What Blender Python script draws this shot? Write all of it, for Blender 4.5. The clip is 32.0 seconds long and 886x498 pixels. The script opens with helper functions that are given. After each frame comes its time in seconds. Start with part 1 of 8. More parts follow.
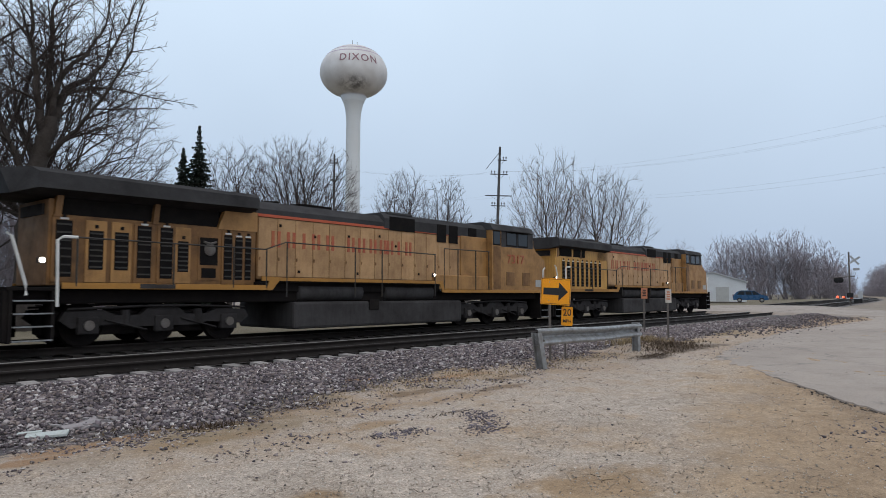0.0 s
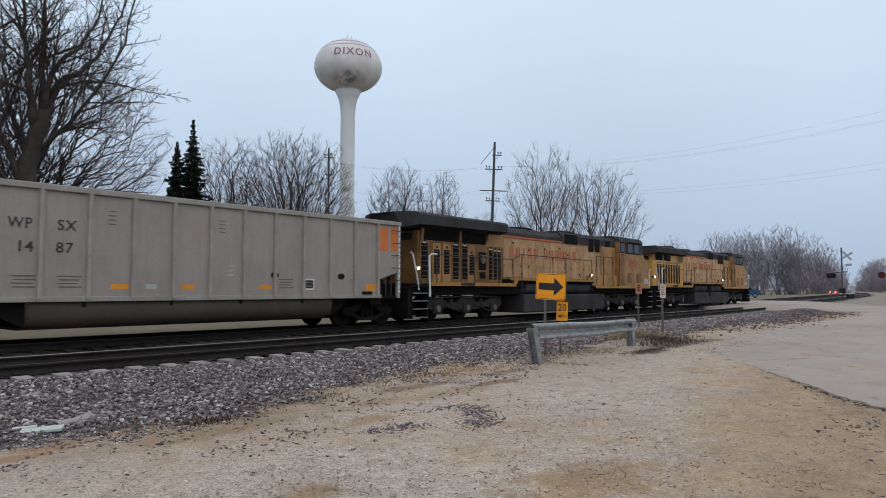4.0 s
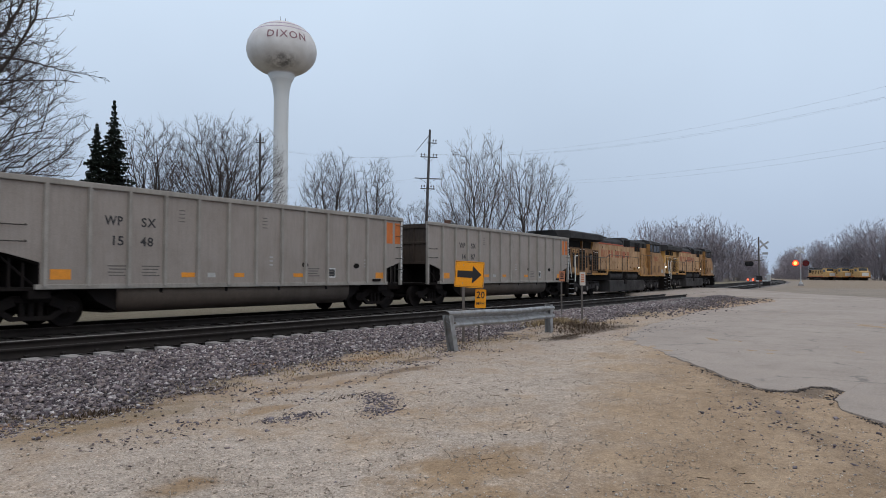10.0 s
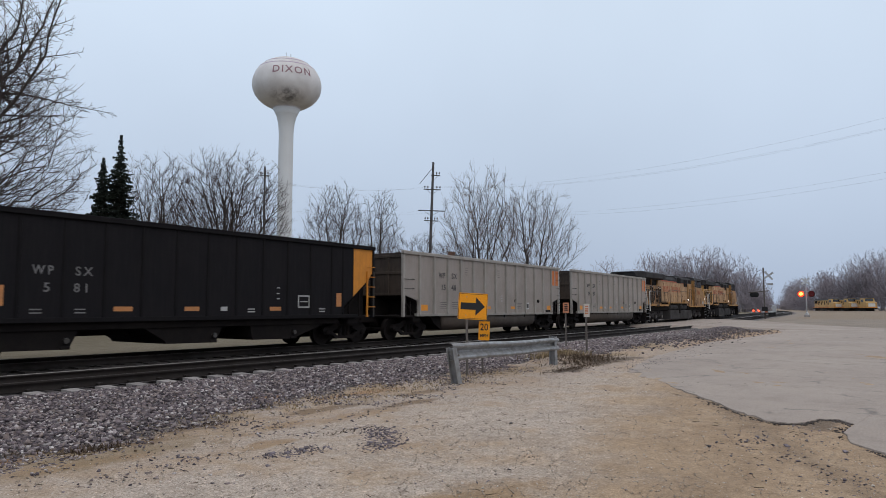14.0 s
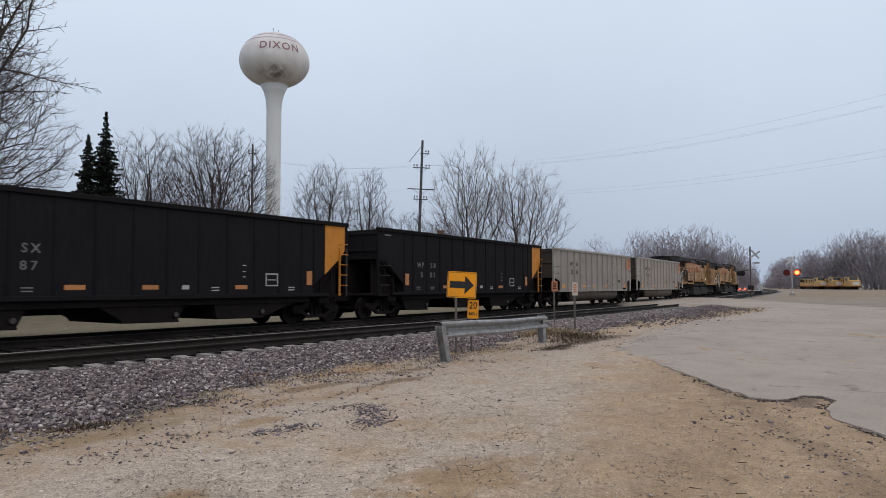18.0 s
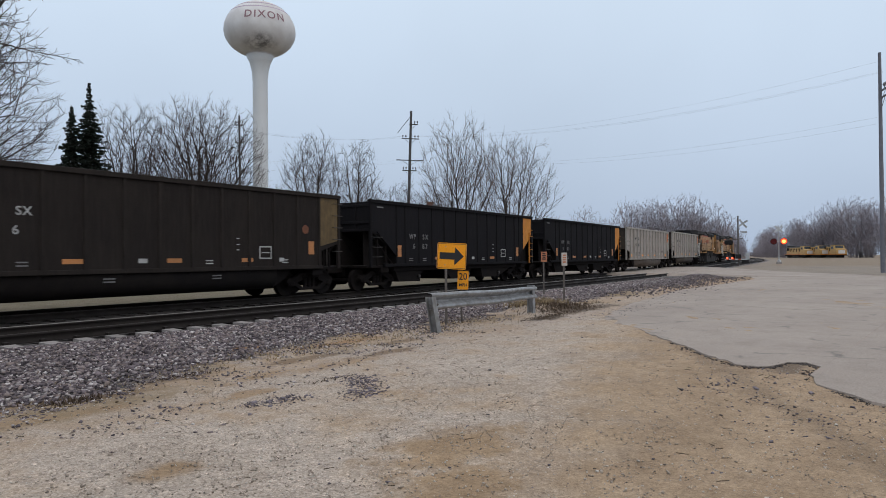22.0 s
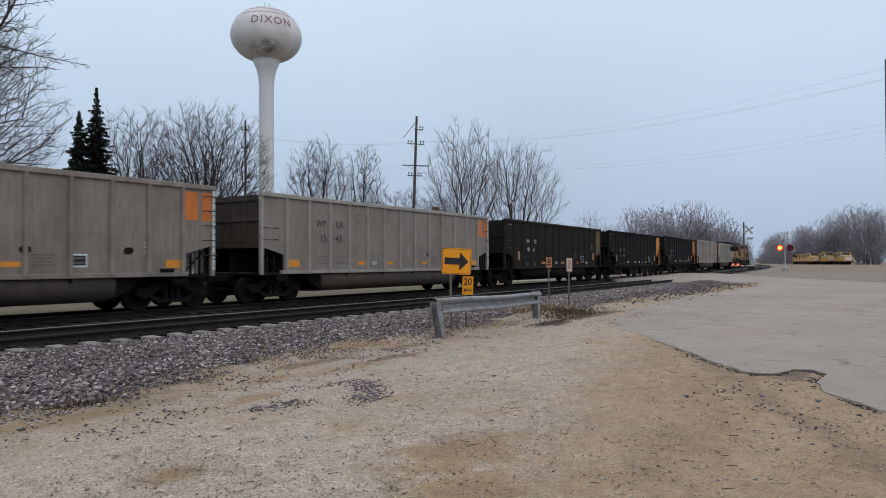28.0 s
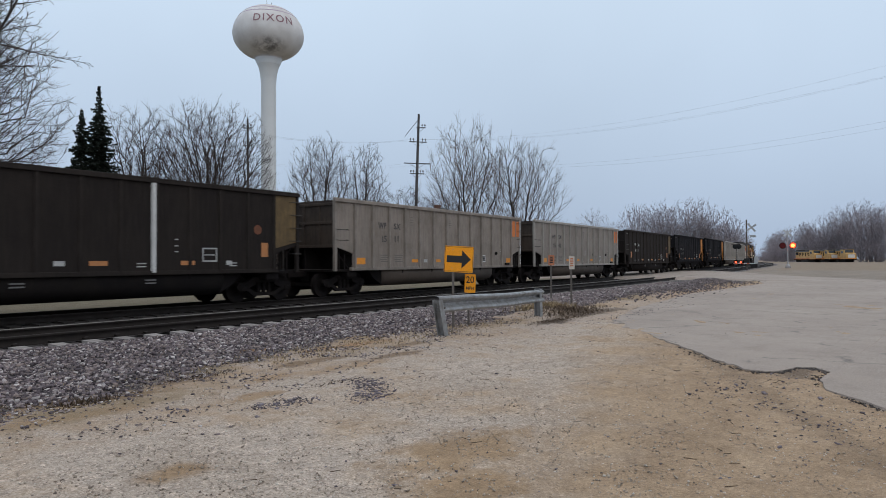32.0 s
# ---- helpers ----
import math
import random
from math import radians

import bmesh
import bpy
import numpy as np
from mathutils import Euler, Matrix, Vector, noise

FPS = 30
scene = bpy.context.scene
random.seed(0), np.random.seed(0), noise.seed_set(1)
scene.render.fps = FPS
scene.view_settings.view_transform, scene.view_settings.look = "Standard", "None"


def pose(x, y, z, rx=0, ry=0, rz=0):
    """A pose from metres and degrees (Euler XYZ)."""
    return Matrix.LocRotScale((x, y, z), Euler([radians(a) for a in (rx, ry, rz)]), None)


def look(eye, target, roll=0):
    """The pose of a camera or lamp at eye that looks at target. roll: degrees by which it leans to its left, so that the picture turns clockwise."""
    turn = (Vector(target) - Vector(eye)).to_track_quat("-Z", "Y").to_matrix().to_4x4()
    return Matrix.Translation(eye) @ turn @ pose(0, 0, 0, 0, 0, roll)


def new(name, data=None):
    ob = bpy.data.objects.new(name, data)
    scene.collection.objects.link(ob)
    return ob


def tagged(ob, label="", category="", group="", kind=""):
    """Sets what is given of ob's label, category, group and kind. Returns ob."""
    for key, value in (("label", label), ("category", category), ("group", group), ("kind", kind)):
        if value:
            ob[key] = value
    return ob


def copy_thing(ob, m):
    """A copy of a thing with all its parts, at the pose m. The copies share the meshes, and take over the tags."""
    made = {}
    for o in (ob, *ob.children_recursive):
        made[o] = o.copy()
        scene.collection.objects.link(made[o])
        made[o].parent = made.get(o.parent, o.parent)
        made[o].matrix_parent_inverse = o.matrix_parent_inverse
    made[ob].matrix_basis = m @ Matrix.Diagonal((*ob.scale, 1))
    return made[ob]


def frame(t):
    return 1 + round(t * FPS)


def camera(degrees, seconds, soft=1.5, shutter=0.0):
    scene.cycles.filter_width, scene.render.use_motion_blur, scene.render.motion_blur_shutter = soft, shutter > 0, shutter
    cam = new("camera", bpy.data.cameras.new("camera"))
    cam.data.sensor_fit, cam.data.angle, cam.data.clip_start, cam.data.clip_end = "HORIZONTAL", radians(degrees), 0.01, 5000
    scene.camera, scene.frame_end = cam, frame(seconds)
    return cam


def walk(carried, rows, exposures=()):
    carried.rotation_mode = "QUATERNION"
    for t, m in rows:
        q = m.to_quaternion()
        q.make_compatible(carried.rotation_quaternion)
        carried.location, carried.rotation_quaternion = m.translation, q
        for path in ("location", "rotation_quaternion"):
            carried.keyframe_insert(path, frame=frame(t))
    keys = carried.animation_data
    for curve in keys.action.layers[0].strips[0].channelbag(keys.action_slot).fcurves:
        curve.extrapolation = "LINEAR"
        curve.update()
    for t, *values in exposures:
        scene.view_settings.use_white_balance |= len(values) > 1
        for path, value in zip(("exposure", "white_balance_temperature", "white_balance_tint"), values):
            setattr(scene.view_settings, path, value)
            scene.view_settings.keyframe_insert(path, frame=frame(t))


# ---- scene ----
cam = camera(66.0, 32.0, soft=0.9, shutter=0.4)
# seconds, place, tilt, lean, heading
PATH = (
    (0, -0.261, 0.301, 1.447, 93.72, -0.10, -49.02),
    (0.5, -0.254, 0.299, 1.448, 93.49, 0.04, -49.66),
    (1, -0.257, 0.312, 1.447, 93.33, -0.04, -50.42),
    (1.5, -0.258, 0.313, 1.446, 93.22, -0.11, -50.39),
    (2, -0.253, 0.306, 1.446, 93.15, -0.15, -50.35),
    (2.5, -0.261, 0.314, 1.447, 93.12, -0.47, -50.26),
    (3, -0.271, 0.324, 1.445, 93.22, -0.32, -50.07),
    (3.5, -0.273, 0.323, 1.447, 93.25, -0.19, -49.81),
    (5.5, -0.281, 0.318, 1.445, 93.39, -0.51, -48.51),
    (6, -0.288, 0.324, 1.443, 93.32, -0.68, -48.34),
    (6.5, -0.289, 0.321, 1.443, 93.33, -0.60, -48.01),
    (7, -0.306, 0.321, 1.446, 93.33, -0.26, -46.37),
    (7.5, -0.312, 0.321, 1.446, 93.26, -0.28, -45.80),
    (8, -0.284, 0.307, 1.444, 93.26, -0.81, -47.22),
    (8.5, -0.179, 0.237, 1.442, 93.39, -1.47, -53.00),
    (9, -0.090, 0.125, 1.442, 90.60, -2.82, -54.30),
    (9.5, -0.032, 0.044, 1.450, 91.29, 0.37, -53.89),
    (10, -0.008, 0.011, 1.450, 92.28, -0.13, -54.72),
    (10.5, 0.003, -0.005, 1.450, 92.86, 2.37, -54.23),
    (11, 0.000, 0.000, 1.450, 93.35, 0.62, -54.33),
    (11.5, 0.000, 0.000, 1.450, 93.23, 0.99, -54.98),
    (12, 0.000, 0.000, 1.450, 93.74, 0.48, -54.76),
    (12.5, 0.000, 0.000, 1.450, 94.21, 0.47, -54.48),
    (13, 0.000, 0.000, 1.450, 94.49, 0.24, -54.43),
    (13.5, 0.000, 0.000, 1.450, 94.84, 0.13, -54.40),
    (14, 0.000, 0.000, 1.450, 94.96, 0.06, -54.39),
    (14.5, 0.000, 0.000, 1.450, 95.00, -0.17, -54.56),
    (16.5, 0.000, 0.000, 1.450, 94.00, -0.15, -55.02),
    (17, 0.000, 0.000, 1.450, 93.66, -0.12, -55.13),
    (17.5, 0.000, 0.000, 1.450, 93.39, -0.12, -55.22),
    (18, 0.000, 0.000, 1.450, 93.16, 0.05, -55.30),
    (18.5, 0.000, 0.000, 1.450, 92.98, 0.01, -55.40),
    (19, 0.000, 0.000, 1.450, 93.85, 0.21, -55.36),
    (19.5, 0.000, 0.000, 1.450, 93.37, 0.05, -55.49),
    (20, 0.000, 0.000, 1.450, 92.60, 0.42, -55.63),
    (20.5, 0.000, 0.000, 1.450, 91.92, 0.30, -55.76),
    (21, 0.000, 0.000, 1.450, 91.41, 0.33, -55.92),
    (21.5, 0.000, 0.000, 1.450, 90.97, 0.46, -56.07),
    (22, 0.000, 0.000, 1.450, 90.75, 0.50, -56.15),
    (22.5, 0.000, 0.000, 1.450, 90.66, 0.55, -56.17),
    (23, 0.000, 0.000, 1.450, 90.68, 0.51, -56.16),
    (23.5, 0.000, 0.000, 1.450, 90.70, 0.50, -56.10),
    (24, 0.000, 0.000, 1.450, 90.73, 0.40, -56.08),
    (24.5, 0.000, 0.000, 1.450, 90.75, 0.41, -56.03),
    (25, 0.000, 0.000, 1.450, 90.82, 0.40, -55.97),
    (25.5, 0.000, 0.000, 1.450, 90.81, 0.28, -55.94),
    (27.5, 0.000, 0.000, 1.450, 91.14, 0.19, -55.81),
    (28, 0.000, 0.000, 1.450, 91.19, 0.27, -55.74),
    (28.5, 0.000, 0.000, 1.450, 91.12, 0.70, -55.67),
    (29, 0.000, 0.000, 1.450, 91.18, 0.30, -55.63),
    (29.5, 0.000, 0.000, 1.450, 91.20, 0.32, -55.58),
    (30, 0.000, 0.000, 1.450, 91.16, 0.45, -55.59),
    (30.5, 0.000, 0.000, 1.450, 91.11, 0.43, -55.53),
    (31, 0.000, 0.000, 1.450, 91.10, 0.40, -55.53),
    (31.5, 0.000, 0.000, 1.450, 91.13, 0.39, -55.52),
    (32, 0.000, 0.000, 1.450, 91.02, 0.32, -55.55),
)
walk(cam, [(t, pose(x, y, z, rx, ry, rz)) for t, x, y, z, rx, ry, rz in PATH],
     exposures=((0.0, 0.04, 6500, 10), (5.0, 0.03, 6500, 10), (9.0, -0.03, 6520, 11), (13.0, -0.03, 6560, 12), (16.5, -0.02, 6850, 13), (19.0, -0.02, 6820, 13), (21.5, 0.0, 6640, 11), (24.0, 0.02, 6600, 11), (28.0, -0.02, 6500, 10), (32.0, -0.04, 6480, 10)))

# ---- light: a dull overcast winter afternoon ----
world = bpy.data.worlds.new("overcast_sky")
scene.world = world
world.use_nodes = True
wn, wl = world.node_tree.nodes, world.node_tree.links
wn.clear()
w_out = wn.new("ShaderNodeOutputWorld")
w_bg = wn.new("ShaderNodeBackground")
w_sky = wn.new("ShaderNodeTexSky")
w_sky.sky_type = 'NISHITA'
w_sky.sun_disc = False
w_sky.sun_elevation = radians(18)
w_sky.sun_rotation = radians(200)
w_sky.dust_density = 6.0
w_gain = wn.new("ShaderNodeVectorMath")
w_gain.operation = 'SCALE'
w_gain.inputs["Scale"].default_value = 0.06
w_tc = wn.new("ShaderNodeTexCoord")
w_sep = wn.new("ShaderNodeSeparateXYZ")
w_ramp = wn.new("ShaderNodeValToRGB")
w_ramp.color_ramp.elements[0].position = 0.0
w_ramp.color_ramp.elements[0].color = (0.45, 0.56, 0.73, 1)
w_ramp.color_ramp.elements[1].position = 0.5
w_ramp.color_ramp.elements[1].color = (0.79, 0.95, 1.12, 1)
w_top = w_ramp.color_ramp.elements.new(1.0)
w_top.color = (1.0, 0.955, 0.98, 1)
w_cloud = wn.new("ShaderNodeTexNoise")
w_cloud.inputs["Scale"].default_value = 1.6
w_cloud.inputs["Detail"].default_value = 4.0
w_map = wn.new("ShaderNodeMapRange")
w_map.inputs["From Min"].default_value = 0.3
w_map.inputs["From Max"].default_value = 0.7
w_map.inputs["To Min"].default_value = 0.94
w_map.inputs["To Max"].default_value = 1.05
w_cl = wn.new("ShaderNodeVectorMath")
w_cl.operation = 'SCALE'
w_mix = wn.new("ShaderNodeMixRGB")
w_mix.inputs[0].default_value = 0.88
wl.new(w_tc.outputs["Generated"], w_sep.inputs[0])
wl.new(w_tc.outputs["Generated"], w_cloud.inputs["Vector"])
wl.new(w_sep.outputs["Z"], w_ramp.inputs[0])
wl.new(w_cloud.outputs["Fac"], w_map.inputs["Value"])
wl.new(w_ramp.outputs["Color"], w_cl.inputs[0])
wl.new(w_map.outputs["Result"], w_cl.inputs["Scale"])
wl.new(w_sky.outputs["Color"], w_gain.inputs[0])
wl.new(w_gain.outputs["Vector"], w_mix.inputs[1])
wl.new(w_cl.outputs["Vector"], w_mix.inputs[2])
wl.new(w_mix.outputs["Color"], w_bg.inputs["Color"])
w_bg.inputs["Strength"].default_value = 1.0
wl.new(w_bg.outputs["Background"], w_out.inputs["Surface"])
sun = new("sun", bpy.data.lights.new("sun", 'SUN'))
sun.data.energy, sun.data.angle, sun.data.color = 0.5, radians(40), (1.0, 0.96, 0.9)
sun.matrix_world = look((0, 0, 0), (0.25, 0.6, -0.9))

# ---- materials ----
MATS = {}


def node_mat(name):
    m = bpy.data.materials.new(name)
    m.use_nodes = True
    nt = m.node_tree
    return m, nt, nt.nodes["Principled BSDF"]


def noise_tex(nt, coord, scale, detail=4.0, rough=0.6):
    n = nt.nodes.new("ShaderNodeTexNoise")
    n.inputs["Scale"].default_value = scale
    n.inputs["Detail"].default_value = detail
    n.inputs["Roughness"].default_value = rough
    nt.links.new(coord, n.inputs["Vector"])
    return n


def ramp(nt, fac, stops):
    r = nt.nodes.new("ShaderNodeValToRGB")
    e = r.color_ramp.elements
    while len(e) < len(stops):
        e.new(0.5)
    for el, (p, c) in zip(e, stops):
        el.position = p
        el.color = (*c, 1) if len(c) == 3 else c
    nt.links.new(fac, r.inputs[0])
    return r


def mixc(nt, fac, a, b, mode='MIX'):
    m = nt.nodes.new("ShaderNodeMixRGB")
    m.blend_type = mode
    for sock, v in ((m.inputs[0], fac), (m.inputs[1], a), (m.inputs[2], b)):
        if isinstance(v, (int, float)):
            sock.default_value = v
        elif isinstance(v, tuple):
            sock.default_value = (*v, 1)
        else:
            nt.links.new(v, sock)
    return m.outputs[0]


def bump(nt, bsdf, height, strength, dist):
    b = nt.nodes.new("ShaderNodeBump")
    b.inputs["Strength"].default_value = strength
    b.inputs["Distance"].default_value = dist
    nt.links.new(height, b.inputs["Height"])
    nt.links.new(b.outputs["Normal"], bsdf.inputs["Normal"])


def paint(name, base, dirt=(0.06, 0.05, 0.04), amount=0.35, rough=0.55, metal=0.0, scale=1.2, streak=0.0, island=0.0, obrand=0.06, bumps=0.15, grain=40.0, spec=0.3):
    """A weathered surface: broad dirt, fine grain, optional rain streaks."""
    if name in MATS:
        return MATS[name]
    m, nt, b = node_mat(name)
    tc = nt.nodes.new("ShaderNodeTexCoord").outputs["Object"]
    big = noise_tex(nt, tc, scale, 5.0, 0.65)
    fine = noise_tex(nt, tc, grain, 3.0, 0.6)
    f1 = ramp(nt, big.outputs["Fac"], [(0.42, (0, 0, 0)), (0.72, (amount, amount, amount))])
    col = mixc(nt, f1.outputs[0], base, dirt)
    f2 = ramp(nt, fine.outputs["Fac"], [(0.35, (0.90, 0.90, 0.90)), (0.65, (1.07, 1.07, 1.07))])
    col = mixc(nt, 1.0, col, f2.outputs[0], 'MULTIPLY')
    if streak > 0:
        mp = nt.nodes.new("ShaderNodeMapping")
        mp.inputs["Scale"].default_value = (5.0, 5.0, 0.5)
        nt.links.new(tc, mp.inputs["Vector"])
        sn = noise_tex(nt, mp.outputs[0], 2.2, 4.0, 0.7)
        f3 = ramp(nt, sn.outputs["Fac"], [(0.45, (0, 0, 0)), (0.75, (streak, streak, streak))])
        col = mixc(nt, f3.outputs[0], col, dirt)
    if obrand > 0:
        oi = nt.nodes.new("ShaderNodeObjectInfo")
        rr = ramp(nt, oi.outputs["Random"], [(0.0, (1 - obrand,) * 3), (1.0, (1 + obrand,) * 3)])
        col = mixc(nt, 1.0, col, rr.outputs[0], 'MULTIPLY')
    if island > 0:
        ge = nt.nodes.new("ShaderNodeNewGeometry")
        ri = ramp(nt, ge.outputs["Random Per Island"], [(0.0, (1 - island, 1 - island, 1 - island)), (0.5, (1, 0.97, 0.98)), (1.0, (1 + island, 1 + island, 1 + island))])
        col = mixc(nt, 1.0, col, ri.outputs[0], 'MULTIPLY')
    nt.links.new(col, b.inputs["Base Color"])
    rr2 = ramp(nt, big.outputs["Fac"], [(0.3, (max(0.05, rough - 0.12),) * 3), (0.7, (min(1, rough + 0.15),) * 3)])
    nt.links.new(rr2.outputs[0], b.inputs["Roughness"])
    b.inputs["Metallic"].default_value = metal
    b.inputs["Specular IOR Level"].default_value = spec
    if bumps > 0:
        bump(nt, b, fine.outputs["Fac"], bumps, 0.004)
    MATS[name] = m
    return m


def rock(name, stops):
    """Crushed stone whose pieces differ in colour one by one."""
    m, nt, b = node_mat(name)
    ge = nt.nodes.new("ShaderNodeNewGeometry")
    col = ramp(nt, ge.outputs["Random Per Island"], stops).outputs[0]
    tc = nt.nodes.new("ShaderNodeTexCoord").outputs["Object"]
    big, fine = noise_tex(nt, tc, 0.9, 4.0, 0.65), noise_tex(nt, tc, 60.0, 3.0, 0.6)
    for src, lo, hi in ((big, 0.78, 1.14), (fine, 0.82, 1.12)):
        f = ramp(nt, src.outputs["Fac"], [(0.35, (lo,) * 3), (0.65, (hi,) * 3)])
        col = mixc(nt, 1.0, col, f.outputs[0], 'MULTIPLY')
    nt.links.new(col, b.inputs["Base Color"])
    b.inputs["Roughness"].default_value = 0.9
    b.inputs["Specular IOR Level"].default_value = 0.25
    bump(nt, b, fine.outputs["Fac"], 0.3, 0.004)
    return m


def glow(name, col, strength):
    m, nt, b = node_mat(name)
    b.inputs["Base Color"].default_value = (*col, 1)
    b.inputs["Emission Color"].default_value = (*col, 1)
    b.inputs["Emission Strength"].default_value = strength
    b.inputs["Roughness"].default_value = 0.3
    return m


M_GREY = paint("weathered_grey_car_paint", (0.262, 0.225, 0.197), (0.11, 0.092, 0.075), 0.45, 0.6, scale=0.6, streak=0.4)
M_GREYLIGHT = paint("lighter_grey_car_paint", (0.305, 0.266, 0.239), (0.15, 0.127, 0.108), 0.35, 0.55, scale=0.6, streak=0.3)
M_GREYOLD = paint("brown_stained_grey_car_paint", (0.245, 0.207, 0.176), (0.09, 0.07, 0.055), 0.55, 0.6, scale=0.6, streak=0.55)
M_GREYOLDRIB = paint("brown_stained_grey_rib_paint", (0.26, 0.225, 0.195), (0.10, 0.08, 0.064), 0.6, 0.65, streak=0.5)
M_GREYRIB = paint("grey_rib_paint", (0.33, 0.305, 0.275), (0.13, 0.115, 0.1), 0.4, 0.6, streak=0.3)
M_GREYEND = paint("dark_brown_end_paint", (0.060, 0.044, 0.034), (0.020, 0.016, 0.014), 0.85, 0.7, scale=0.9, streak=0.6)
M_BLACK = paint("dusty_black_car_paint", (0.0125, 0.0118, 0.0135), (0.025, 0.0225, 0.0235), 0.4, 0.8, scale=0.7, streak=0.35, spec=0.07)
M_BLACKRIB = paint("dusty_black_rib_paint", (0.0105, 0.0098, 0.011), (0.022, 0.020, 0.0205), 0.4, 0.8, streak=0.3, spec=0.07)
M_BROWN = paint("dirty_brown_black_car_paint", (0.021, 0.0172, 0.016), (0.038, 0.032, 0.028), 0.5, 0.8, scale=0.6, streak=0.5, spec=0.07)
M_BROWNRIB = paint("dirty_brown_rib_paint", (0.024, 0.020, 0.0185), (0.044, 0.037, 0.032), 0.5, 0.8, streak=0.4, spec=0.07)
M_ORANGE = paint("orange_panel_paint", (0.62, 0.17, 0.035), (0.2, 0.08, 0.04), 0.3, 0.55, scale=1.5, streak=0.25)
M_AMBER = paint("amber_reflector_paint", (0.72, 0.27, 0.03), (0.3, 0.15, 0.06), 0.35, 0.45, scale=3)
M_FADEDAMBER = paint("faded_orange_label_paint", (0.48, 0.2, 0.07), (0.25, 0.14, 0.08), 0.4, 0.5, scale=3)
M_YELPANEL = paint("yellow_end_panel_paint", (0.60, 0.225, 0.024), (0.2, 0.1, 0.03), 0.4, 0.55, scale=1.2, streak=0.35)
M_DIRTYYEL = paint("grimy_yellow_end_panel_paint", (0.15, 0.098, 0.040), (0.04, 0.03, 0.022), 0.75, 0.65, scale=1.2, streak=0.5)
M_RUSTPATCH = paint("rusty_patch", (0.16, 0.06, 0.03), (0.05, 0.035, 0.03), 0.5, 0.7, scale=4)
M_WHITE = paint("white_stencil_paint", (0.42, 0.42, 0.41), (0.2, 0.19, 0.18), 0.4, 0.6, scale=3)
M_DIMWHITE = paint("faded_white_stencil_paint", (0.17, 0.165, 0.165), (0.09, 0.085, 0.08), 0.5, 0.7, scale=3)
M_YELLOW = paint("bright_yellow_loco_paint", (0.52, 0.33, 0.12), (0.36, 0.17, 0.07), 0.6, 0.55, scale=0.35, obrand=0.15)
M_STRIPE = paint("white_rib_paint", (0.6, 0.6, 0.59), (0.3, 0.3, 0.29), 0.35, 0.6, scale=2)
M_DARKSTENCIL = paint("dark_stencil_paint", (0.03, 0.03, 0.033), (0.08, 0.073, 0.066), 0.3, 0.6, scale=3)
M_FAINT = paint("faint_grey_stencil_paint", (0.12, 0.108, 0.1), (0.19, 0.165, 0.145), 0.5, 0.6, scale=3)
M_UNDER = paint("sooty_underframe", (0.013, 0.011, 0.011), (0.026, 0.022, 0.019), 0.6, 0.9, scale=1.6, bumps=0.4, spec=0.06)
M_TRUCK = paint("greasy_truck_castings", (0.012, 0.010, 0.010), (0.026, 0.021, 0.018), 0.6, 0.85, scale=2.5, bumps=0.4, spec=0.08)
M_LTRUCK = paint("dusty_grey_locomotive_truck", (0.034, 0.031, 0.031), (0.016, 0.014, 0.013), 0.6, 0.85, scale=2.2, bumps=0.4, spec=0.1)
M_TREAD = paint("worn_wheel_steel", (0.12, 0.11, 0.1), (0.05, 0.045, 0.04), 0.5, 0.4, 0.8, scale=3)
M_TUB = paint("dark_brown_tub_steel", (0.092, 0.071, 0.058), (0.045, 0.037, 0.03), 0.6, 0.65, scale=0.8, streak=0.3)
M_ARM = paint("weathered_yellow_loco_paint", (0.37, 0.195, 0.066), (0.10, 0.052, 0.028), 0.6, 0.5, scale=1.6, streak=0.25)
M_ARMDARK = paint("grimy_yellow_loco_paint", (0.215, 0.106, 0.036), (0.042, 0.024, 0.015), 0.7, 0.55, scale=1.7, streak=0.25)
M_DOOR = paint("sun_faded_yellow_door_paint", (0.47, 0.283, 0.135), (0.17, 0.08, 0.038), 0.55, 0.5, scale=1.7, streak=0.3, obrand=0.13)
M_LEAD = paint("brighter_yellow_loco_paint", (0.60, 0.33, 0.085), (0.25, 0.12, 0.05), 0.5, 0.5, scale=0.9, streak=0.5, obrand=0.08)
M_SILLY = paint("yellow_sill_stripe", (0.38, 0.18, 0.035), (0.16, 0.09, 0.04), 0.4, 0.5, scale=1.2)
M_ROOF = paint("sooty_grey_roof_paint", (0.056, 0.055, 0.057), (0.02, 0.019, 0.019), 0.6, 0.85, scale=0.9, spec=0.1)
M_RED = paint("faded_red_lettering", (0.36, 0.085, 0.045), (0.4, 0.2, 0.08), 0.45, 0.55, scale=3)
M_REDLINE = paint("faded_red_line", (0.45, 0.09, 0.04), (0.2, 0.09, 0.05), 0.4, 0.55, scale=3)
M_GRILLE = paint("dark_grille", (0.010, 0.009, 0.009), (0.026, 0.022, 0.02), 0.5, 0.8, scale=3, spec=0.05)
M_TANK = paint("grey_fuel_tank", (0.062, 0.058, 0.058), (0.014, 0.012, 0.011), 0.6, 0.85, scale=0.9, streak=0.3, spec=0.08)
M_RAILW = paint("white_handrail_paint", (0.68, 0.67, 0.64), (0.3, 0.28, 0.25), 0.3, 0.45, scale=3)
M_RAILD = paint("dark_handrail", (0.035, 0.032, 0.03), (0.08, 0.06, 0.04), 0.4, 0.55, scale=3)
M_STEEL = paint("rusty_rail_steel", (0.015, 0.011, 0.009), (0.01, 0.008, 0.007), 0.5, 0.8, 0.0, scale=2)
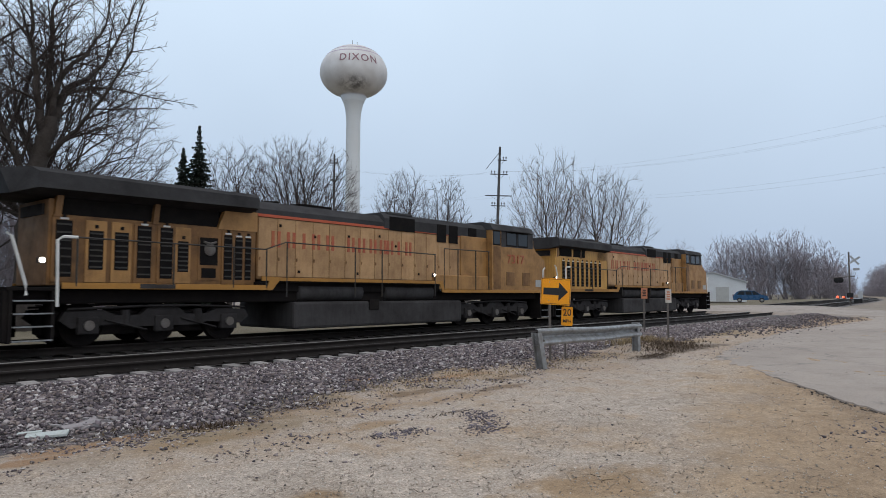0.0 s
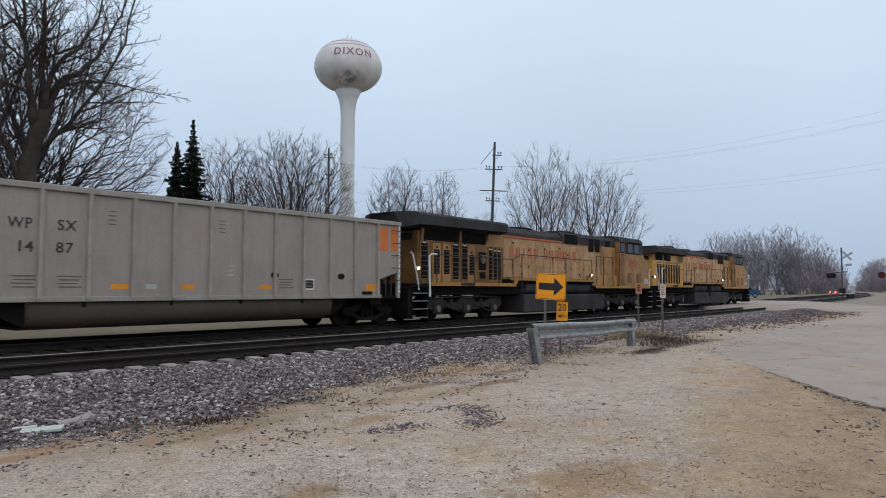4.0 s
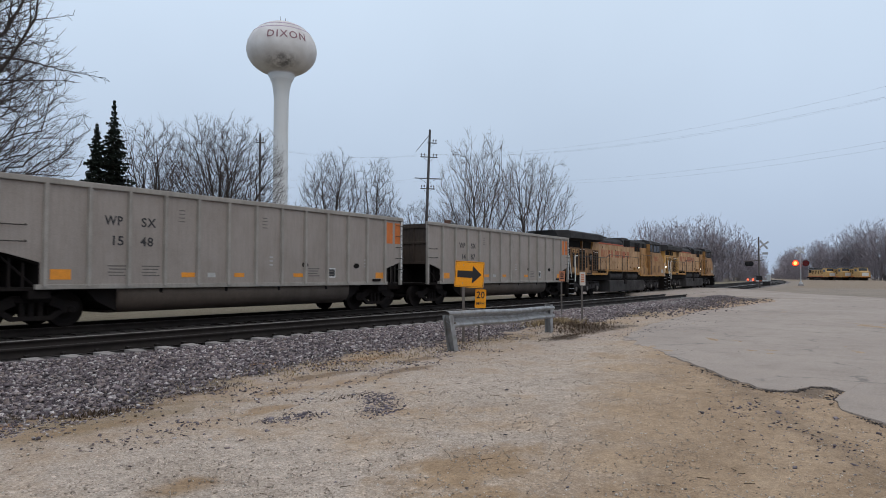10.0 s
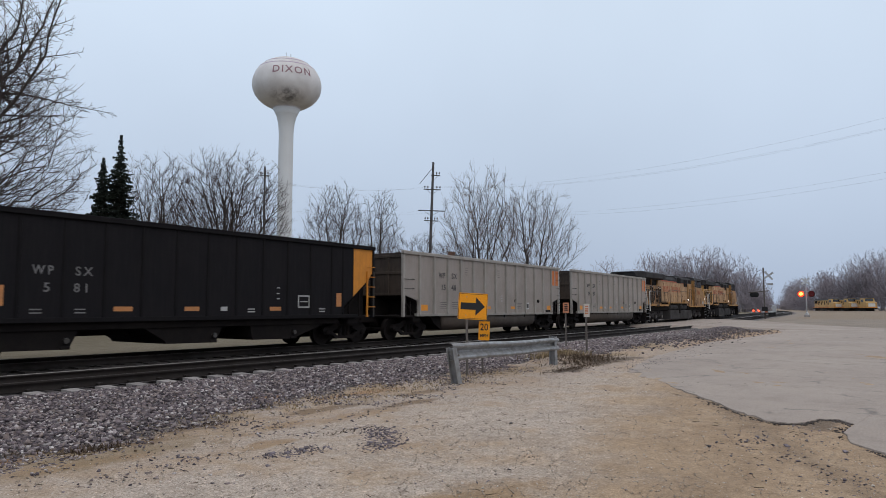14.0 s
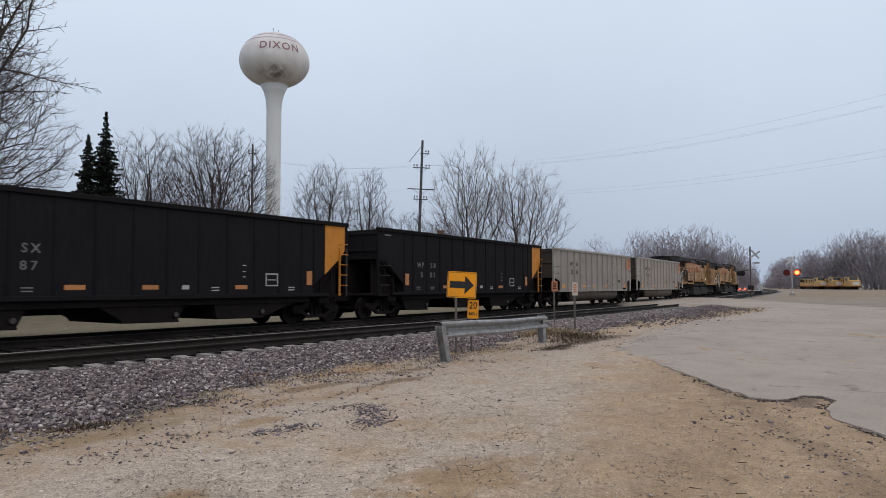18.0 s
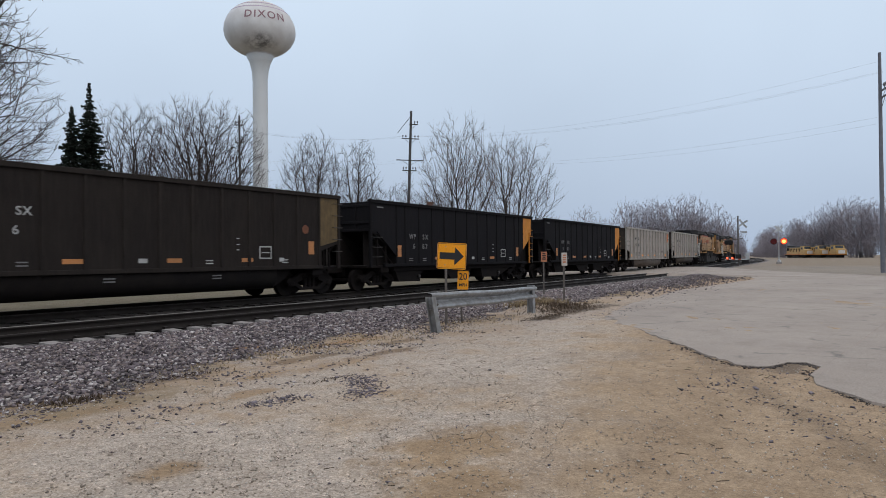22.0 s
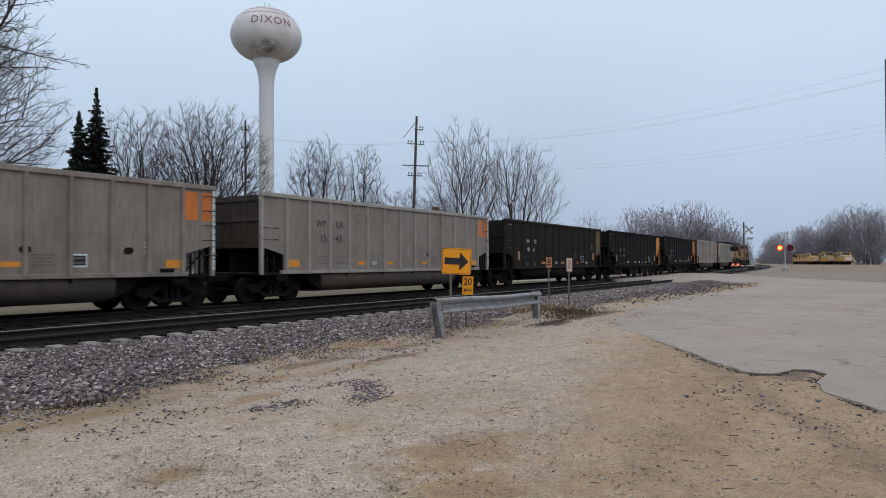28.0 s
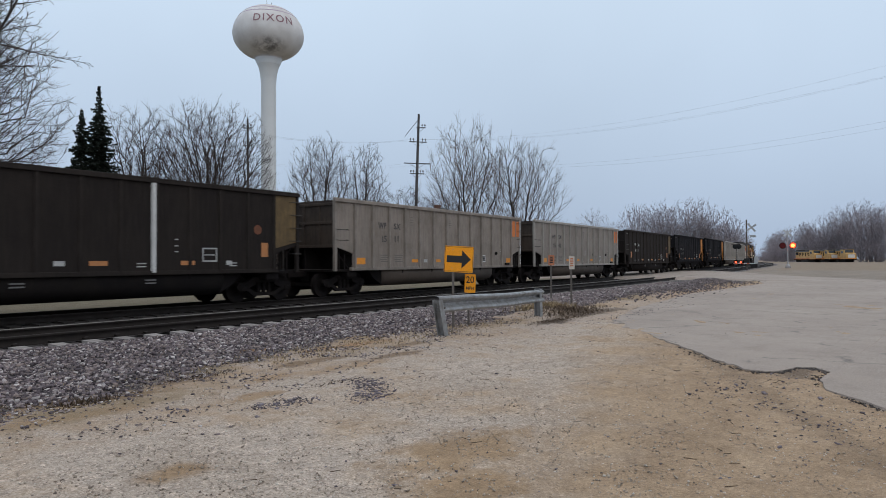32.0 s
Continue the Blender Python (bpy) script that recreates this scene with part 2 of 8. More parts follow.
# Bright rail head: the highlight along one rail is put into its colour.
M_HEADLIT = paint("highlit_rail_head", (0.30, 0.28, 0.26), (0.14, 0.12, 0.11), 0.4, 0.45, 0.5, scale=2)
M_TIE = paint("pale_concrete", (0.29, 0.27, 0.258), (0.15, 0.132, 0.125), 0.5, 0.85, scale=3, bumps=0.3, obrand=0.15)
M_TIEDARK = paint("dark_tie_concrete", (0.02, 0.017, 0.015), (0.04, 0.034, 0.03), 0.5, 0.95, scale=3, bumps=0.3)
M_RAILDULL = paint("dull_rail_head", (0.032, 0.026, 0.023), (0.02, 0.018, 0.016), 0.4, 0.7, scale=2)
M_GALV = paint("galvanised_steel", (0.33, 0.34, 0.35), (0.13, 0.115, 0.10), 0.7, 0.5, 0.45, scale=5.0, streak=0.45)
M_POST = paint("weathered_steel_post", (0.14, 0.125, 0.115), (0.08, 0.06, 0.045), 0.5, 0.6, 0.3, scale=4)
M_SIGN = paint("yellow_sign_sheeting", (0.86, 0.33, 0.010), (0.6, 0.24, 0.03), 0.15, 0.4, scale=2, obrand=0.02, bumps=0.05)
M_SIGNBLK = paint("black_sign_ink", (0.02, 0.02, 0.022), (0.04, 0.04, 0.04), 0.3, 0.5, scale=3)
M_SIGNBACK = paint("bare_aluminium", (0.3, 0.3, 0.3), (0.15, 0.15, 0.15), 0.4, 0.5, 0.6, scale=2)
M_PLATE = paint("white_marker_plate", (0.6, 0.55, 0.5), (0.35, 0.28, 0.22), 0.35, 0.6, scale=5)
M_PLATEO = paint("orange_marker_ink", (0.54, 0.21, 0.11), (0.35, 0.15, 0.08), 0.35, 0.6, scale=5)
M_BARK = paint("grey_brown_bark", (0.050, 0.041, 0.036), (0.026, 0.022, 0.020), 0.6, 0.9, scale=3, bumps=0.8, grain=18)
M_TWIG = paint("winter_twigs", (0.062, 0.047, 0.044), (0.038, 0.030, 0.029), 0.5, 0.9, scale=0.6, bumps=0.0, island=0.25)
M_TWIGPALE = paint("pale_winter_twigs", (0.115, 0.090, 0.076), (0.065, 0.053, 0.047), 0.5, 0.9, scale=0.5, bumps=0.0, island=0.25)
# Far twigs: the haze of distance is put into a paler colour.
M_TWIGFAR = paint("haze_grey_far_twigs", (0.30, 0.272, 0.292), (0.24, 0.217, 0.238), 0.5, 0.95, scale=0.1, bumps=0.0, island=0.08)
M_NEEDLE = paint("dark_spruce_needles", (0.014, 0.022, 0.016), (0.03, 0.036, 0.026), 0.5, 0.9, scale=2, bumps=0.0, island=0.35)
M_TOWERSTEM = paint("white_tower_stem_paint", (0.66, 0.68, 0.69), (0.5, 0.5, 0.49), 0.35, 0.6, scale=0.12, streak=0.1, obrand=0.0)
M_TOWERINK = paint("maroon_tower_lettering", (0.27, 0.15, 0.175), (0.36, 0.25, 0.26), 0.3, 0.6, scale=0.5)
M_TOWERBAND = paint("mauve_tower_band", (0.42, 0.34, 0.44), (0.45, 0.35, 0.42), 0.4, 0.6, scale=0.4)
M_WOODPOLE = paint("dark_weathered_pole_wood", (0.095, 0.092, 0.095), (0.03, 0.027, 0.025), 0.5, 0.85, scale=3, streak=0.3)
M_PORC = paint("grey_insulator_porcelain", (0.14, 0.14, 0.15), (0.08, 0.08, 0.08), 0.3, 0.3, scale=4)
M_WIRE = paint("wire", (0.22, 0.24, 0.27), (0.06, 0.06, 0.06), 0.3, 0.6, scale=1)
M_SIGNAL = paint("grey_signal_mast", (0.45, 0.46, 0.47), (0.25, 0.25, 0.25), 0.4, 0.5, 0.4, scale=3)
M_SIGDARK = paint("black_signal_hood", (0.015, 0.015, 0.016), (0.03, 0.03, 0.03), 0.4, 0.6, scale=4)
M_XBUCK = paint("white_crossbuck_sheeting", (0.58, 0.6, 0.62), (0.35, 0.35, 0.36), 0.35, 0.5, scale=3)
M_REDLENS = paint("dark_red_lens", (0.10, 0.008, 0.008), (0.06, 0.006, 0.006), 0.3, 0.2, scale=6)
M_BLUECAR = paint("blue_car_paint", (0.035, 0.10, 0.21), (0.03, 0.05, 0.08), 0.2, 0.25, 0.2, scale=2)
M_GLASS = paint("dark_window_glass", (0.02, 0.025, 0.03), (0.03, 0.035, 0.04), 0.3, 0.08, scale=2, bumps=0.0)
M_TYRE = paint("tyre_rubber", (0.015, 0.015, 0.015), (0.03, 0.03, 0.03), 0.4, 0.85, scale=5)
M_SHED = paint("white_metal_siding", (0.62, 0.64, 0.66), (0.4, 0.4, 0.4), 0.3, 0.5, scale=0.6)
M_SHINGLE = paint("grey_roof_shingles", (0.13, 0.135, 0.145), (0.08, 0.08, 0.08), 0.5, 0.85, scale=1.5)
M_SIDING = paint("pale_house_siding", (0.45, 0.45, 0.44), (0.3, 0.3, 0.29), 0.3, 0.7, scale=0.8)
M_BRICKCH = paint("brown_brick", (0.17, 0.09, 0.065), (0.1, 0.06, 0.05), 0.5, 0.9, scale=4)
M_STONE = rock("mauve_grey_ballast_stone", [(0.0, (0.050, 0.041, 0.046)), (0.22, (0.118, 0.098, 0.106)), (0.5, (0.198, 0.164, 0.175)), (0.68, (0.245, 0.195, 0.176)), (0.86, (0.33, 0.29, 0.288)), (1.0, (0.60, 0.56, 0.545))])
M_STONEDARK = paint("dark_ballast_stone", (0.16, 0.138, 0.14), (0.075, 0.064, 0.064), 0.5, 0.9, scale=1.1, island=0.6, bumps=0.3)
M_RUBBLEPALE = paint("grey_concrete_scraps", (0.27, 0.25, 0.25), (0.15, 0.135, 0.13), 0.5, 0.9, scale=6, island=0.35, bumps=0.4)
M_SHEET = paint("pale_green_sheet", (0.50, 0.54, 0.52), (0.3, 0.29, 0.27), 0.3, 0.6, scale=6)
M_CRUMB = paint("asphalt_crumbs", (0.07, 0.06, 0.055), (0.13, 0.11, 0.095), 0.4, 0.95, scale=2, island=0.4)
M_POLEGREY = paint("bleached_blue_grey_pole_wood", (0.17, 0.175, 0.20), (0.09, 0.09, 0.10), 0.5, 0.85, scale=3, streak=0.3)
M_PEBBLE = rock("limestone_chips", [(0.0, (0.15, 0.122, 0.11)), (0.10, (0.31, 0.255, 0.205)), (0.7, (0.42, 0.357, 0.293)), (1.0, (0.64, 0.59, 0.53))])
M_RUBBLE = paint("dark_pebbles", (0.135, 0.118, 0.132), (0.215, 0.19, 0.20), 0.4, 0.9, scale=1.3, island=0.5, bumps=0.2)
M_GRASSDRY = paint("dry_straw_grass", (0.28, 0.215, 0.125), (0.16, 0.115, 0.07), 0.5, 0.95, scale=2, island=0.4, bumps=0.0)
M_WEED = paint("dead_brown_weeds", (0.105, 0.075, 0.05), (0.05, 0.037, 0.028), 0.5, 0.95, scale=2, island=0.4, bumps=0.0)
M_LAMPON = glow("lit_white_lamp", (1.0, 0.93, 0.8), 6.0)
M_REDON = glow("lit_red_lamp_halo", (1.0, 0.05, 0.015), 3.0)
M_REDCORE = glow("lit_red_lamp_middle", (1.0, 0.16, 0.03), 9.0)
M_GATEON = glow("lit_gate_lamp", (1.0, 0.10, 0.04), 2.5)

# ---- mesh helpers ----


def to_mesh(name, bm):
    me = bpy.data.meshes.new(name)
    bmesh.ops.recalc_face_normals(bm, faces=bm.faces)
    bm.to_mesh(me)
    bm.free()
    return me


def part(name, bm, material, parent, label=""):
    me = bm if isinstance(bm, bpy.types.Mesh) else to_mesh(name, bm)
    if material and not me.materials:
        me.materials.append(material)
    ob = new(name, me)
    ob.parent = parent
    if label:
        ob["label"] = label
    return ob


def thing(name, label, category, group="", kind="", m=None):
    ob = new(name)
    ob.empty_display_size = 0.3
    if m is not None:
        ob.matrix_basis = m
    return tagged(ob, label, category, group, kind)


def single(name, bm, material, label, category, group="", kind="", m=None):
    me = bm if isinstance(bm, bpy.types.Mesh) else to_mesh(name, bm)
    me.materials.append(material)
    ob = new(name, me)
    if m is not None:
        ob.matrix_basis = m
    return tagged(ob, label, category, group, kind)


def box(x0, x1, y0, y1, z0, z1, bm=None, bevel=0.0):
    own = bmesh.new()
    vs = [own.verts.new((x, y, z)) for x in (x0, x1) for y in (y0, y1) for z in (z0, z1)]
    for f in ((0, 1, 3, 2), (4, 6, 7, 5), (0, 4, 5, 1), (2, 3, 7, 6), (0, 2, 6, 4), (1, 5, 7, 3)):
        own.faces.new([vs[i] for i in f])
    if bevel > 0:
        bmesh.ops.bevel(own, geom=own.edges[:], offset=bevel, segments=2, affect='EDGES', profile=0.5)
    return merge(own, bm)


def merge(own, bm):
    if bm is None:
        return own
    tmp = bpy.data.meshes.new("tmp")
    own.to_mesh(tmp)
    own.free()
    bm.from_mesh(tmp)
    bpy.data.meshes.remove(tmp)
    return bm


def prism(poly, y0, y1, bm=None, axis='y'):
    """A polygon in x, z pulled along y (or in y, z pulled along x)."""
    bm = bm or bmesh.new()
    if axis == 'y':
        a = [bm.verts.new((x, y0, z)) for x, z in poly]
        b = [bm.verts.new((x, y1, z)) for x, z in poly]
    elif axis == 'x':
        a = [bm.verts.new((y0, p, z)) for p, z in poly]
        b = [bm.verts.new((y1, p, z)) for p, z in poly]
    else:
        a = [bm.verts.new((x, p, y0)) for x, p in poly]
        b = [bm.verts.new((x, p, y1)) for x, p in poly]
    bm.faces.new(a)
    bm.faces.new(b[::-1])
    n = len(poly)
    for i in range(n):
        bm.faces.new((a[i], b[i], b[(i + 1) % n], a[(i + 1) % n]))
    return bm


def tube(pts, r, n=6, bm=None, r1=None):
    """A round bar through points, tapering from r to r1."""
    bm = bm or bmesh.new()
    pts = [Vector(p) for p in pts]
    r1 = r if r1 is None else r1
    rings = []
    for i, p in enumerate(pts):
        d = (pts[min(i + 1, len(pts) - 1)] - pts[max(i - 1, 0)]).normalized()
        u = d.orthogonal().normalized() if abs(d.z) < 0.99 else Vector((1, 0, 0))
        u = (u - d * u.dot(d)).normalized()
        v = d.cross(u)
        rr = r + (r1 - r) * i / max(1, len(pts) - 1)
        rings.append([bm.verts.new(p + (u * math.cos(2 * math.pi * k / n) + v * math.sin(2 * math.pi * k / n)) * rr) for k in range(n)])
    for a, b in zip(rings, rings[1:]):
        for k in range(n):
            bm.faces.new((a[k], a[(k + 1) % n], b[(k + 1) % n], b[k]))
    bm.faces.new(rings[0][::-1])
    bm.faces.new(rings[-1])
    return bm


def lathe(profile, n=24, bm=None, m=None):
    """Profile of (radius, height) turned about z."""
    own = bmesh.new()
    rings = [[own.verts.new((r * math.cos(2 * math.pi * k / n), r * math.sin(2 * math.pi * k / n), z)) for k in range(n)] for r, z in profile]
    for a, b in zip(rings, rings[1:]):
        for k in range(n):
            own.faces.new((a[k], a[(k + 1) % n], b[(k + 1) % n], b[k]))
    own.faces.new(rings[0][::-1])
    own.faces.new(rings[-1])
    if m is not None:
        own.transform(m)
    return merge(own, bm)


def smooth(ob):
    for p in ob.data.polygons:
        p.use_smooth = True
    return ob


def lettering(text, size, material, parent, m, name="lettering", label="", wide=1.0, depth=0.004, space=1.0):
    cu = bpy.data.curves.new("letters", 'FONT')
    cu.body = text
    cu.size = size
    cu.extrude = depth
    cu.space_character = space
    cu.align_x = 'CENTER'
    cu.align_y = 'CENTER'
    cu.resolution_u = 3
    cu.offset = size * 0.012
    tmp = bpy.data.objects.new("letters", cu)
    scene.collection.objects.link(tmp)
    me = bpy.data.meshes.new_from_object(tmp)
    bpy.data.objects.remove(tmp)
    bpy.data.curves.remove(cu)
    me.transform(m @ Matrix.Diagonal((wide, 1, 1, 1)))
    me.materials.clear()
    return part(name, me, material, parent, label)


def fast_mesh(name, verts, faces):
    me = bpy.data.meshes.new(name)
    verts = np.asarray(verts, dtype=np.float32)
    faces = np.asarray(faces, dtype=np.int32)
    k = faces.shape[1]
    me.vertices.add(len(verts))
    me.vertices.foreach_set("co", verts.ravel())
    me.loops.add(faces.size)
    me.loops.foreach_set("vertex_index", faces.ravel())
    me.polygons.add(len(faces))
    me.polygons.foreach_set("loop_start", np.arange(0, faces.size, k, dtype=np.int32))
    me.update(calc_edges=True)
    return me


def segments_mesh(name, segs, sides):
    p0, p1, r0, r1 = segs if isinstance(segs, tuple) else [np.array([s[m] for s in segs]) for m in range(4)]
    d = p1 - p0
    d /= np.linalg.norm(d, axis=1)[:, None] + 1e-9
    ref = np.where(np.abs(d[:, 2:3]) < 0.9, np.array([[0, 0, 1.0]]), np.array([[1.0, 0, 0]]))
    u = np.cross(d, ref)
    u /= np.linalg.norm(u, axis=1)[:, None] + 1e-9
    v = np.cross(d, u)
    a = np.arange(sides) * 2 * math.pi / sides
    ring = u[:, None] * np.cos(a)[None, :, None] + v[:, None] * np.sin(a)[None, :, None]
    verts = np.concatenate((p0[:, None] + ring * r0[:, None, None], p1[:, None] + ring * r1[:, None, None]), 1)
    k = np.arange(sides)
    quad = np.stack((k, (k + 1) % sides, sides + (k + 1) % sides, sides + k), -1)
    faces = (quad[None] + 2 * sides * np.arange(len(p0))[:, None, None]).reshape(-1, 4)
    return fast_mesh(name, verts.reshape(-1, 3), faces)


def stones(name, rng, xy, zs, sizes, flat=0.65):
    """Angular stones: jittered cubes, one island each."""
    n = len(xy)
    base = np.array([(x, y, z) for x in (-1, 1) for y in (-1, 1) for z in (-1, 1)], dtype=float)
    v = base[None] * (1 + rng.uniform(-0.85, 0.45, (n, 8, 3)))
    v *= (sizes[:, None] * rng.uniform(0.7, 1.3, (n, 3)))[:, None, :] * np.array([1, 1, flat]) * 0.5
    a, b = rng.uniform(0, 6.28, n), rng.uniform(-0.6, 0.6, n)
    ca, sa, cb, sb = np.cos(a), np.sin(a), np.cos(b), np.sin(b)
    x, y, z = v[..., 0], v[..., 1], v[..., 2]
    y, z = y * cb[:, None] - z * sb[:, None], y * sb[:, None] + z * cb[:, None]
    x, y = x * ca[:, None] - y * sa[:, None], x * sa[:, None] + y * ca[:, None]
    v = np.stack((x + xy[:, :1], y + xy[:, 1:], z + zs[:, None]), -1)
    f = np.array(((0, 1, 3, 2), (4, 6, 7, 5), (0, 4, 5, 1), (2, 3, 7, 6), (0, 2, 6, 4), (1, 5, 7, 3)))
    faces = (f[None] + 8 * np.arange(n)[:, None, None]).reshape(-1, 4)
    return fast_mesh(name, v.reshape(-1, 3), faces)


# ---- the line of the railway: a wide curve to the left ----
BEND = 0.0009
SIDE = 16.526
NEAR_TRACK = -2.99
TRAIN_TRACK = 1.55
RAIL_TOP = 0.19


def rise(x):
    """The ground climbs a little towards the crossing."""
    return 0.28 / (1 + math.exp(-max(-40.0, min(40.0, (x - 72.0) / 9.0))))


def rise_np(x):
    return 0.28 / (1 + np.exp(-np.clip((x - 72.0) / 9.0, -40, 40)))


def along(s, off):
    a = BEND * s
    return (math.sin(a) / BEND - math.sin(a) * off, SIDE + (1 - math.cos(a)) / BEND + math.cos(a) * off, a)


def offset_np(x, y):
    """How far a place lies beyond the line of the cars' near side."""
    a = np.arcsin(np.clip(BEND * x, -0.9, 0.9))
    return (y - SIDE - (1 - np.cos(a)) / BEND) * np.cos(a)


def wave(x, y, seed=0.0):
    return (np.sin(x * 0.83 + y * 0.31 + seed) + np.sin(x * 0.37 - y * 0.91 + 1.7 * seed) + 0.6 * np.sin(x * 2.1 + y * 1.3 + 2.3 * seed) + 0.5 * np.sin(-x * 1.7 + y * 2.9 + seed)) / 3.1


def ground_np(x, y):
    z = rise_np(x)
    off = offset_np(x, y)
    near = np.exp(-((x - 12) / 26) ** 2)
    z = z + 0.025 * wave(x, y) * near + 0.012 * wave(2.3 * x, 2.7 * y, 2.0) * near
    bed = np.clip((off + 8.6) / 2.5, 0, 1) * np.clip((8.0 - off) / 3.0, 0, 1)
    z = z + bed * 0.035
    z = z - 0.048 * np.clip((off + 4.75) / 0.3, 0, 1) * np.clip((3.4 - off) / 0.3, 0, 1)
    z = z + 0.42 * np.exp(-(((x - 37.5) / 4.2) ** 2 + ((y - 8.8) / 1.1) ** 2))
    z = z + 0.20 * np.exp(-(((x - 30) / 5.0) ** 2 + ((y - 9.0) / 1.4) ** 2))
    z = z + 0.15 * np.exp(-(((x - 17.3) / 1.6) ** 2 + ((y - 8.3) / 0.7) ** 2))
    z = z - 0.35 * np.clip((off - 6) / 10, 0, 1)
    return z


def ground_at(x, y):
    return float(ground_np(np.array([float(x)]), np.array([float(y)]))[0])


# ---- ground ----
def axis_steps(lo, hi, step, far_lo, far_hi):
    mid = list(np.arange(lo, hi, step))
    up, d = [hi], step
    while up[-1] < far_hi:
        d *= 1.18
        up.append(up[-1] + d)
    down, d = [lo], step
    while down[-1] > far_lo:
        d *= 1.18
        down.append(down[-1] - d)
    return np.array(sorted(set(down + mid + up)))


def ground_material():
    m, nt, b = node_mat("gravel_ballast_and_grass_ground")
    L = nt.links
    geo = nt.nodes.new("ShaderNodeNewGeometry")
    pos = geo.outputs["Position"]
    sep = nt.nodes.new("ShaderNodeSeparateXYZ")
    L.new(pos, sep.inputs[0])

    def mth(op, a, c=None):
        n = nt.nodes.new("ShaderNodeMath")
        n.operation = op
        for sock, v in zip(n.inputs, (a, c)):
            if v is None:
                continue
            if isinstance(v, (int, float)):
                sock.default_value = v
            else:
                L.new(v, sock)
        return n.outputs[0]

    def band(v, lo, hi):
        n = nt.nodes.new("ShaderNodeMapRange")
        n.interpolation_type = 'SMOOTHSTEP'
        n.inputs["From Min"].default_value = lo
        n.inputs["From Max"].default_value = hi
        L.new(v, n.inputs["Value"])
        return n.outputs["Result"]
    X, Y = sep.outputs["X"], sep.outputs["Y"]
    broad = noise_tex(nt, pos, 0.35, 5.0, 0.6)
    mid = noise_tex(nt, pos, 1.7, 6.0, 0.7)
    fine = noise_tex(nt, pos, 26.0, 5.0, 0.75)
    patch = noise_tex(nt, pos, 0.8, 5.0, 0.68)

    def cells(scale):
        n = nt.nodes.new("ShaderNodeTexVoronoi")
        n.inputs["Scale"].default_value = scale
        L.new(pos, n.inputs["Vector"])
        return n

    def spot(x, y, rx, ry, hard=0.45):
        """A ragged patch of its own round a place."""
        u = mth('DIVIDE', mth('SUBTRACT', X, x), rx)
        v = mth('DIVIDE', mth('SUBTRACT', Y, y), ry)
        d = mth('SQRT', mth('ADD', mth('MULTIPLY', u, u), mth('MULTIPLY', v, v)))
        d = mth('ADD', d, mth('MULTIPLY', mth('SUBTRACT', mid.outputs["Fac"], 0.5), 3.0))
        return mth('SUBTRACT', 1.0, band(d, 1.0 - hard, 1.0 + hard))

    def spots(rows):
        out = None
        for r in rows:
            out = spot(*r) if out is None else mth('MAXIMUM', out, spot(*r))
        return out
    grit, grit2, grit3 = cells(78.0), cells(13.0), cells(34.0)
    chips = ramp(nt, grit.outputs["Color"], [(0.0, (0.22, 0.178, 0.145)), (0.3, (0.40, 0.335, 0.278)), (0.7, (0.48, 0.412, 0.345)), (1.0, (0.66, 0.59, 0.52))])
    large = ramp(nt, grit3.outputs["Color"], [(0.0, (0.45, 0.44, 0.44)), (0.22, (0.95, 0.95, 0.95)), (0.8, (1.05, 1.04, 1.03)), (1.0, (1.45, 1.45, 1.45))])
    chips = mixc(nt, 1.0, chips.outputs[0], large.outputs[0], 'MULTIPLY')
    sand = ramp(nt, mid.outputs["Fac"], [(0.25, (0.275, 0.182, 0.098)), (0.5, (0.345, 0.237, 0.138)), (0.75, (0.41, 0.298, 0.19))])
    speck = ramp(nt, grit.outputs["Color"], [(0.0, (0.78, 0.78, 0.78)), (0.6, (1.0, 1.0, 1.0)), (1.0, (1.18, 1.18, 1.18))])
    sand = mixc(nt, 1.0, sand.outputs[0], speck.outputs[0], 'MULTIPLY')
    # sandy ways worn into the pale chips
    warp = mth('MULTIPLY', mth('SUBTRACT', broad.outputs["Fac"], 0.5), 5.0)
    lane = mth('ADD', mth('SUBTRACT', mth('MULTIPLY', X, 0.32), Y), warp)
    lane1 = mth('SUBTRACT', 1.0, band(mth('ABSOLUTE', mth('SUBTRACT', lane, -0.1)), 0.1, 1.6))
    lane2 = band(mth('ADD', patch.outputs["Fac"], mth('MULTIPLY', broad.outputs["Fac"], 0.6)), 0.72, 1.0)
    side = mth('SUBTRACT', mth('ADD', mth('MULTIPLY', X, 0.26), 1.5), Y)
    worn = band(mth('ADD', side, mth('MULTIPLY', mth('SUBTRACT', patch.outputs["Fac"], 0.5), 3.6)), -0.7, 1.2)
    sandy = mth('MAXIMUM', mth('MULTIPLY', lane1, 0.45), mth('MULTIPLY', lane2, 0.75))
    sandy = mth('MAXIMUM', sandy, mth('MULTIPLY', worn, 0.85))
    sandy = mth('MAXIMUM', sandy, mth('MULTIPLY', mth('MULTIPLY', band(Y, 5.2, 7.4), 0.75), band(patch.outputs["Fac"], 0.38, 0.62)))
    sandy = mth('MAXIMUM', sandy, mth('MULTIPLY', spots(((4.4, 2.85, 0.75, 0.42, 0.5), (3.7, 2.4, 0.6, 0.4, 0.6), (2.9, 4.25, 0.22, 0.16, 0.6), (4.98, 5.88, 0.38, 0.17, 0.5), (5.7, 6.6, 0.7, 0.2, 0.8), (7.0, 6.4, 1.0, 0.2, 0.8), (3.3, 6.5, 0.8, 0.2, 0.7))), 0.95))
    col = mixc(nt, sandy, chips, sand)
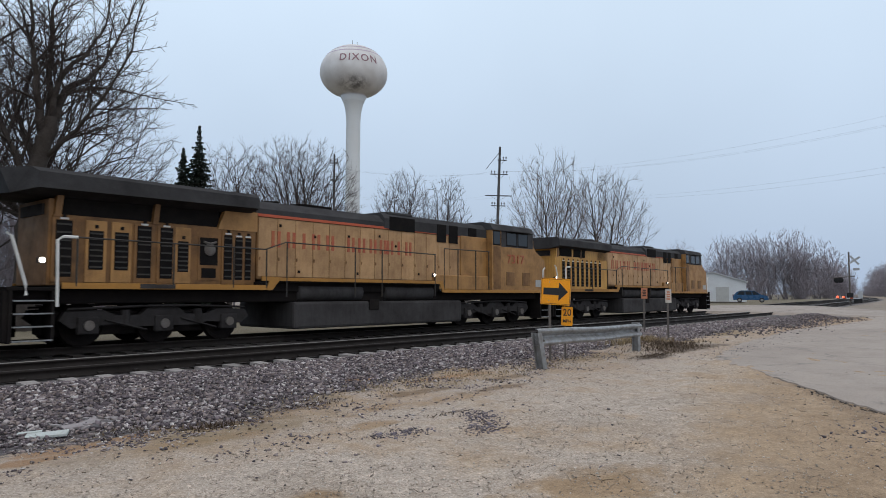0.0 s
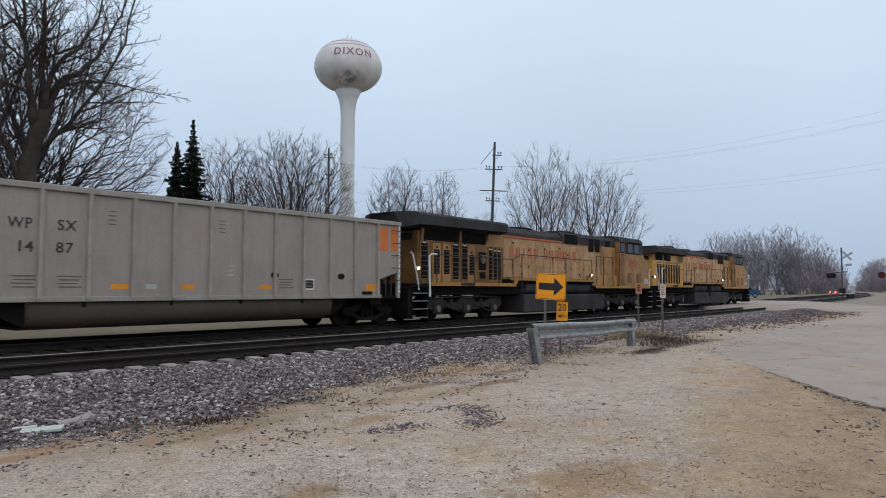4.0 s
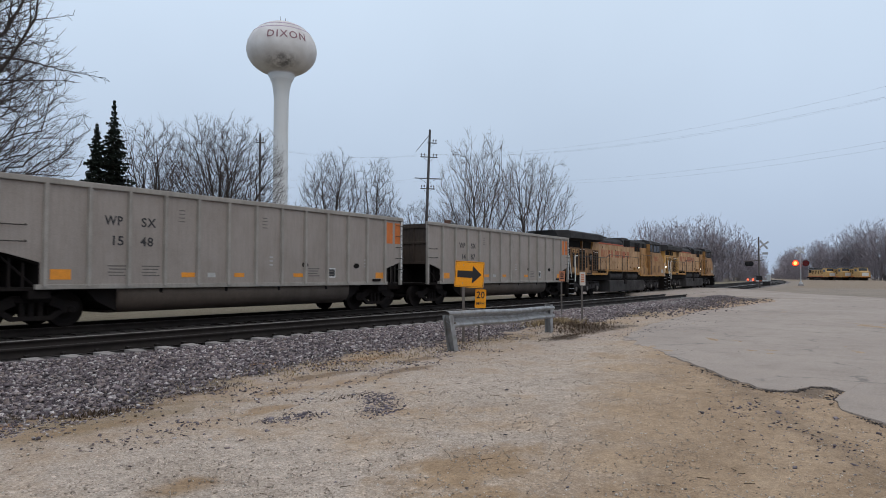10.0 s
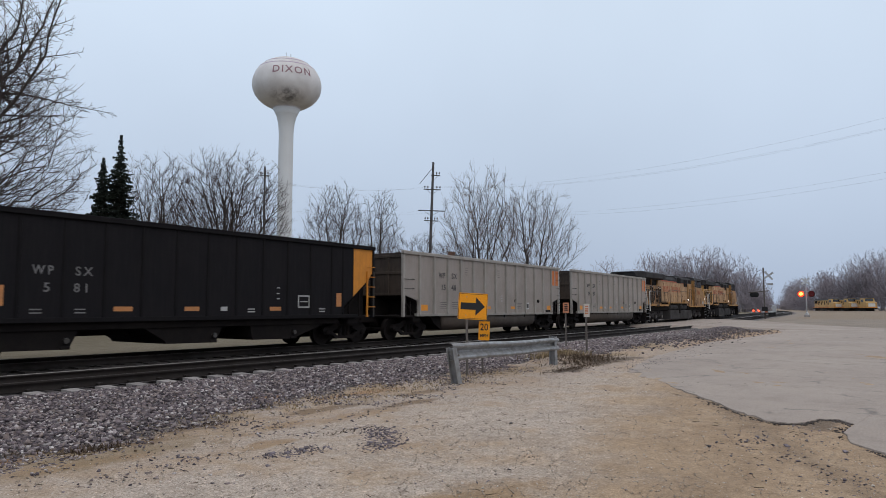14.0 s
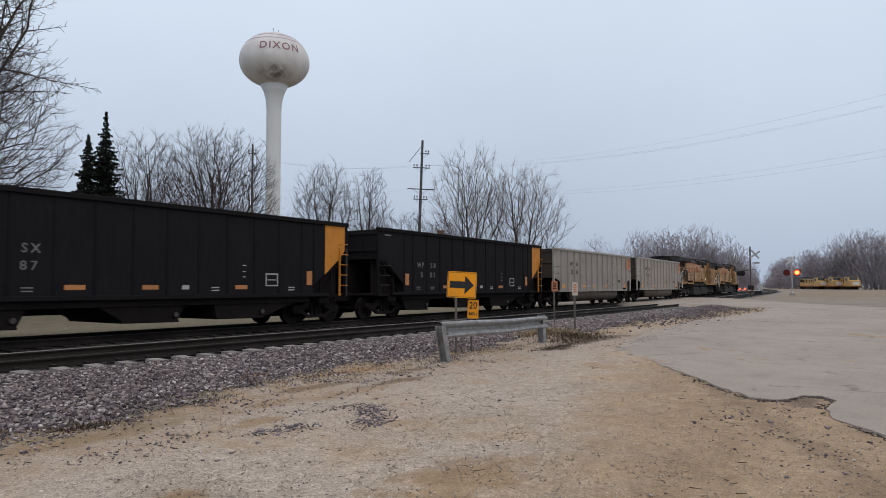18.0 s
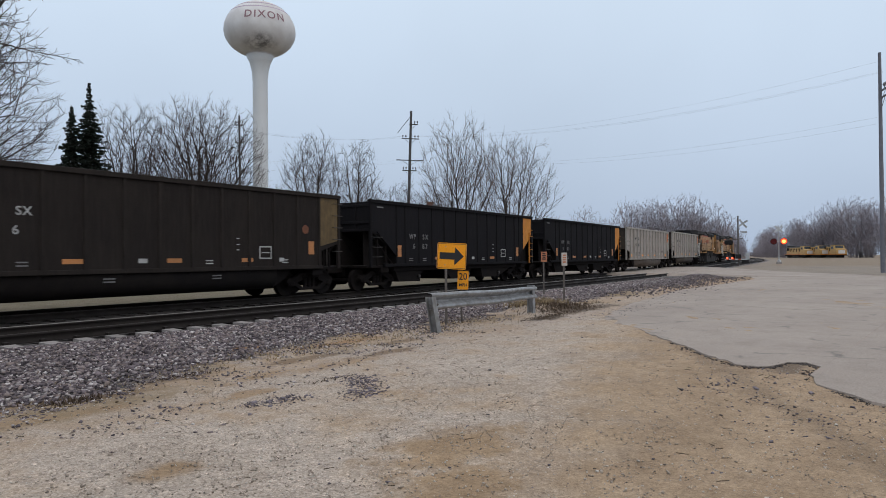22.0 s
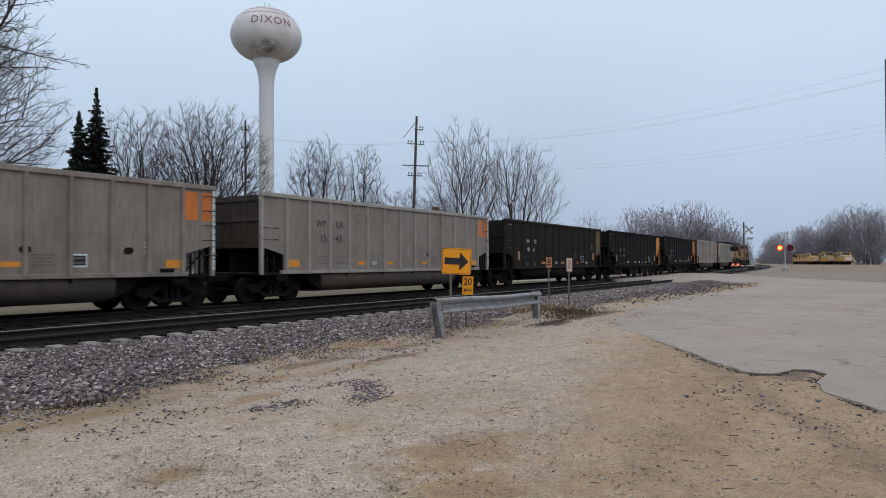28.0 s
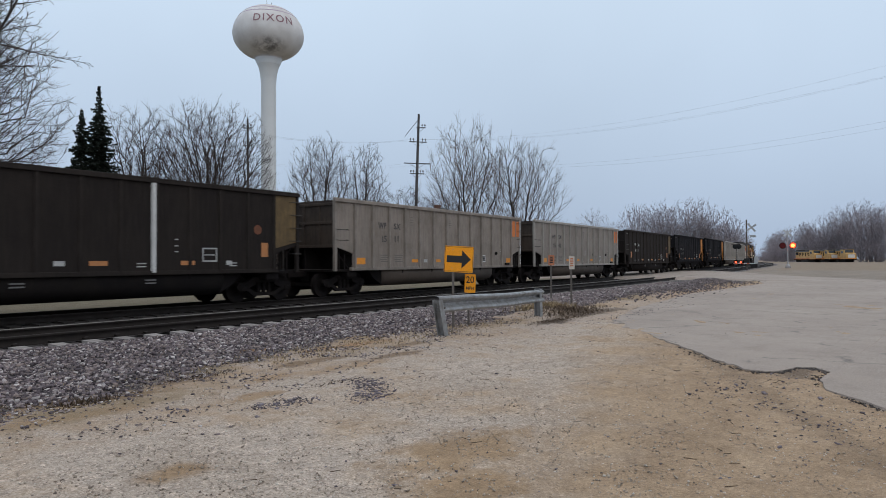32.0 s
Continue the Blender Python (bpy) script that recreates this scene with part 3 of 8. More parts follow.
    soft = ramp(nt, fine.outputs["Fac"], [(0.25, (0.80, 0.80, 0.80)), (0.6, (1.06, 1.06, 1.06))])
    col = mixc(nt, 1.0, col, soft.outputs[0], 'MULTIPLY')
    tone = ramp(nt, patch.outputs["Fac"], [(0.25, (0.80, 0.77, 0.73)), (0.5, (1.04, 1.03, 1.02)), (0.75, (1.18, 1.18, 1.18))])
    col = mixc(nt, 1.0, col, tone.outputs[0], 'MULTIPLY')
    lump = noise_tex(nt, pos, 5.5, 8.0, 0.82)
    lumps = ramp(nt, lump.outputs["Fac"], [(0.30, (0.56, 0.54, 0.53)), (0.42, (0.93, 0.92, 0.91)), (0.56, (1.10, 1.10, 1.10)), (0.75, (1.42, 1.42, 1.42))])
    col = mixc(nt, 1.0, col, lumps.outputs[0], 'MULTIPLY')
    # mauve stone dust trodden in near the ballast
    dust = mth('MULTIPLY', band(lump.outputs["Fac"], 0.46, 0.62), band(mth('ADD', Y, mth('MULTIPLY', patch.outputs["Fac"], 4.0)), 6.8, 9.2))
    col = mixc(nt, mth('MULTIPLY', dust, 0.5), col, (0.20, 0.168, 0.165))
    # a wheel track of damp sand beside the asphalt
    track = mth('ABSOLUTE', mth('SUBTRACT', mth('SUBTRACT', mth('MULTIPLY', X, 0.49), 2.6), Y))
    track = mth('ADD', track, mth('MULTIPLY', mth('SUBTRACT', mid.outputs["Fac"], 0.5), 0.5))
    track = mth('MULTIPLY', mth('SUBTRACT', 1.0, band(track, 0.0, 0.28)), mth('SUBTRACT', 1.0, band(X, 10.5, 13.0)))
    col = mixc(nt, mth('MULTIPLY', track, 0.35), col, (0.14, 0.098, 0.062))
    col = mixc(nt, mth('MULTIPLY', spots(((9.75, 1.22, 0.62, 0.2),)), 0.7), col, (0.10, 0.072, 0.052))
    # orange-brown and dark patches where the ballast runs out
    foot = mth('MINIMUM', mth('MAXIMUM', mth('ADD', mth('MULTIPLY', X, 0.235), 6.15), 7.1), 8.5)
    edge = mth('ADD', mth('SUBTRACT', Y, foot), mth('MULTIPLY', mth('SUBTRACT', mid.outputs["Fac"], 0.5), 2.6))
    edge = mth('ADD', edge, mth('MULTIPLY', mth('SUBTRACT', lump.outputs["Fac"], 0.5), 2.2))
    straw = mth('MULTIPLY', mth('MULTIPLY', band(edge, -1.0, -0.3), mth('SUBTRACT', 1.0, band(edge, 0.4, 0.9))), band(broad.outputs["Fac"], 0.42, 0.6))
    col = mixc(nt, mth('MULTIPLY', straw, 0.8), col, (0.235, 0.165, 0.085))
    # ballast, its ground darkened to put the shade between stones into the colour
    bcol = ramp(nt, grit2.outputs["Color"], [(0.0, (0.035, 0.030, 0.031)), (0.55, (0.085, 0.073, 0.075)), (1.0, (0.19, 0.17, 0.168))])
    bal = band(edge, 0.05, 0.55)
    col = mixc(nt, bal, col, bcol.outputs[0])
    rusty = spots(((2.35, 7.15, 0.42, 0.16), (2.95, 7.25, 0.3, 0.14), (7.4, 8.75, 0.32, 0.16), (8.9, 8.0, 0.9, 0.16), (1.9, 6.9, 0.4, 0.1)))
    col = mixc(nt, mth('MULTIPLY', rusty, 0.75), col, (0.30, 0.165, 0.075))
    brown = spots(((7.2, 7.15, 0.8, 0.17), (8.35, 6.6, 0.7, 0.15), (5.0, 7.3, 0.6, 0.14), (4.1, 7.1, 0.5, 0.14), (9.6, 7.3, 0.8, 0.16)))
    col = mixc(nt, mth('MULTIPLY', brown, 0.75), col, (0.175, 0.112, 0.06))
    dirt = spots(((14.9, 6.95, 0.8, 0.28), (17.3, 7.3, 1.3, 0.45), (19.0, 7.2, 0.9, 0.25)))
    col = mixc(nt, mth('MULTIPLY', dirt, 0.8), col, (0.085, 0.06, 0.043))
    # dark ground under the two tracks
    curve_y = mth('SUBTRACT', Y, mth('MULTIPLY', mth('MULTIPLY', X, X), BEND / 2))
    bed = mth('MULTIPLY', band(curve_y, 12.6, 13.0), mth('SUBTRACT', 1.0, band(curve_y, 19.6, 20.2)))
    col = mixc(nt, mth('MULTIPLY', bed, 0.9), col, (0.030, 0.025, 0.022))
    # dull winter grass beyond the line
    gcol = ramp(nt, mid.outputs["Fac"], [(0.25, (0.10, 0.082, 0.048)), (0.55, (0.16, 0.134, 0.086)), (0.8, (0.22, 0.184, 0.128))])
    col = mixc(nt, band(mth('ADD', curve_y, mth('MULTIPLY', mid.outputs["Fac"], 1.0)), 21.0, 22.0), col, gcol.outputs[0])
    # pale earth round the crossing and far off on this side, with a strip of dead grass beyond the road
    far = mth('MULTIPLY', band(X, 46.0, 54.0), mth('SUBTRACT', 1.0, band(curve_y, 11.5, 12.5)))
    fcol = ramp(nt, broad.outputs["Fac"], [(0.3, (0.205, 0.172, 0.142)), (0.7, (0.285, 0.238, 0.187))])
    col = mixc(nt, far, col, fcol.outputs[0])
    fgrass = mth('MULTIPLY', band(X, 78.0, 92.0), mth('SUBTRACT', 1.0, band(curve_y, 8.5, 10.5)))
    col = mixc(nt, mth('MULTIPLY', fgrass, 0.6), col, (0.235, 0.172, 0.108))
    L.new(col, b.inputs["Base Color"])
    b.inputs["Roughness"].default_value = 0.95
    hgt = mth('ADD', mth('MULTIPLY', grit.outputs["Distance"], 0.5), mth('MULTIPLY', fine.outputs["Fac"], 0.9))
    hgt = mth('ADD', hgt, mth('MULTIPLY', mid.outputs["Fac"], 2.0))
    hgt = mth('ADD', hgt, mth('MULTIPLY', lump.outputs["Fac"], 1.8))
    bump(nt, b, hgt, 0.65, 0.022)
    return m


gx = axis_steps(-8.0, 44.0, 0.2, -900.0, 2200.0)
gy = axis_steps(-6.0, 14.0, 0.2, -1500.0, 2000.0)
GX, GY = np.meshgrid(gx, gy, indexing="ij")
GZ = ground_np(GX, GY) + 0.006 * np.random.default_rng(5).standard_normal(GX.shape) * (np.abs(GX - 15) < 30)
nx, ny = GX.shape
idx = np.arange(nx * ny).reshape(nx, ny)
quads = np.stack((idx[:-1, :-1], idx[1:, :-1], idx[1:, 1:], idx[:-1, 1:]), -1).reshape(-1, 4)
ground = new("ground", fast_mesh("ground", np.stack((GX, GY, GZ), -1).reshape(-1, 3), quads))
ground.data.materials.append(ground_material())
smooth(ground)
tagged(ground, "pale gravel lot, ballast verge and dull winter grass", "ground", kind="structure")


# worn asphalt lot with a ragged edge and cracks, running on to the road crossing
def asphalt_material():
    m, nt, b = node_mat("sun_bleached_asphalt")
    L = nt.links
    pos = nt.nodes.new("ShaderNodeNewGeometry").outputs["Position"]
    broad = noise_tex(nt, pos, 0.25, 5.0, 0.6)
    fine = noise_tex(nt, pos, 35.0, 4.0, 0.7)
    crack = nt.nodes.new("ShaderNodeTexVoronoi")
    crack.feature = 'DISTANCE_TO_EDGE'
    crack.inputs["Scale"].default_value = 0.42
    wob = noise_tex(nt, pos, 1.1, 4.0, 0.6)
    add = nt.nodes.new("ShaderNodeVectorMath")
    add.operation = 'MULTIPLY_ADD'
    add.inputs[1].default_value = (0.9, 0.9, 0.9)
    L.new(wob.outputs["Color"], add.inputs[0])
    L.new(pos, add.inputs[2])
    L.new(add.outputs[0], crack.inputs["Vector"])
    stain = noise_tex(nt, pos, 1.3, 6.0, 0.72)
    base = ramp(nt, broad.outputs["Fac"], [(0.3, (0.29, 0.243, 0.207)), (0.7, (0.375, 0.322, 0.277))])
    f2 = ramp(nt, fine.outputs["Fac"], [(0.3, (0.8, 0.8, 0.8)), (0.7, (1.15, 1.15, 1.15))])
    col = mixc(nt, 1.0, base.outputs[0], f2.outputs[0], 'MULTIPLY')
    f3 = ramp(nt, stain.outputs["Fac"], [(0.3, (0.84, 0.82, 0.80)), (0.5, (1.0, 1.0, 1.0)), (0.72, (1.08, 1.06, 1.03))])
    col = mixc(nt, 1.0, col, f3.outputs[0], 'MULTIPLY')
    cr = ramp(nt, crack.outputs["Distance"], [(0.0, (0.75, 0.75, 0.75)), (0.02, (0, 0, 0))])
    part_mask = ramp(nt, wob.outputs["Fac"], [(0.48, (0, 0, 0)), (0.56, (1, 1, 1))])
    col = mixc(nt, mixc(nt, 1.0, cr.outputs[0], part_mask.outputs[0], 'MULTIPLY'), col, (0.13, 0.12, 0.11))
    L.new(col, b.inputs["Base Color"])
    b.inputs["Roughness"].default_value = 0.9
    bump(nt, b, fine.outputs["Fac"], 0.35, 0.008)
    return m


def asphalt_lot():
    rng = np.random.default_rng(11)
    key = [(6.2, -6.5), (6.9, -2.5), (7.83, 0.26), (8.18, 0.56), (8.52, 0.78), (9.03, 0.90), (9.86, 0.86), (10.22, 1.06), (10.12, 1.27), (9.58, 1.37), (9.34, 1.52), (9.5, 1.80), (10.21, 2.28), (11.5, 3.15), (13.45, 4.39), (14.17, 4.99), (15.45, 5.79), (19.9, 6.8), (27.8, 7.5), (36.0, 7.2), (44.0, 7.2), (52.0, 9.0)]
    edge = []
    for (x0, y0), (x1, y1) in zip(key, key[1:]):
        n = max(2, int(math.hypot(x1 - x0, y1 - y0) / 0.16))
        for i in range(n):
            t = i / n
            j = 0.06 if x0 < 14 else 0.3
            w = rng.uniform(-j, j)
            edge.append((x0 + (x1 - x0) * t + w, y0 + (y1 - y0) * t - 0.08 * w))
    bm = bmesh.new()
    rows = []
    for x, y in edge:
        ring = []
        for k, d in enumerate((0.0, 0.02, 0.6, 2.0, 5.0, 10.0, 20.0, 32.0, 48.0)):
            px, py = x + d, y - d * 0.08
            px = min(px, 52.0 + (py - 1.0) * 0.9)
            z = float(ground_np(np.array([px]), np.array([py]))[0]) + (0.0 if k == 0 else 0.022 if d >= 2.0 or x < 12.5 else 0.007)
            ring.append(bm.verts.new((px, py, z - (0.02 if k == 0 else 0))))
        rows.append(ring)
    for a, b in zip(rows, rows[1:]):
        for i in range(len(a) - 1):
            bm.faces.new((a[i], a[i + 1], b[i + 1], b[i]))
    return single("pavement", bm, asphalt_material(), "sun-bleached cracked asphalt lot with a ragged edge", "pavement", kind="structure")


asphalt_lot()


def crossing_road():
    """The road that runs over the rails beyond the lot."""
    bm = bmesh.new()
    rows = []
    for i in range(41):
        t = i / 40
        y = 1.5 + 90 * t
        lo, hi = 49.0 + 4 * t, min(72.0, 52.0 + (y - 1.0) * 1.3)
        row = []
        for k in range(-1, 6):
            xx = lo + (hi - lo) * min(4, max(0, k)) / 4 + (-0.5 if k < 0 else 0.5 if k > 4 else 0.0)
            off = float(offset_np(np.array([xx]), np.array([y]))[0])
            hump = math.exp(-((off + 0.7) / 7.5) ** 4)
            z = rise(xx) + 0.05 + (RAIL_TOP - 0.045) * hump
            if k in (-1, 5):
                z = ground_at(xx, y) - 0.03
            row.append(bm.verts.new((xx, y, z)))
        rows.append(row)
    for a, b in zip(rows, rows[1:]):
        for k in range(6):
            bm.faces.new((a[k], a[k + 1], b[k + 1], b[k]))
    return single("road", bm, MATS_ASPHALT, "pale worn road over the level crossing", "road", kind="structure")


MATS_ASPHALT = bpy.data.materials["sun_bleached_asphalt"]
crossing_road()

rng = np.random.default_rng(21)


def foot_of(x):
    """Where the foot of the ballast lies, seen along the line."""
    return np.interp(x, [0, 1.5, 2.4, 3.0, 3.7, 5.0, 6.0, 7.5, 9.4, 12.0, 16.0, 22.0], [7.3, 7.3, 7.75, 7.2, 7.0, 7.35, 7.5, 7.8, 8.2, 8.5, 8.6, 8.7])


def scatter_ballast():
    n = 104000
    s = -4 + 46 * rng.random(n) ** 1.6
    off = rng.uniform(-9.9, -4.42, n)
    a = BEND * s
    x = np.sin(a) / BEND - np.sin(a) * off
    y = SIDE + (1 - np.cos(a)) / BEND + np.cos(a) * off
    over = y - foot_of(x) + 0.55 * wave(x * 2.1, y * 1.7, 3.0) + 0.4 * wave(x * 5.0, y * 4.0, 1.0)
    keep = rng.random(n) < np.clip(0.30 + over * 1.3, 0.0, 1)
    for px, py, rx, ry in ((7.4, 8.75, 0.36, 0.2), (8.9, 8.15, 0.9, 0.2), (2.35, 7.2, 0.45, 0.2), (2.95, 7.3, 0.3, 0.16)):
        keep &= rng.random(n) > 0.85 * np.exp(-((x - px) / rx) ** 2 - ((y - py) / ry) ** 2)
    x, y, over = x[keep], y[keep], over[keep]
    size = rng.uniform(0.015, 0.046, len(x)) * (1 + 0.018 * np.maximum(x, 0)) * np.clip(0.62 + 0.5 * over, 0.6, 1.0) * (1 + 0.6 * rng.random(len(x)) ** 7)
    z = ground_np(x, y) + 0.010 + 0.014 * rng.random(len(x))
    me = stones("ballast_stones", rng, np.stack((x, y), -1), z, size)
    single("ballast_stones", me, M_STONE, "loose mauve-grey crushed ballast stones beside the track", "ballast", kind="stuff")
    # rough heap of the same stone near the crossing, with pale lumps
    n = 7000
    x = rng.normal(34.8, 4.6, n)
    y = rng.normal(9.0, 0.72, n) + 0.02 * (x - 35.2)
    me = stones("heap_stones", rng, np.stack((x, y), -1), ground_np(x, y) + 0.02, rng.uniform(0.025, 0.075, n))
    single("ballast_heap", me, M_STONEDARK, "low heap of dark ballast stones by the crossing", "ballast", kind="stuff")
    n = 22
    x = rng.normal(31.0, 2.4, n)
    y = rng.normal(9.0, 0.5, n)
    me = stones("lumps", rng, np.stack((x, y), -1), ground_np(x, y) + 0.06, rng.uniform(0.07, 0.2, n), 0.35)
    single("broken_concrete", me, M_TIE, "broken pale concrete lumps on the ballast heap", "rubble", kind="stuff")


scatter_ballast()


def scatter_chips():
    n = 34000
    r = 2.2 + 13 * rng.random(n) ** 1.5
    a = rng.uniform(radians(-12), radians(75), n)
    x, y = r * np.cos(a), r * np.sin(a)
    edge_x = np.interp(y, [-3, 0.26, 0.8, 1.1, 1.45, 1.8, 2.3, 3.1, 4.4, 5.8, 6.8, 7.5], [6.8, 7.8, 9.4, 10.2, 9.95, 9.75, 10.2, 11.3, 13.4, 15.4, 19.9, 27.8])
    keep = (y < 8.1) & (x < edge_x)
    x, y = x[keep], y[keep]
    me = stones("chips", rng, np.stack((x, y), -1), ground_np(x, y) + 0.002, rng.uniform(0.004, 0.014, len(x)) * (1 + 0.8 * rng.random(len(x)) ** 8))
    single("gravel_chips", me, M_PEBBLE, "fine pale limestone chips strewn over the lot", "gravel", kind="stuff")
    # two dark smears of ballast crumbs, a spill over the asphalt edge and stones along the wheel track
    def clump(*rows):
        return [np.concatenate([rng.normal(r[k], r[k + 2], r[4]) for r in rows]) for k in (0, 1)]
    x, y = clump((6.3, 5.45, 0.13, 0.14, 170), (6.0, 5.18, 0.16, 0.16, 230), (5.7, 4.86, 0.15, 0.13, 170), (4.88, 5.33, 0.2, 0.12, 230), (3.9, 5.9, 0.22, 0.16, 70), (8.0, 1.65, 0.28, 0.16, 70), (7.2, 1.0, 0.5, 0.2, 80), (6.5, 0.5, 0.4, 0.22, 80), (8.9, 1.6, 0.8, 0.3, 40), (19.5, 6.2, 2.6, 0.45, 420), (16.5, 6.0, 1.2, 0.3, 130))
    x, y = np.concatenate((x, rng.uniform(2.5, 14, 200))), np.concatenate((y, rng.uniform(0.5, 7, 200)))
    edge_x = np.interp(y, [-3, 0.26, 0.8, 1.1, 1.45, 1.8, 2.3, 3.1, 4.4, 5.8, 6.8, 7.5], [6.8, 7.8, 9.4, 10.2, 9.95, 9.75, 10.2, 11.3, 13.4, 15.4, 19.9, 27.8])
    keep = (x < edge_x) | (rng.random(len(x)) < 0.45) & (x > 13)
    x, y, edge_x = x[keep], y[keep], edge_x[keep]
    on = np.where(x > edge_x, 0.024, 0.0)
    me = stones("pebbles", rng, np.stack((x, y), -1), ground_np(x, y) + 0.006 + on, rng.uniform(0.009, 0.028, len(x)) * (0.7 + 1.1 * rng.random(len(x)) ** 5), 0.45)
    single("dark_pebbles", me, M_RUBBLE, "scattered dark pebbles and ballast crumbs on the gravel", "gravel", kind="stuff")

    # dark crumbs added along the asphalt edge as its shadow line, and as dirt in the notch
    ex = np.array([6.9, 7.83, 8.18, 9.03, 9.86, 10.22, 10.12, 9.58, 9.34, 9.5, 10.21, 11.5])
    ey = np.array([-2.5, 0.26, 0.56, 0.90, 0.86, 1.06, 1.27, 1.37, 1.52, 1.80, 2.28, 3.15])
    t = np.concatenate((rng.uniform(0.3, 11, 420), rng.uniform(4.4, 7.6, 420)))
    x = np.interp(t, np.arange(12), ex) - 0.03 + rng.normal(0, 0.05, len(t))
    y = np.interp(t, np.arange(12), ey) + 0.03 + rng.normal(0, 0.05, len(t))
    me = stones("crumbs", rng, np.stack((x, y), -1), ground_np(x, y) + 0.004, rng.uniform(0.010, 0.036, len(x)), 0.5)
    single("asphalt_crumbs", me, M_CRUMB, "dark crumbs for the asphalt edge's shadow line and the dirt in its notch", "gravel", kind="stuff")


scatter_chips()


def tufts(name, centre, spread, n, height, material, label, category, lean=0.5):
    v, f = [], []
    for i in range(n):
        x, y = rng.normal(centre[0], spread[0]), rng.normal(centre[1], spread[1])
        z = ground_at(x, y)
        a = rng.uniform(0, 6.28)
        h = height * rng.uniform(0.4, 1.2)
        w = 0.006 + 0.004 * rng.random()
        dx, dy = math.cos(a) * lean * h * rng.random(), math.sin(a) * lean * h * rng.random()
        px, py = -math.sin(a) * w, math.cos(a) * w
        k = len(v)
        v += [(x - px, y - py, z), (x + px, y + py, z), (x + dx * 0.5 + px * 0.7, y + dy * 0.5 + py * 0.7, z + h * 0.65), (x + dx * 0.5 - px * 0.7, y + dy * 0.5 - py * 0.7, z + h * 0.65), (x + dx, y + dy, z + h), (x + dx + px * 0.2, y + dy + py * 0.2, z + h)]
        f += [(k, k + 1, k + 2, k + 3), (k + 3, k + 2, k + 5, k + 4)]
    return single(name, fast_mesh(name, v, f), material, label, category, kind="stuff")


tufts("weed_clump", (17.5, 7.85), (0.95, 0.3), 1400, 0.085, M_WEED, "dead brown weeds round the marker posts", "weeds", 2.2)
tufts("weed_clump", (15.6, 7.2), (0.7, 0.12), 420, 0.035, M_WEED, "low dark dead weeds in front of the guard rail", "weeds", 1.2)
tufts("straw_grass", (17.9, 8.75), (0.7, 0.3), 1100, 0.19, M_GRASSDRY, "dry straw-coloured grass by the marker posts", "grass", 1.7)
tufts("straw_grass", (9.0, 7.9), (2.4, 0.35), 1300, 0.04, M_GRASSDRY, "short dry grass where gravel meets ballast", "grass", 1.5)
tufts("weed_clump", (3.72, 7.05), (0.16, 0.07), 170, 0.055, M_WEED, "small dead weeds at the ballast foot", "weeds", 1.2)

tufts("weed_clump", (3.3, 7.5), (0.25, 0.1), 130, 0.03, M_WEED, "flattened dark weeds among the ballast", "weeds", 1.4)
tufts("weed_clump", (5.2, 7.35), (0.35, 0.06), 130, 0.028, M_WEED, "flattened dead weeds along the ballast foot", "weeds", 1.5)
tufts("weed_clump", (6.0, 5.7), (0.3, 0.05), 60, 0.022, M_WEED, "flat dark weeds on the gravel", "weeds", 1.8)


def stalks():
    n = 420
    x, y = rng.uniform(1.5, 14, n), rng.uniform(1.0, 8.0, n)
    keep = wave(x * 1.6, y * 1.9, 7.0) > 0.05
    x, y = x[keep], y[keep]
    a, ln = rng.uniform(0, 6.283, len(x)), rng.uniform(0.02, 0.09, len(x))
    z = ground_np(x, y) + 0.008
    d = np.stack((np.cos(a) * ln, np.sin(a) * ln, rng.uniform(-0.004, 0.012, len(x))), -1)
    p = np.stack((x, y, z), -1)
    me = segments_mesh("stalks", (p, p + d, np.full(len(x), 0.0035), np.full(len(x), 0.002)), 4)
    single("dead_stalks", me, M_WEED, "thin dead stalks and straws strewn on the gravel", "weeds", kind="stuff")


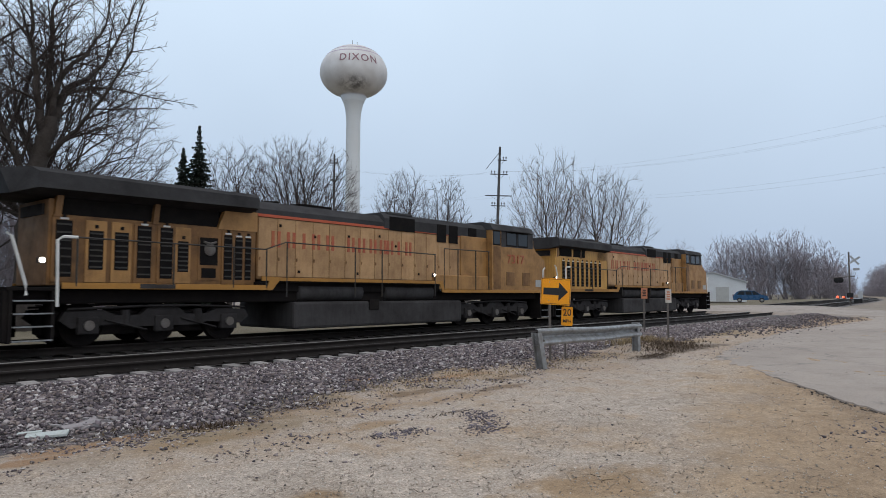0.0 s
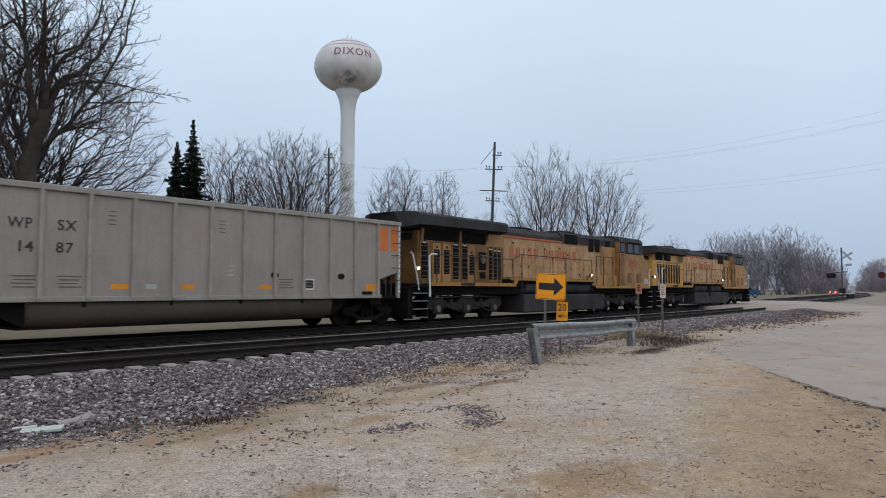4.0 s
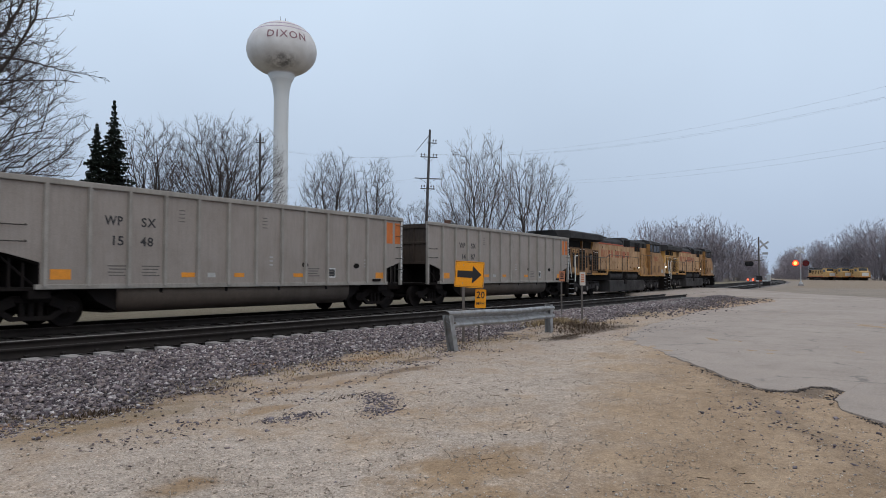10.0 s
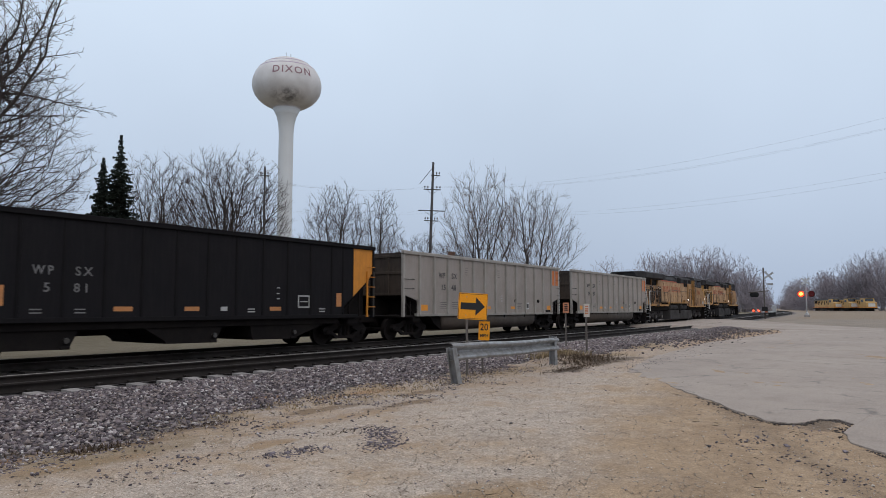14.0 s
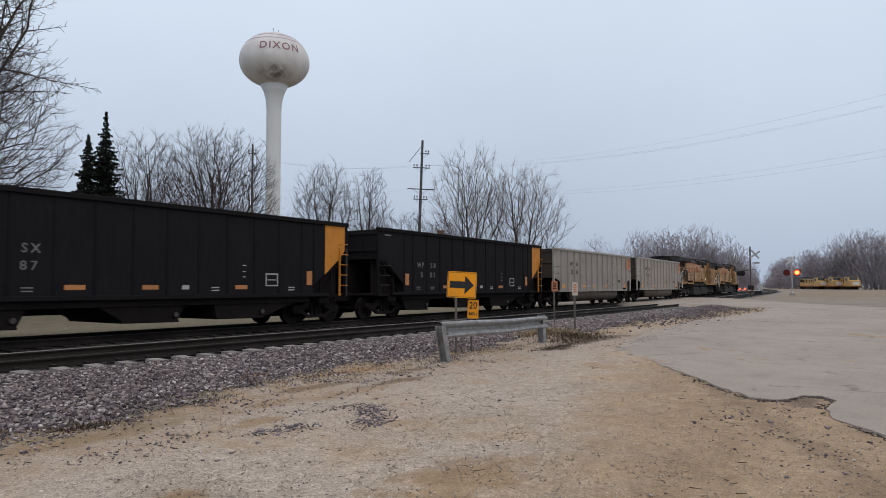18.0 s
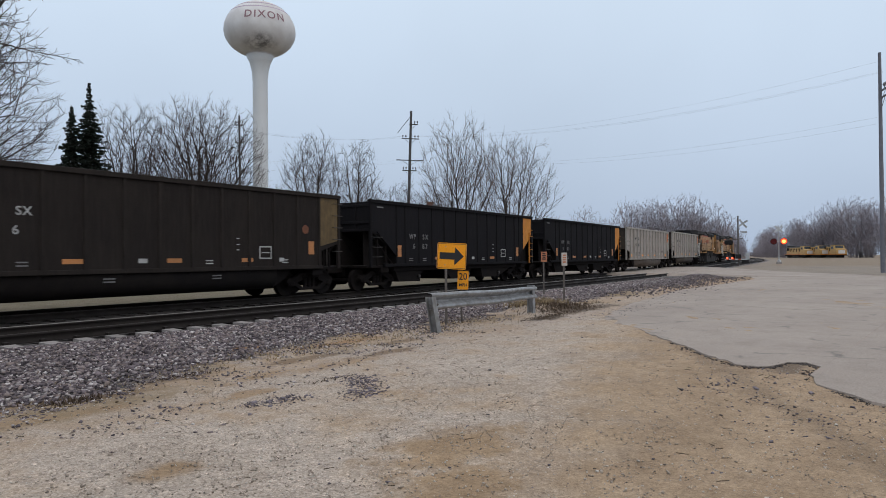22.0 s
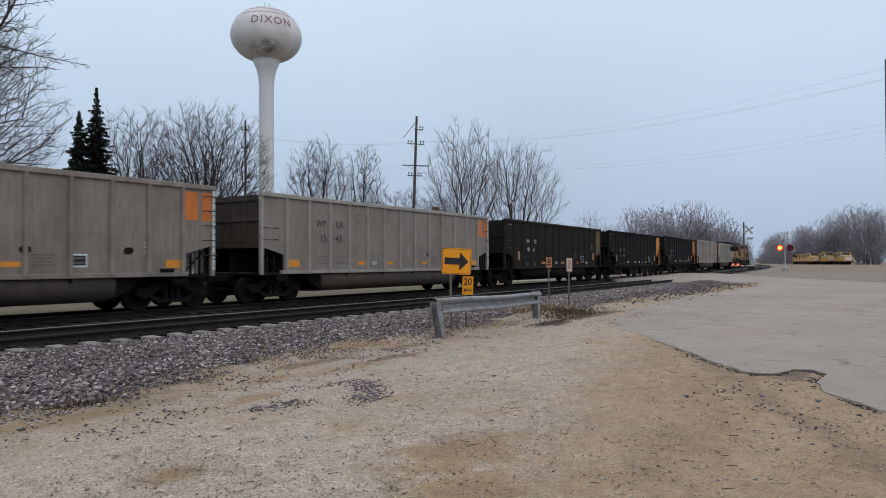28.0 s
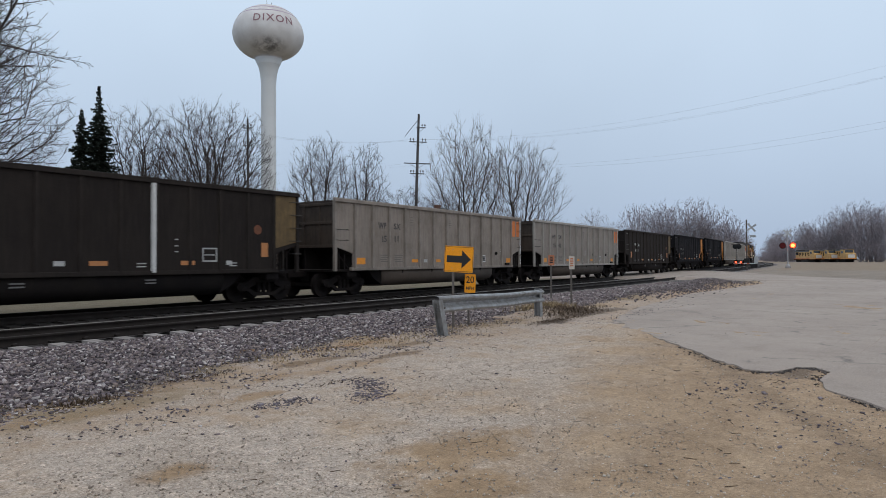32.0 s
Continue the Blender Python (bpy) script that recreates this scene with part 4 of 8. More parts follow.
def litter():
    """Dead leaves and matted weeds caught round the posts."""
    n = 460
    x = np.concatenate((rng.normal(17.4, 0.9, n), rng.normal(14.9, 0.5, 220), rng.normal(3.5, 0.3, 20)))
    y = np.concatenate((rng.normal(7.5, 0.28, n), rng.normal(7.0, 0.14, 220), rng.normal(6.95, 0.12, 20)))
    me = stones("litter", rng, np.stack((x, y), -1), ground_np(x, y) + 0.008, rng.uniform(0.012, 0.045, len(x)), 0.2)
    single("leaf_litter", me, M_WEED, "matted dead leaves and brown weeds on the gravel", "weeds", kind="stuff")
    n = 34
    x, y = rng.normal(2.85, 0.26, n), rng.normal(8.22, 0.16, n)
    me = stones("scrap", rng, np.stack((x, y), -1), ground_np(x, y) + 0.02, rng.uniform(0.03, 0.11, n), 0.3)
    single("pale_rubble", me, M_RUBBLEPALE, "pale broken concrete scraps at the ballast foot", "rubble", kind="stuff")

    for x, y, w, d, a, mat, name, label in ((2.38, 7.86, 0.38, 0.17, -28, M_SHEET, "plastic_sheet", "pale green flat sheet scrap on the ballast foot"), (2.30, 8.08, 0.22, 0.06, -25, M_SHEET, "plastic_sheet", "small pale flat sheet scrap among ballast"), (2.95, 8.26, 0.24, 0.14, 35, M_RUBBLEPALE, "concrete_slab", "grey broken concrete slab among ballast"), (2.72, 8.12, 0.2, 0.15, -10, M_RUBBLEPALE, "concrete_slab", "grey broken concrete slab among ballast")):
        bm = box(-w / 2, w / 2, -d / 2, d / 2, 0, 0.03, bevel=0.006)
        for v in bm.verts:
            v.co.y += 0.5 * v.co.x * v.co.x * (1 if w > 0.3 else -1)
        single(name, bm, mat, label, "rubble", group="scraps at the ballast foot", m=pose(x, y, ground_at(x, y) + 0.012, 4, -3, a))
    # stray ballast along the foot of the bank and out on the gravel
    n = 12500
    x = rng.uniform(-1, 15, n)
    y = foot_of(x) + 0.1 - np.abs(rng.normal(0, 0.75, n))
    keep = rng.random(n) < np.clip(1.1 * wave(x * 2.6, y * 3.4, 1.0) + 0.8 * wave(x * 6.0, y * 7.0, 4.0) + 0.15, 0.03, 1)
    x, y = x[keep], y[keep]
    me = stones("strays", rng, np.stack((x, y), -1), ground_np(x, y) + 0.005, rng.uniform(0.008, 0.032, len(x)), 0.5)
    single("stray_ballast", me, M_STONE, "stray ballast stones along the foot of the bank", "ballast", kind="stuff")


litter()
stalks()


# ---- tracks ----
def rail_track(name, centre, label, single_ties):
    tr = thing(name, label, "railway track", group="railway tracks", kind="structure")
    for sgn in (-1, 1):
        # only the near track's far rail head gets the painted highlight
        for pname, prof, mat in (("rail", ((-0.07, 0.02), (0.07, 0.02), (0.07, 0.035), (0.014, 0.05), (0.014, 0.14), (0.036, 0.15), (0.036, 0.178), (-0.036, 0.178), (-0.036, 0.15), (-0.014, 0.14), (-0.014, 0.05), (-0.07, 0.035)), M_STEEL),
                                 ("rail_head", ((-0.033, 0.1785), (0.033, 0.1785), (0.030, RAIL_TOP), (-0.030, RAIL_TOP)), M_HEADLIT if centre < 0 and sgn > 0 else M_RAILDULL)):
            v, f = [], []
            ss = np.arange(-40, 281, 2.0)
            for s in ss:
                for o, z in prof:
                    x, y, a = along(s, centre + sgn * 0.7535 + o)
                    v.append((x, y, z + rise(x)))
            k = len(prof)
            for i in range(len(ss) - 1):
                for j in range(k):
                    f.append((i * k + j, i * k + (j + 1) % k, (i + 1) * k + (j + 1) % k, (i + 1) * k + j))
            part(pname, fast_mesh(pname, v, f), mat, tr)
    tie_bm = prism(((-1.28, -0.12), (1.28, -0.12), (1.28, 0.06), (0.95, 0.075), (0.55, 0.02), (-0.55, 0.02), (-0.95, 0.075), (-1.28, 0.06)), -0.125, 0.125, axis='x')
    bmesh.ops.translate(tie_bm, verts=tie_bm.verts, vec=(0, 0, -0.045))
    for x in (-0.93, 0.93):
        bmesh.ops.bisect_plane(tie_bm, geom=tie_bm.verts[:] + tie_bm.edges[:] + tie_bm.faces[:], plane_co=(0, x, 0), plane_no=(0, 1, 0))
    # pale near ends on the near track only, dark everywhere else
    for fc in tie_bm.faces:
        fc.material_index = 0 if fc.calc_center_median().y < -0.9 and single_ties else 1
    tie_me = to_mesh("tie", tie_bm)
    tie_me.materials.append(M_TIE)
    tie_me.materials.append(M_TIEDARK)
    trng = random.Random(4)
    rest = bmesh.new()
    for i in range(int(-38 / 0.61), int(150 / 0.61)):
        s = i * 0.61
        x, y, a = along(s, centre + trng.uniform(-0.03, 0.03))
        m = pose(x, y, rise(x) + trng.uniform(-0.006, 0.006), 0, 0, math.degrees(a) + trng.uniform(-0.8, 0.8))
        if single_ties and -6 < s < 40:
            t = new("tie", tie_me)
            t.parent = tr
            t.matrix_basis = m
        else:
            k = len(rest.verts)
            rest.from_mesh(tie_me)
            rest.verts.ensure_lookup_table()
            bmesh.ops.transform(rest, matrix=m, verts=rest.verts[k:])
    far_me = to_mesh("far_ties", rest)
    far_me.materials.append(M_TIE)
    far_me.materials.append(M_TIEDARK)
    far = part("far_ties", far_me, None, tr)
    far["kind"] = "stuff"
    # rail clips on the near side of the ties
    if single_ties:
        clip_me = to_mesh("rail_clip", box(-0.05, 0.05, -0.05, 0.05, 0.0, 0.045, bevel=0.012))
        clip_me.materials.append(M_STEEL)
        for i in range(int(0 / 0.61), int(26 / 0.61)):
            x, y, a = along(i * 0.61, centre - 0.7535 - 0.11)
            c = new("rail_clip", clip_me)
            c.parent = tr
            c.matrix_basis = pose(x, y, 0.03 + rise(x), 0, 0, math.degrees(a))
    return tr


rail_track("railway_track", NEAR_TRACK, "empty near track with dark rails on pale concrete ties", True)
rail_track("railway_track", TRAIN_TRACK, "far track under the coal train, dark rusty rails", False)


# ---- the train ----
def wheelset_mesh(r, gauge=0.7535):
    bm = bmesh.new()
    tube([(0, -1.02, 0), (0, 1.02, 0)], 0.075, 8, bm)
    for s in (-1, 1):
        prof = [(0.10, -0.07), (0.10, -0.05), (r * 0.55, -0.03), (r * 0.84, -0.055), (r * 0.86, -0.065), (r, -0.065), (r, 0.055), (r + 0.028, 0.065), (r + 0.02, 0.09), (r * 0.86, 0.09), (r * 0.55, 0.03), (0.10, 0.05)]
        m = Matrix.Translation((0, s * gauge, 0)) @ Matrix.Rotation(radians(90 if s < 0 else -90), 4, 'X') @ Matrix.Rotation(radians(180), 4, 'X')
        lathe(prof, 20, bm, m)
        # bearing cap with three bolts
        lathe([(0.10, 0), (0.10, 0.10), (0.07, 0.12)], 10, bm, Matrix.Translation((0, s * 1.02, 0)) @ Matrix.Rotation(radians(90 if s < 0 else -90), 4, 'X'))
        for k in range(3):
            a = k * 2.0944
            box(math.cos(a) * 0.05 - 0.014, math.cos(a) * 0.05 + 0.014, s * 1.13 - 0.02, s * 1.13 + 0.02, math.sin(a) * 0.05 - 0.014, math.sin(a) * 0.05 + 0.014, bm)
    me = to_mesh("wheelset", bm)
    me.materials.append(M_TRUCK)
    return me


WHEEL_R, LOCO_R = 0.43, 0.50
WHEELSET = wheelset_mesh(WHEEL_R)
LOCO_WHEELSET = wheelset_mesh(LOCO_R)
SPINNING = []


def freight_truck(parent, x):
    bm = box(-0.22, 0.22, -0.95, 0.95, 0.36, 0.62, bevel=0.03)
    tr = part("truck", bm, M_TRUCK, parent)
    tr.location = (x, 0, 0)
    frame_poly = ((-1.12, 0.50), (-1.05, 0.62), (-0.75, 0.64), (-0.45, 0.78), (0.45, 0.78), (0.75, 0.64), (1.05, 0.62), (1.12, 0.50), (1.02, 0.36), (0.72, 0.36), (0.45, 0.20), (-0.45, 0.20), (-0.72, 0.36), (-1.02, 0.36))
    for s in (-1, 1):
        b2 = bmesh.new()
        prism(frame_poly[:4] + ((-0.36, 0.56), (-0.62, 0.46), (-0.72, 0.36), (-1.02, 0.36)), s * 0.96, s * 1.10, b2)
        prism(((0.45, 0.78), (0.75, 0.64), (1.05, 0.62), (1.12, 0.50), (1.02, 0.36), (0.72, 0.36), (0.62, 0.46), (0.36, 0.56)), s * 0.96, s * 1.10, b2)
        prism(((-0.46, 0.78), (0.46, 0.78), (0.36, 0.62), (-0.36, 0.62)), s * 0.96, s * 1.10, b2)
        prism(((-0.72, 0.37), (-0.45, 0.20), (0.45, 0.20), (0.72, 0.37), (0.60, 0.44), (0.38, 0.30), (-0.38, 0.30), (-0.60, 0.44)), s * 0.96, s * 1.10, b2)
        part("side_frame", b2, M_TRUCK, tr)
        b3 = bmesh.new()
        for k in (-0.2, 0.0, 0.2):
            tube([(k, s * 1.02, 0.28), (k, s * 1.02, 0.62)], 0.07, 8, b3)
        part("spring_nest", b3, M_TRUCK, tr)
    for k in (-0.89, 0.89):
        w = part("wheelset", WHEELSET, None, tr)
        w.location = (k, 0, WHEEL_R)
        SPINNING.append((w, k, WHEEL_R))
    return tr


HALF = 7.18
STYLE = {
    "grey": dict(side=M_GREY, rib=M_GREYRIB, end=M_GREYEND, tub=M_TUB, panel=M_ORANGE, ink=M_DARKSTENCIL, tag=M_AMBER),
    "grey_light": dict(side=M_GREYLIGHT, rib=M_GREYRIB, end=M_GREYEND, tub=M_TUB, panel=M_ORANGE, ink=M_DARKSTENCIL, tag=M_AMBER),
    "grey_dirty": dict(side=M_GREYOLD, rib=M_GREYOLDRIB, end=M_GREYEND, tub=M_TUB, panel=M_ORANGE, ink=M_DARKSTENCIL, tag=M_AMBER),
    "black": dict(side=M_BLACK, rib=M_BLACKRIB, end=M_BLACK, tub=M_UNDER, panel=M_YELPANEL, ink=M_DIMWHITE, tag=M_FADEDAMBER),
    "brown": dict(side=M_BROWN, rib=M_BROWNRIB, end=M_BROWN, tub=M_UNDER, panel=M_DIRTYYEL, ink=M_WHITE, tag=M_FADEDAMBER),
}


def coal_car(style, label):
    st = STYLE[style]
    car = thing("coal_car", label, "coal car", group="coal cars")
    hopper = style == "black"
    W, TOP = 1.55, 3.52
    if hopper:
        outline = ((-HALF, 3.44), (HALF, 3.44), (HALF, 2.62), (6.85, 2.30), (5.55, 1.30), (5.55, 0.98), (-5.45, 0.98), (-5.45, 1.30), (-6.75, 2.30), (-HALF, 2.30))
    else:
        outline = ((-HALF, 3.44), (HALF, 3.44), (HALF, 1.80), (6.9, 1.74), (6.25, 1.55), (6.25, 0.98), (-6.2, 0.98), (-6.2, 1.55), (-6.9, 1.74), (-HALF, 1.80))
    for s in (-1, 1):
        part("side_sheet", prism(outline, s * (W - 0.06), s * (W - 0.02)), st["side"], car)
        part("top_chord", box(-HALF - 0.03, HALF + 0.03, *sorted((s * (W - 0.1), s * (W + 0.05))), TOP - 0.14, TOP, bevel=0.02), st["rib"], car)
        part("side_sill", box(-6.3, 6.3, *sorted((s * (W - 0.12), s * (W + 0.02))), 0.93, 1.05, bevel=0.015), st["rib"], car)
    # upright ribs
    rib_d = 0.085 if style.startswith("grey") else 0.05 if not hopper else 0.035
    rib_w = 0.06 if not hopper else 0.045
    rib_me = to_mesh("rib", prism(((-rib_w, 0.0), (-rib_w * 0.65, -rib_d), (rib_w * 0.65, -rib_d), (rib_w, 0.0)), 1.0, 3.40, axis='z'))
    rib_me.materials.append(st["rib"])
    n = 13
    for s in (-1, 1):
        for i in range(n):
            x = -6.12 + 12.24 * i / (n - 1) if not hopper else max(-5.5, min(5.55, -5.89 + 0.99 * i))
            r = part("rib", rib_me, None, car)
            r.location = (x, s * (W - 0.022), 0)
            if s > 0:
                r.rotation_euler = (0, 0, math.pi)
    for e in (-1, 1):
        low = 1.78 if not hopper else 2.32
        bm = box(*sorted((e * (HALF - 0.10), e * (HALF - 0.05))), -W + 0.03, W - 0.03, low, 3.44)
        part("end_wall", bm, st["end"], car, "dark end wall")
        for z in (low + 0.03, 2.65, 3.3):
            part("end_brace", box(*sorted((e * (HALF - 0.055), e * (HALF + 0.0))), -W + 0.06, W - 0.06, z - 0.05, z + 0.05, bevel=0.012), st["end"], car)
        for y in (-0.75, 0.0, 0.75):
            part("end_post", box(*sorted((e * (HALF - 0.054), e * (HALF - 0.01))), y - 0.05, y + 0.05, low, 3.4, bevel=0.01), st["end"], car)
        # slope sheet leading down into the body
        part("slope_sheet", prism(((e * (HALF - 0.08), low), (e * (HALF - 0.08), low + 0.05), (e * 4.4, 0.95), (e * 4.4, 0.90)), -W + 0.09, W - 0.09), M_UNDER, car)
        for s in (-1, 1):
            part("corner_post", box(*sorted((e * (HALF - 0.11), e * (HALF + 0.01))), *sorted((s * (W - 0.10), s * (W + 0.012))), 0.92, 3.42, bevel=0.012), st["rib"], car)
        part("end_platform", box(*sorted((e * 5.6, e * (HALF + 0.05))), -1.42, 1.42, 0.90, 0.985, bevel=0.01), M_UNDER, car)
        part("bolster", box(e * 6.15 - 0.25, e * 6.15 + 0.25, -1.45, 1.45, 0.70, 0.90, bevel=0.03), M_UNDER, car)
        part("platform_brace", prism(((e * 5.9, 1.0), (e * 6.0, 1.0), (e * 6.95, 2.0), (e * 6.85, 2.0)), -0.06, 0.06), M_UNDER, car)
        # bulkhead and web are added plates that stop light through the open end
        web = 5.5 if hopper else 6.22
        part("bulkhead", box(*sorted((e * (web - 0.03), e * web)), -W + 0.07, W - 0.07, 0.93, 2.2 if hopper else 1.72), M_UNDER, car)
        part("end_web", prism(((e * web, 0.98), (e * 7.1, 0.98), (e * 7.1, low), (e * web, low - 0.06)), -0.03, 0.03), M_UNDER, car)
        for xx in (0.33, 0.66):
            part("end_stanchion", box(*sorted((e * (web + (7.1 - web) * xx - 0.03), e * (web + (7.1 - web) * xx + 0.03))), -1.40, -1.34, 0.98, low - 0.35 * (1 - xx)), M_TRUCK, car)
        part("end_strut", tube([(e * (web + 0.05), -1.37, 1.02), (e * 7.05, -1.37, low - 0.05)], 0.03, 5), M_TRUCK, car)
        part("coupler", box(*sorted((e * (HALF - 0.2), e * 8.0)), -0.11, 0.11, 0.70, 0.94, bevel=0.03), M_TRUCK, car)
        part("uncoupling_lever", tube([(e * (HALF + 0.12), -1.35, 1.0), (e * (HALF + 0.16), -0.5, 0.98), (e * (HALF + 0.5), 0, 1.0)], 0.012, 5), M_RAILD, car)
    # ladders and grab irons
    rung = []
    for i in range(5):
        rung.append((6.80, 7.22, 3.20 - 0.42 * i) if not hopper else (6.80, 7.14, 2.75 - 0.36 * i))
    for x0, x1, z in rung:
        part("ladder_rung", tube([(x0, -W + 0.01, z), (x0, -W - 0.07, z), (x1, -W - 0.07, z), (x1 - 0.05, -W + 0.05, z)], 0.015, 5), M_RAILD if not hopper else M_YELPANEL, car)
    if not hopper:
        part("end_stile", tube([(6.55, -W + 0.05, 1.75), (6.55, -W + 0.05, 0.98)], 0.02, 5), M_RAILD, car)
    else:
        part("ladder_stile", box(6.76, 6.81, -W - 0.04, -W + 0.02, 0.95, 2.6), M_YELPANEL, car)
        part("ladder_stile", box(7.10, 7.15, -W - 0.04, -W + 0.02, 0.95, 2.6), M_RAILD, car)
    for z in (2.42, 2.05) if not hopper else (2.1, 1.72, 1.35):
        part("grab_iron", tube([(-7.12, -W + 0.02, z), (-7.12, -W - 0.08, z - 0.03), (-6.55, -W - 0.08, z - 0.03), (-6.55, -W + 0.02, z)], 0.014, 5), M_RAILD, car)
    part("brake_wheel", lathe([(0.26, -0.015), (0.28, 0), (0.26, 0.015), (0.22, 0.0)], 16, None, Matrix.Translation((-HALF - 0.25, 0.55, 2.05)) @ Matrix.Rotation(radians(90), 4, 'Y')), M_TRUCK, car)
    part("brake_reservoir", tube([(-6.8, 0.3, 1.25), (-5.9, 0.3, 1.25)], 0.17, 10), M_UNDER, car)
    part("brake_cylinder", tube([(6.1, -0.4, 1.2), (6.8, -0.4, 1.2)], 0.13, 10), M_UNDER, car)
    # plate added on the far side to keep daylight out of the open ends
    for e in (-1, 1):
        part("far_end_plate", prism(((e * (5.5 if hopper else 6.22), 0.98), (e * 7.12, 0.98), (e * 7.12, 2.2 if hopper else 1.76), (e * (5.5 if hopper else 6.22), 1.3 if hopper else 1.6)), 1.22, 1.27), M_UNDER, car)
    # plate added under the slope sheet so its open end looks dark
    if hopper:
        for e in (-1, 1):
            part("slope_brace", prism(((e * 5.5, 0.98), (e * 7.05, 0.98), (e * 7.05, 2.28), (e * 6.8, 2.22), (e * 5.5, 1.3)), -1.12, -1.06), M_UNDER, car)
    # belly
    part("centre_sill", box(-7.1, 7.1, -0.2, 0.2, 0.55, 0.9, bevel=0.02), M_UNDER, car)
    if not hopper:
        n = 10
        half_arc = [(1.46, 0.93), (1.47, 0.78), (1.45, 0.62), (1.36, 0.47), (1.18, 0.36), (0.85, 0.30)]
        arc = [(-y, z) for y, z in half_arc] + half_arc[::-1]
        smooth(part("tub", prism(arc, -4.25, 4.25, axis='x'), st["tub"], car, "rounded dark tub under the floor"))
        for e in (-1, 1):
            part("tub_end", prism(((e * 4.24, 0.36), (e * 4.24, 0.93), (e * 5.05, 0.93), (e * 4.75, 0.62)), -1.3, 1.3), M_UNDER, car)
        for x in (-3.1, -1.0, 1.0, 3.1):
            part("tub_lug", box(x - 0.05, x + 0.05, -1.47, -1.40, 0.80, 0.95, bevel=0.01), M_UNDER, car)
    else:
        part("lower_sill", box(-5.5, 5.5, -1.40, 1.40, 0.74, 0.94, bevel=0.02), M_UNDER, car)
        for a, b, c, d in ((-5.35, -5.15, -3.62, -3.40), (-1.75, -1.12, 0.52, 0.74), (1.72, 1.80, 3.56, 4.9)):
            part("hopper_chute", prism(((a, 0.76), (d, 0.76), (c, 0.33), (c - 0.08, 0.29), (b + 0.06, 0.31), (b, 0.40)), -1.34, 1.34), M_UNDER, car)
            part("door_beam", box(c - 0.22, c + 0.02, -1.38, 1.38, 0.29, 0.37, bevel=0.02), M_UNDER, car)
            part("door_latch", tube([(c - 0.1, -1.36, 0.5), (c - 0.1, -1.43, 0.5)], 0.07, 8), M_TREAD, car)
    # painted panels and stencils on the near side
    y = -W + 0.018
    if style.startswith("grey"):
        part("orange_panel", box(6.20, 6.62, y - 0.004, y + 0.003, 2.50, 3.30), M_ORANGE, car, "orange end panel")
        part("orange_panel", box(6.76, 7.08, y - 0.004, y + 0.003, 2.50, 3.30), M_ORANGE, car, "orange end panel")
        for x, w, h, m in ((-5.75, 0.48, 0.24, M_AMBER), (-2.33, 0.42, 0.13, M_AMBER), (-0.6, 0.36, 0.12, M_AMBER), (1.75, 0.42, 0.12, M_AMBER), (5.85, 0.45, 0.22, M_AMBER), (-1.57, 0.26, 0.13, M_WHITE)):
            part("reflector", box(x - w / 2, x + w / 2, y - 0.004, y + 0.003, 1.28 - h / 2, 1.28 + h / 2), m, car)
        for x in (2.05, 4.55):
            part("access_port", lathe([(0.09, -0.01), (0.09, 0.012)], 14, None, Matrix.Translation((x, y - 0.008, 1.62)) @ Matrix.Rotation(radians(90), 4, 'X') @ Matrix.Diagonal((1.5, 1, 1, 1))), M_UNDER, car)
        part("stencil_plate", box(3.04, 3.48, y - 0.004, y + 0.003, 1.20, 1.53), M_STRIPE, car)
        part("stencil_box", box(3.08, 3.44, y - 0.008, y - 0.003, 1.245, 1.485), M_SIGNBLK, car)
        for z in (1.31, 1.42):
            part("stencil_line", box(3.13, 3.39, y - 0.011, y - 0.007, z - 0.02, z + 0.02), M_FAINT, car)
        for x in (0.62, 5.05):
            for k in range(3):
                part("stencil_line", box(x - 0.07, x + 0.07, y - 0.004, y + 0.003, 1.58 + 0.12 * k, 1.62 + 0.12 * k), M_WHITE, car)
        # bolted strip along the ladder corner, a step and a lever box below
        part("corner_strip", box(7.10, 7.185, y - 0.036, y - 0.028, 1.1, 3.38), M_STRIPE, car, "pale bolted corner strip")
        for k in range(12):
            part("bolt", box(7.125, 7.16, y - 0.05, y - 0.034, 1.2 + 0.18 * k, 1.235 + 0.18 * k), M_RAILD, car)
        part("lever_box", box(5.45, 5.85, y - 0.08, y + 0.02, 1.06, 1.15, bevel=0.02), M_UNDER, car)
        part("end_rail", tube([(6.25, -1.46, 1.62), (6.55, -1.46, 1.70), (7.12, -1.46, 1.86)], 0.03, 5), M_RAILD, car)
        for x in (6.35, 6.6, 6.85):
            part("end_bar", tube([(x, -1.46, 1.0), (x, -1.46, 1.64 + 0.28 * (x - 6.35))], 0.025, 5), M_RAILD, car)
        for x in (-4.35, -3.45, 2.45):
            for k, z in enumerate((1.50, 1.42, 1.34, 1.26)):
                part("stencil_line", box(x - 0.26 + 0.03 * (k % 2), x + 0.26 - 0.05 * (k % 3), y - 0.004, y + 0.003, z - 0.014, z + 0.014), M_FAINT, car)
        for x in (-2.55, 0.35):
            for k in range(4):
                part("stencil_line", box(x - 0.09, x + 0.09, y - 0.004, y + 0.003, 3.02 - 0.1 * k, 3.045 - 0.1 * k), M_FAINT, car)
    else:
        if hopper:
            part("end_panel", prism(((6.08, 3.40), (7.10, 3.40), (7.10, 2.58), (6.86, 2.28), (6.08, 1.68)), y - 0.004, y + 0.003), M_YELPANEL, car, "yellow end panel with a sloping foot")
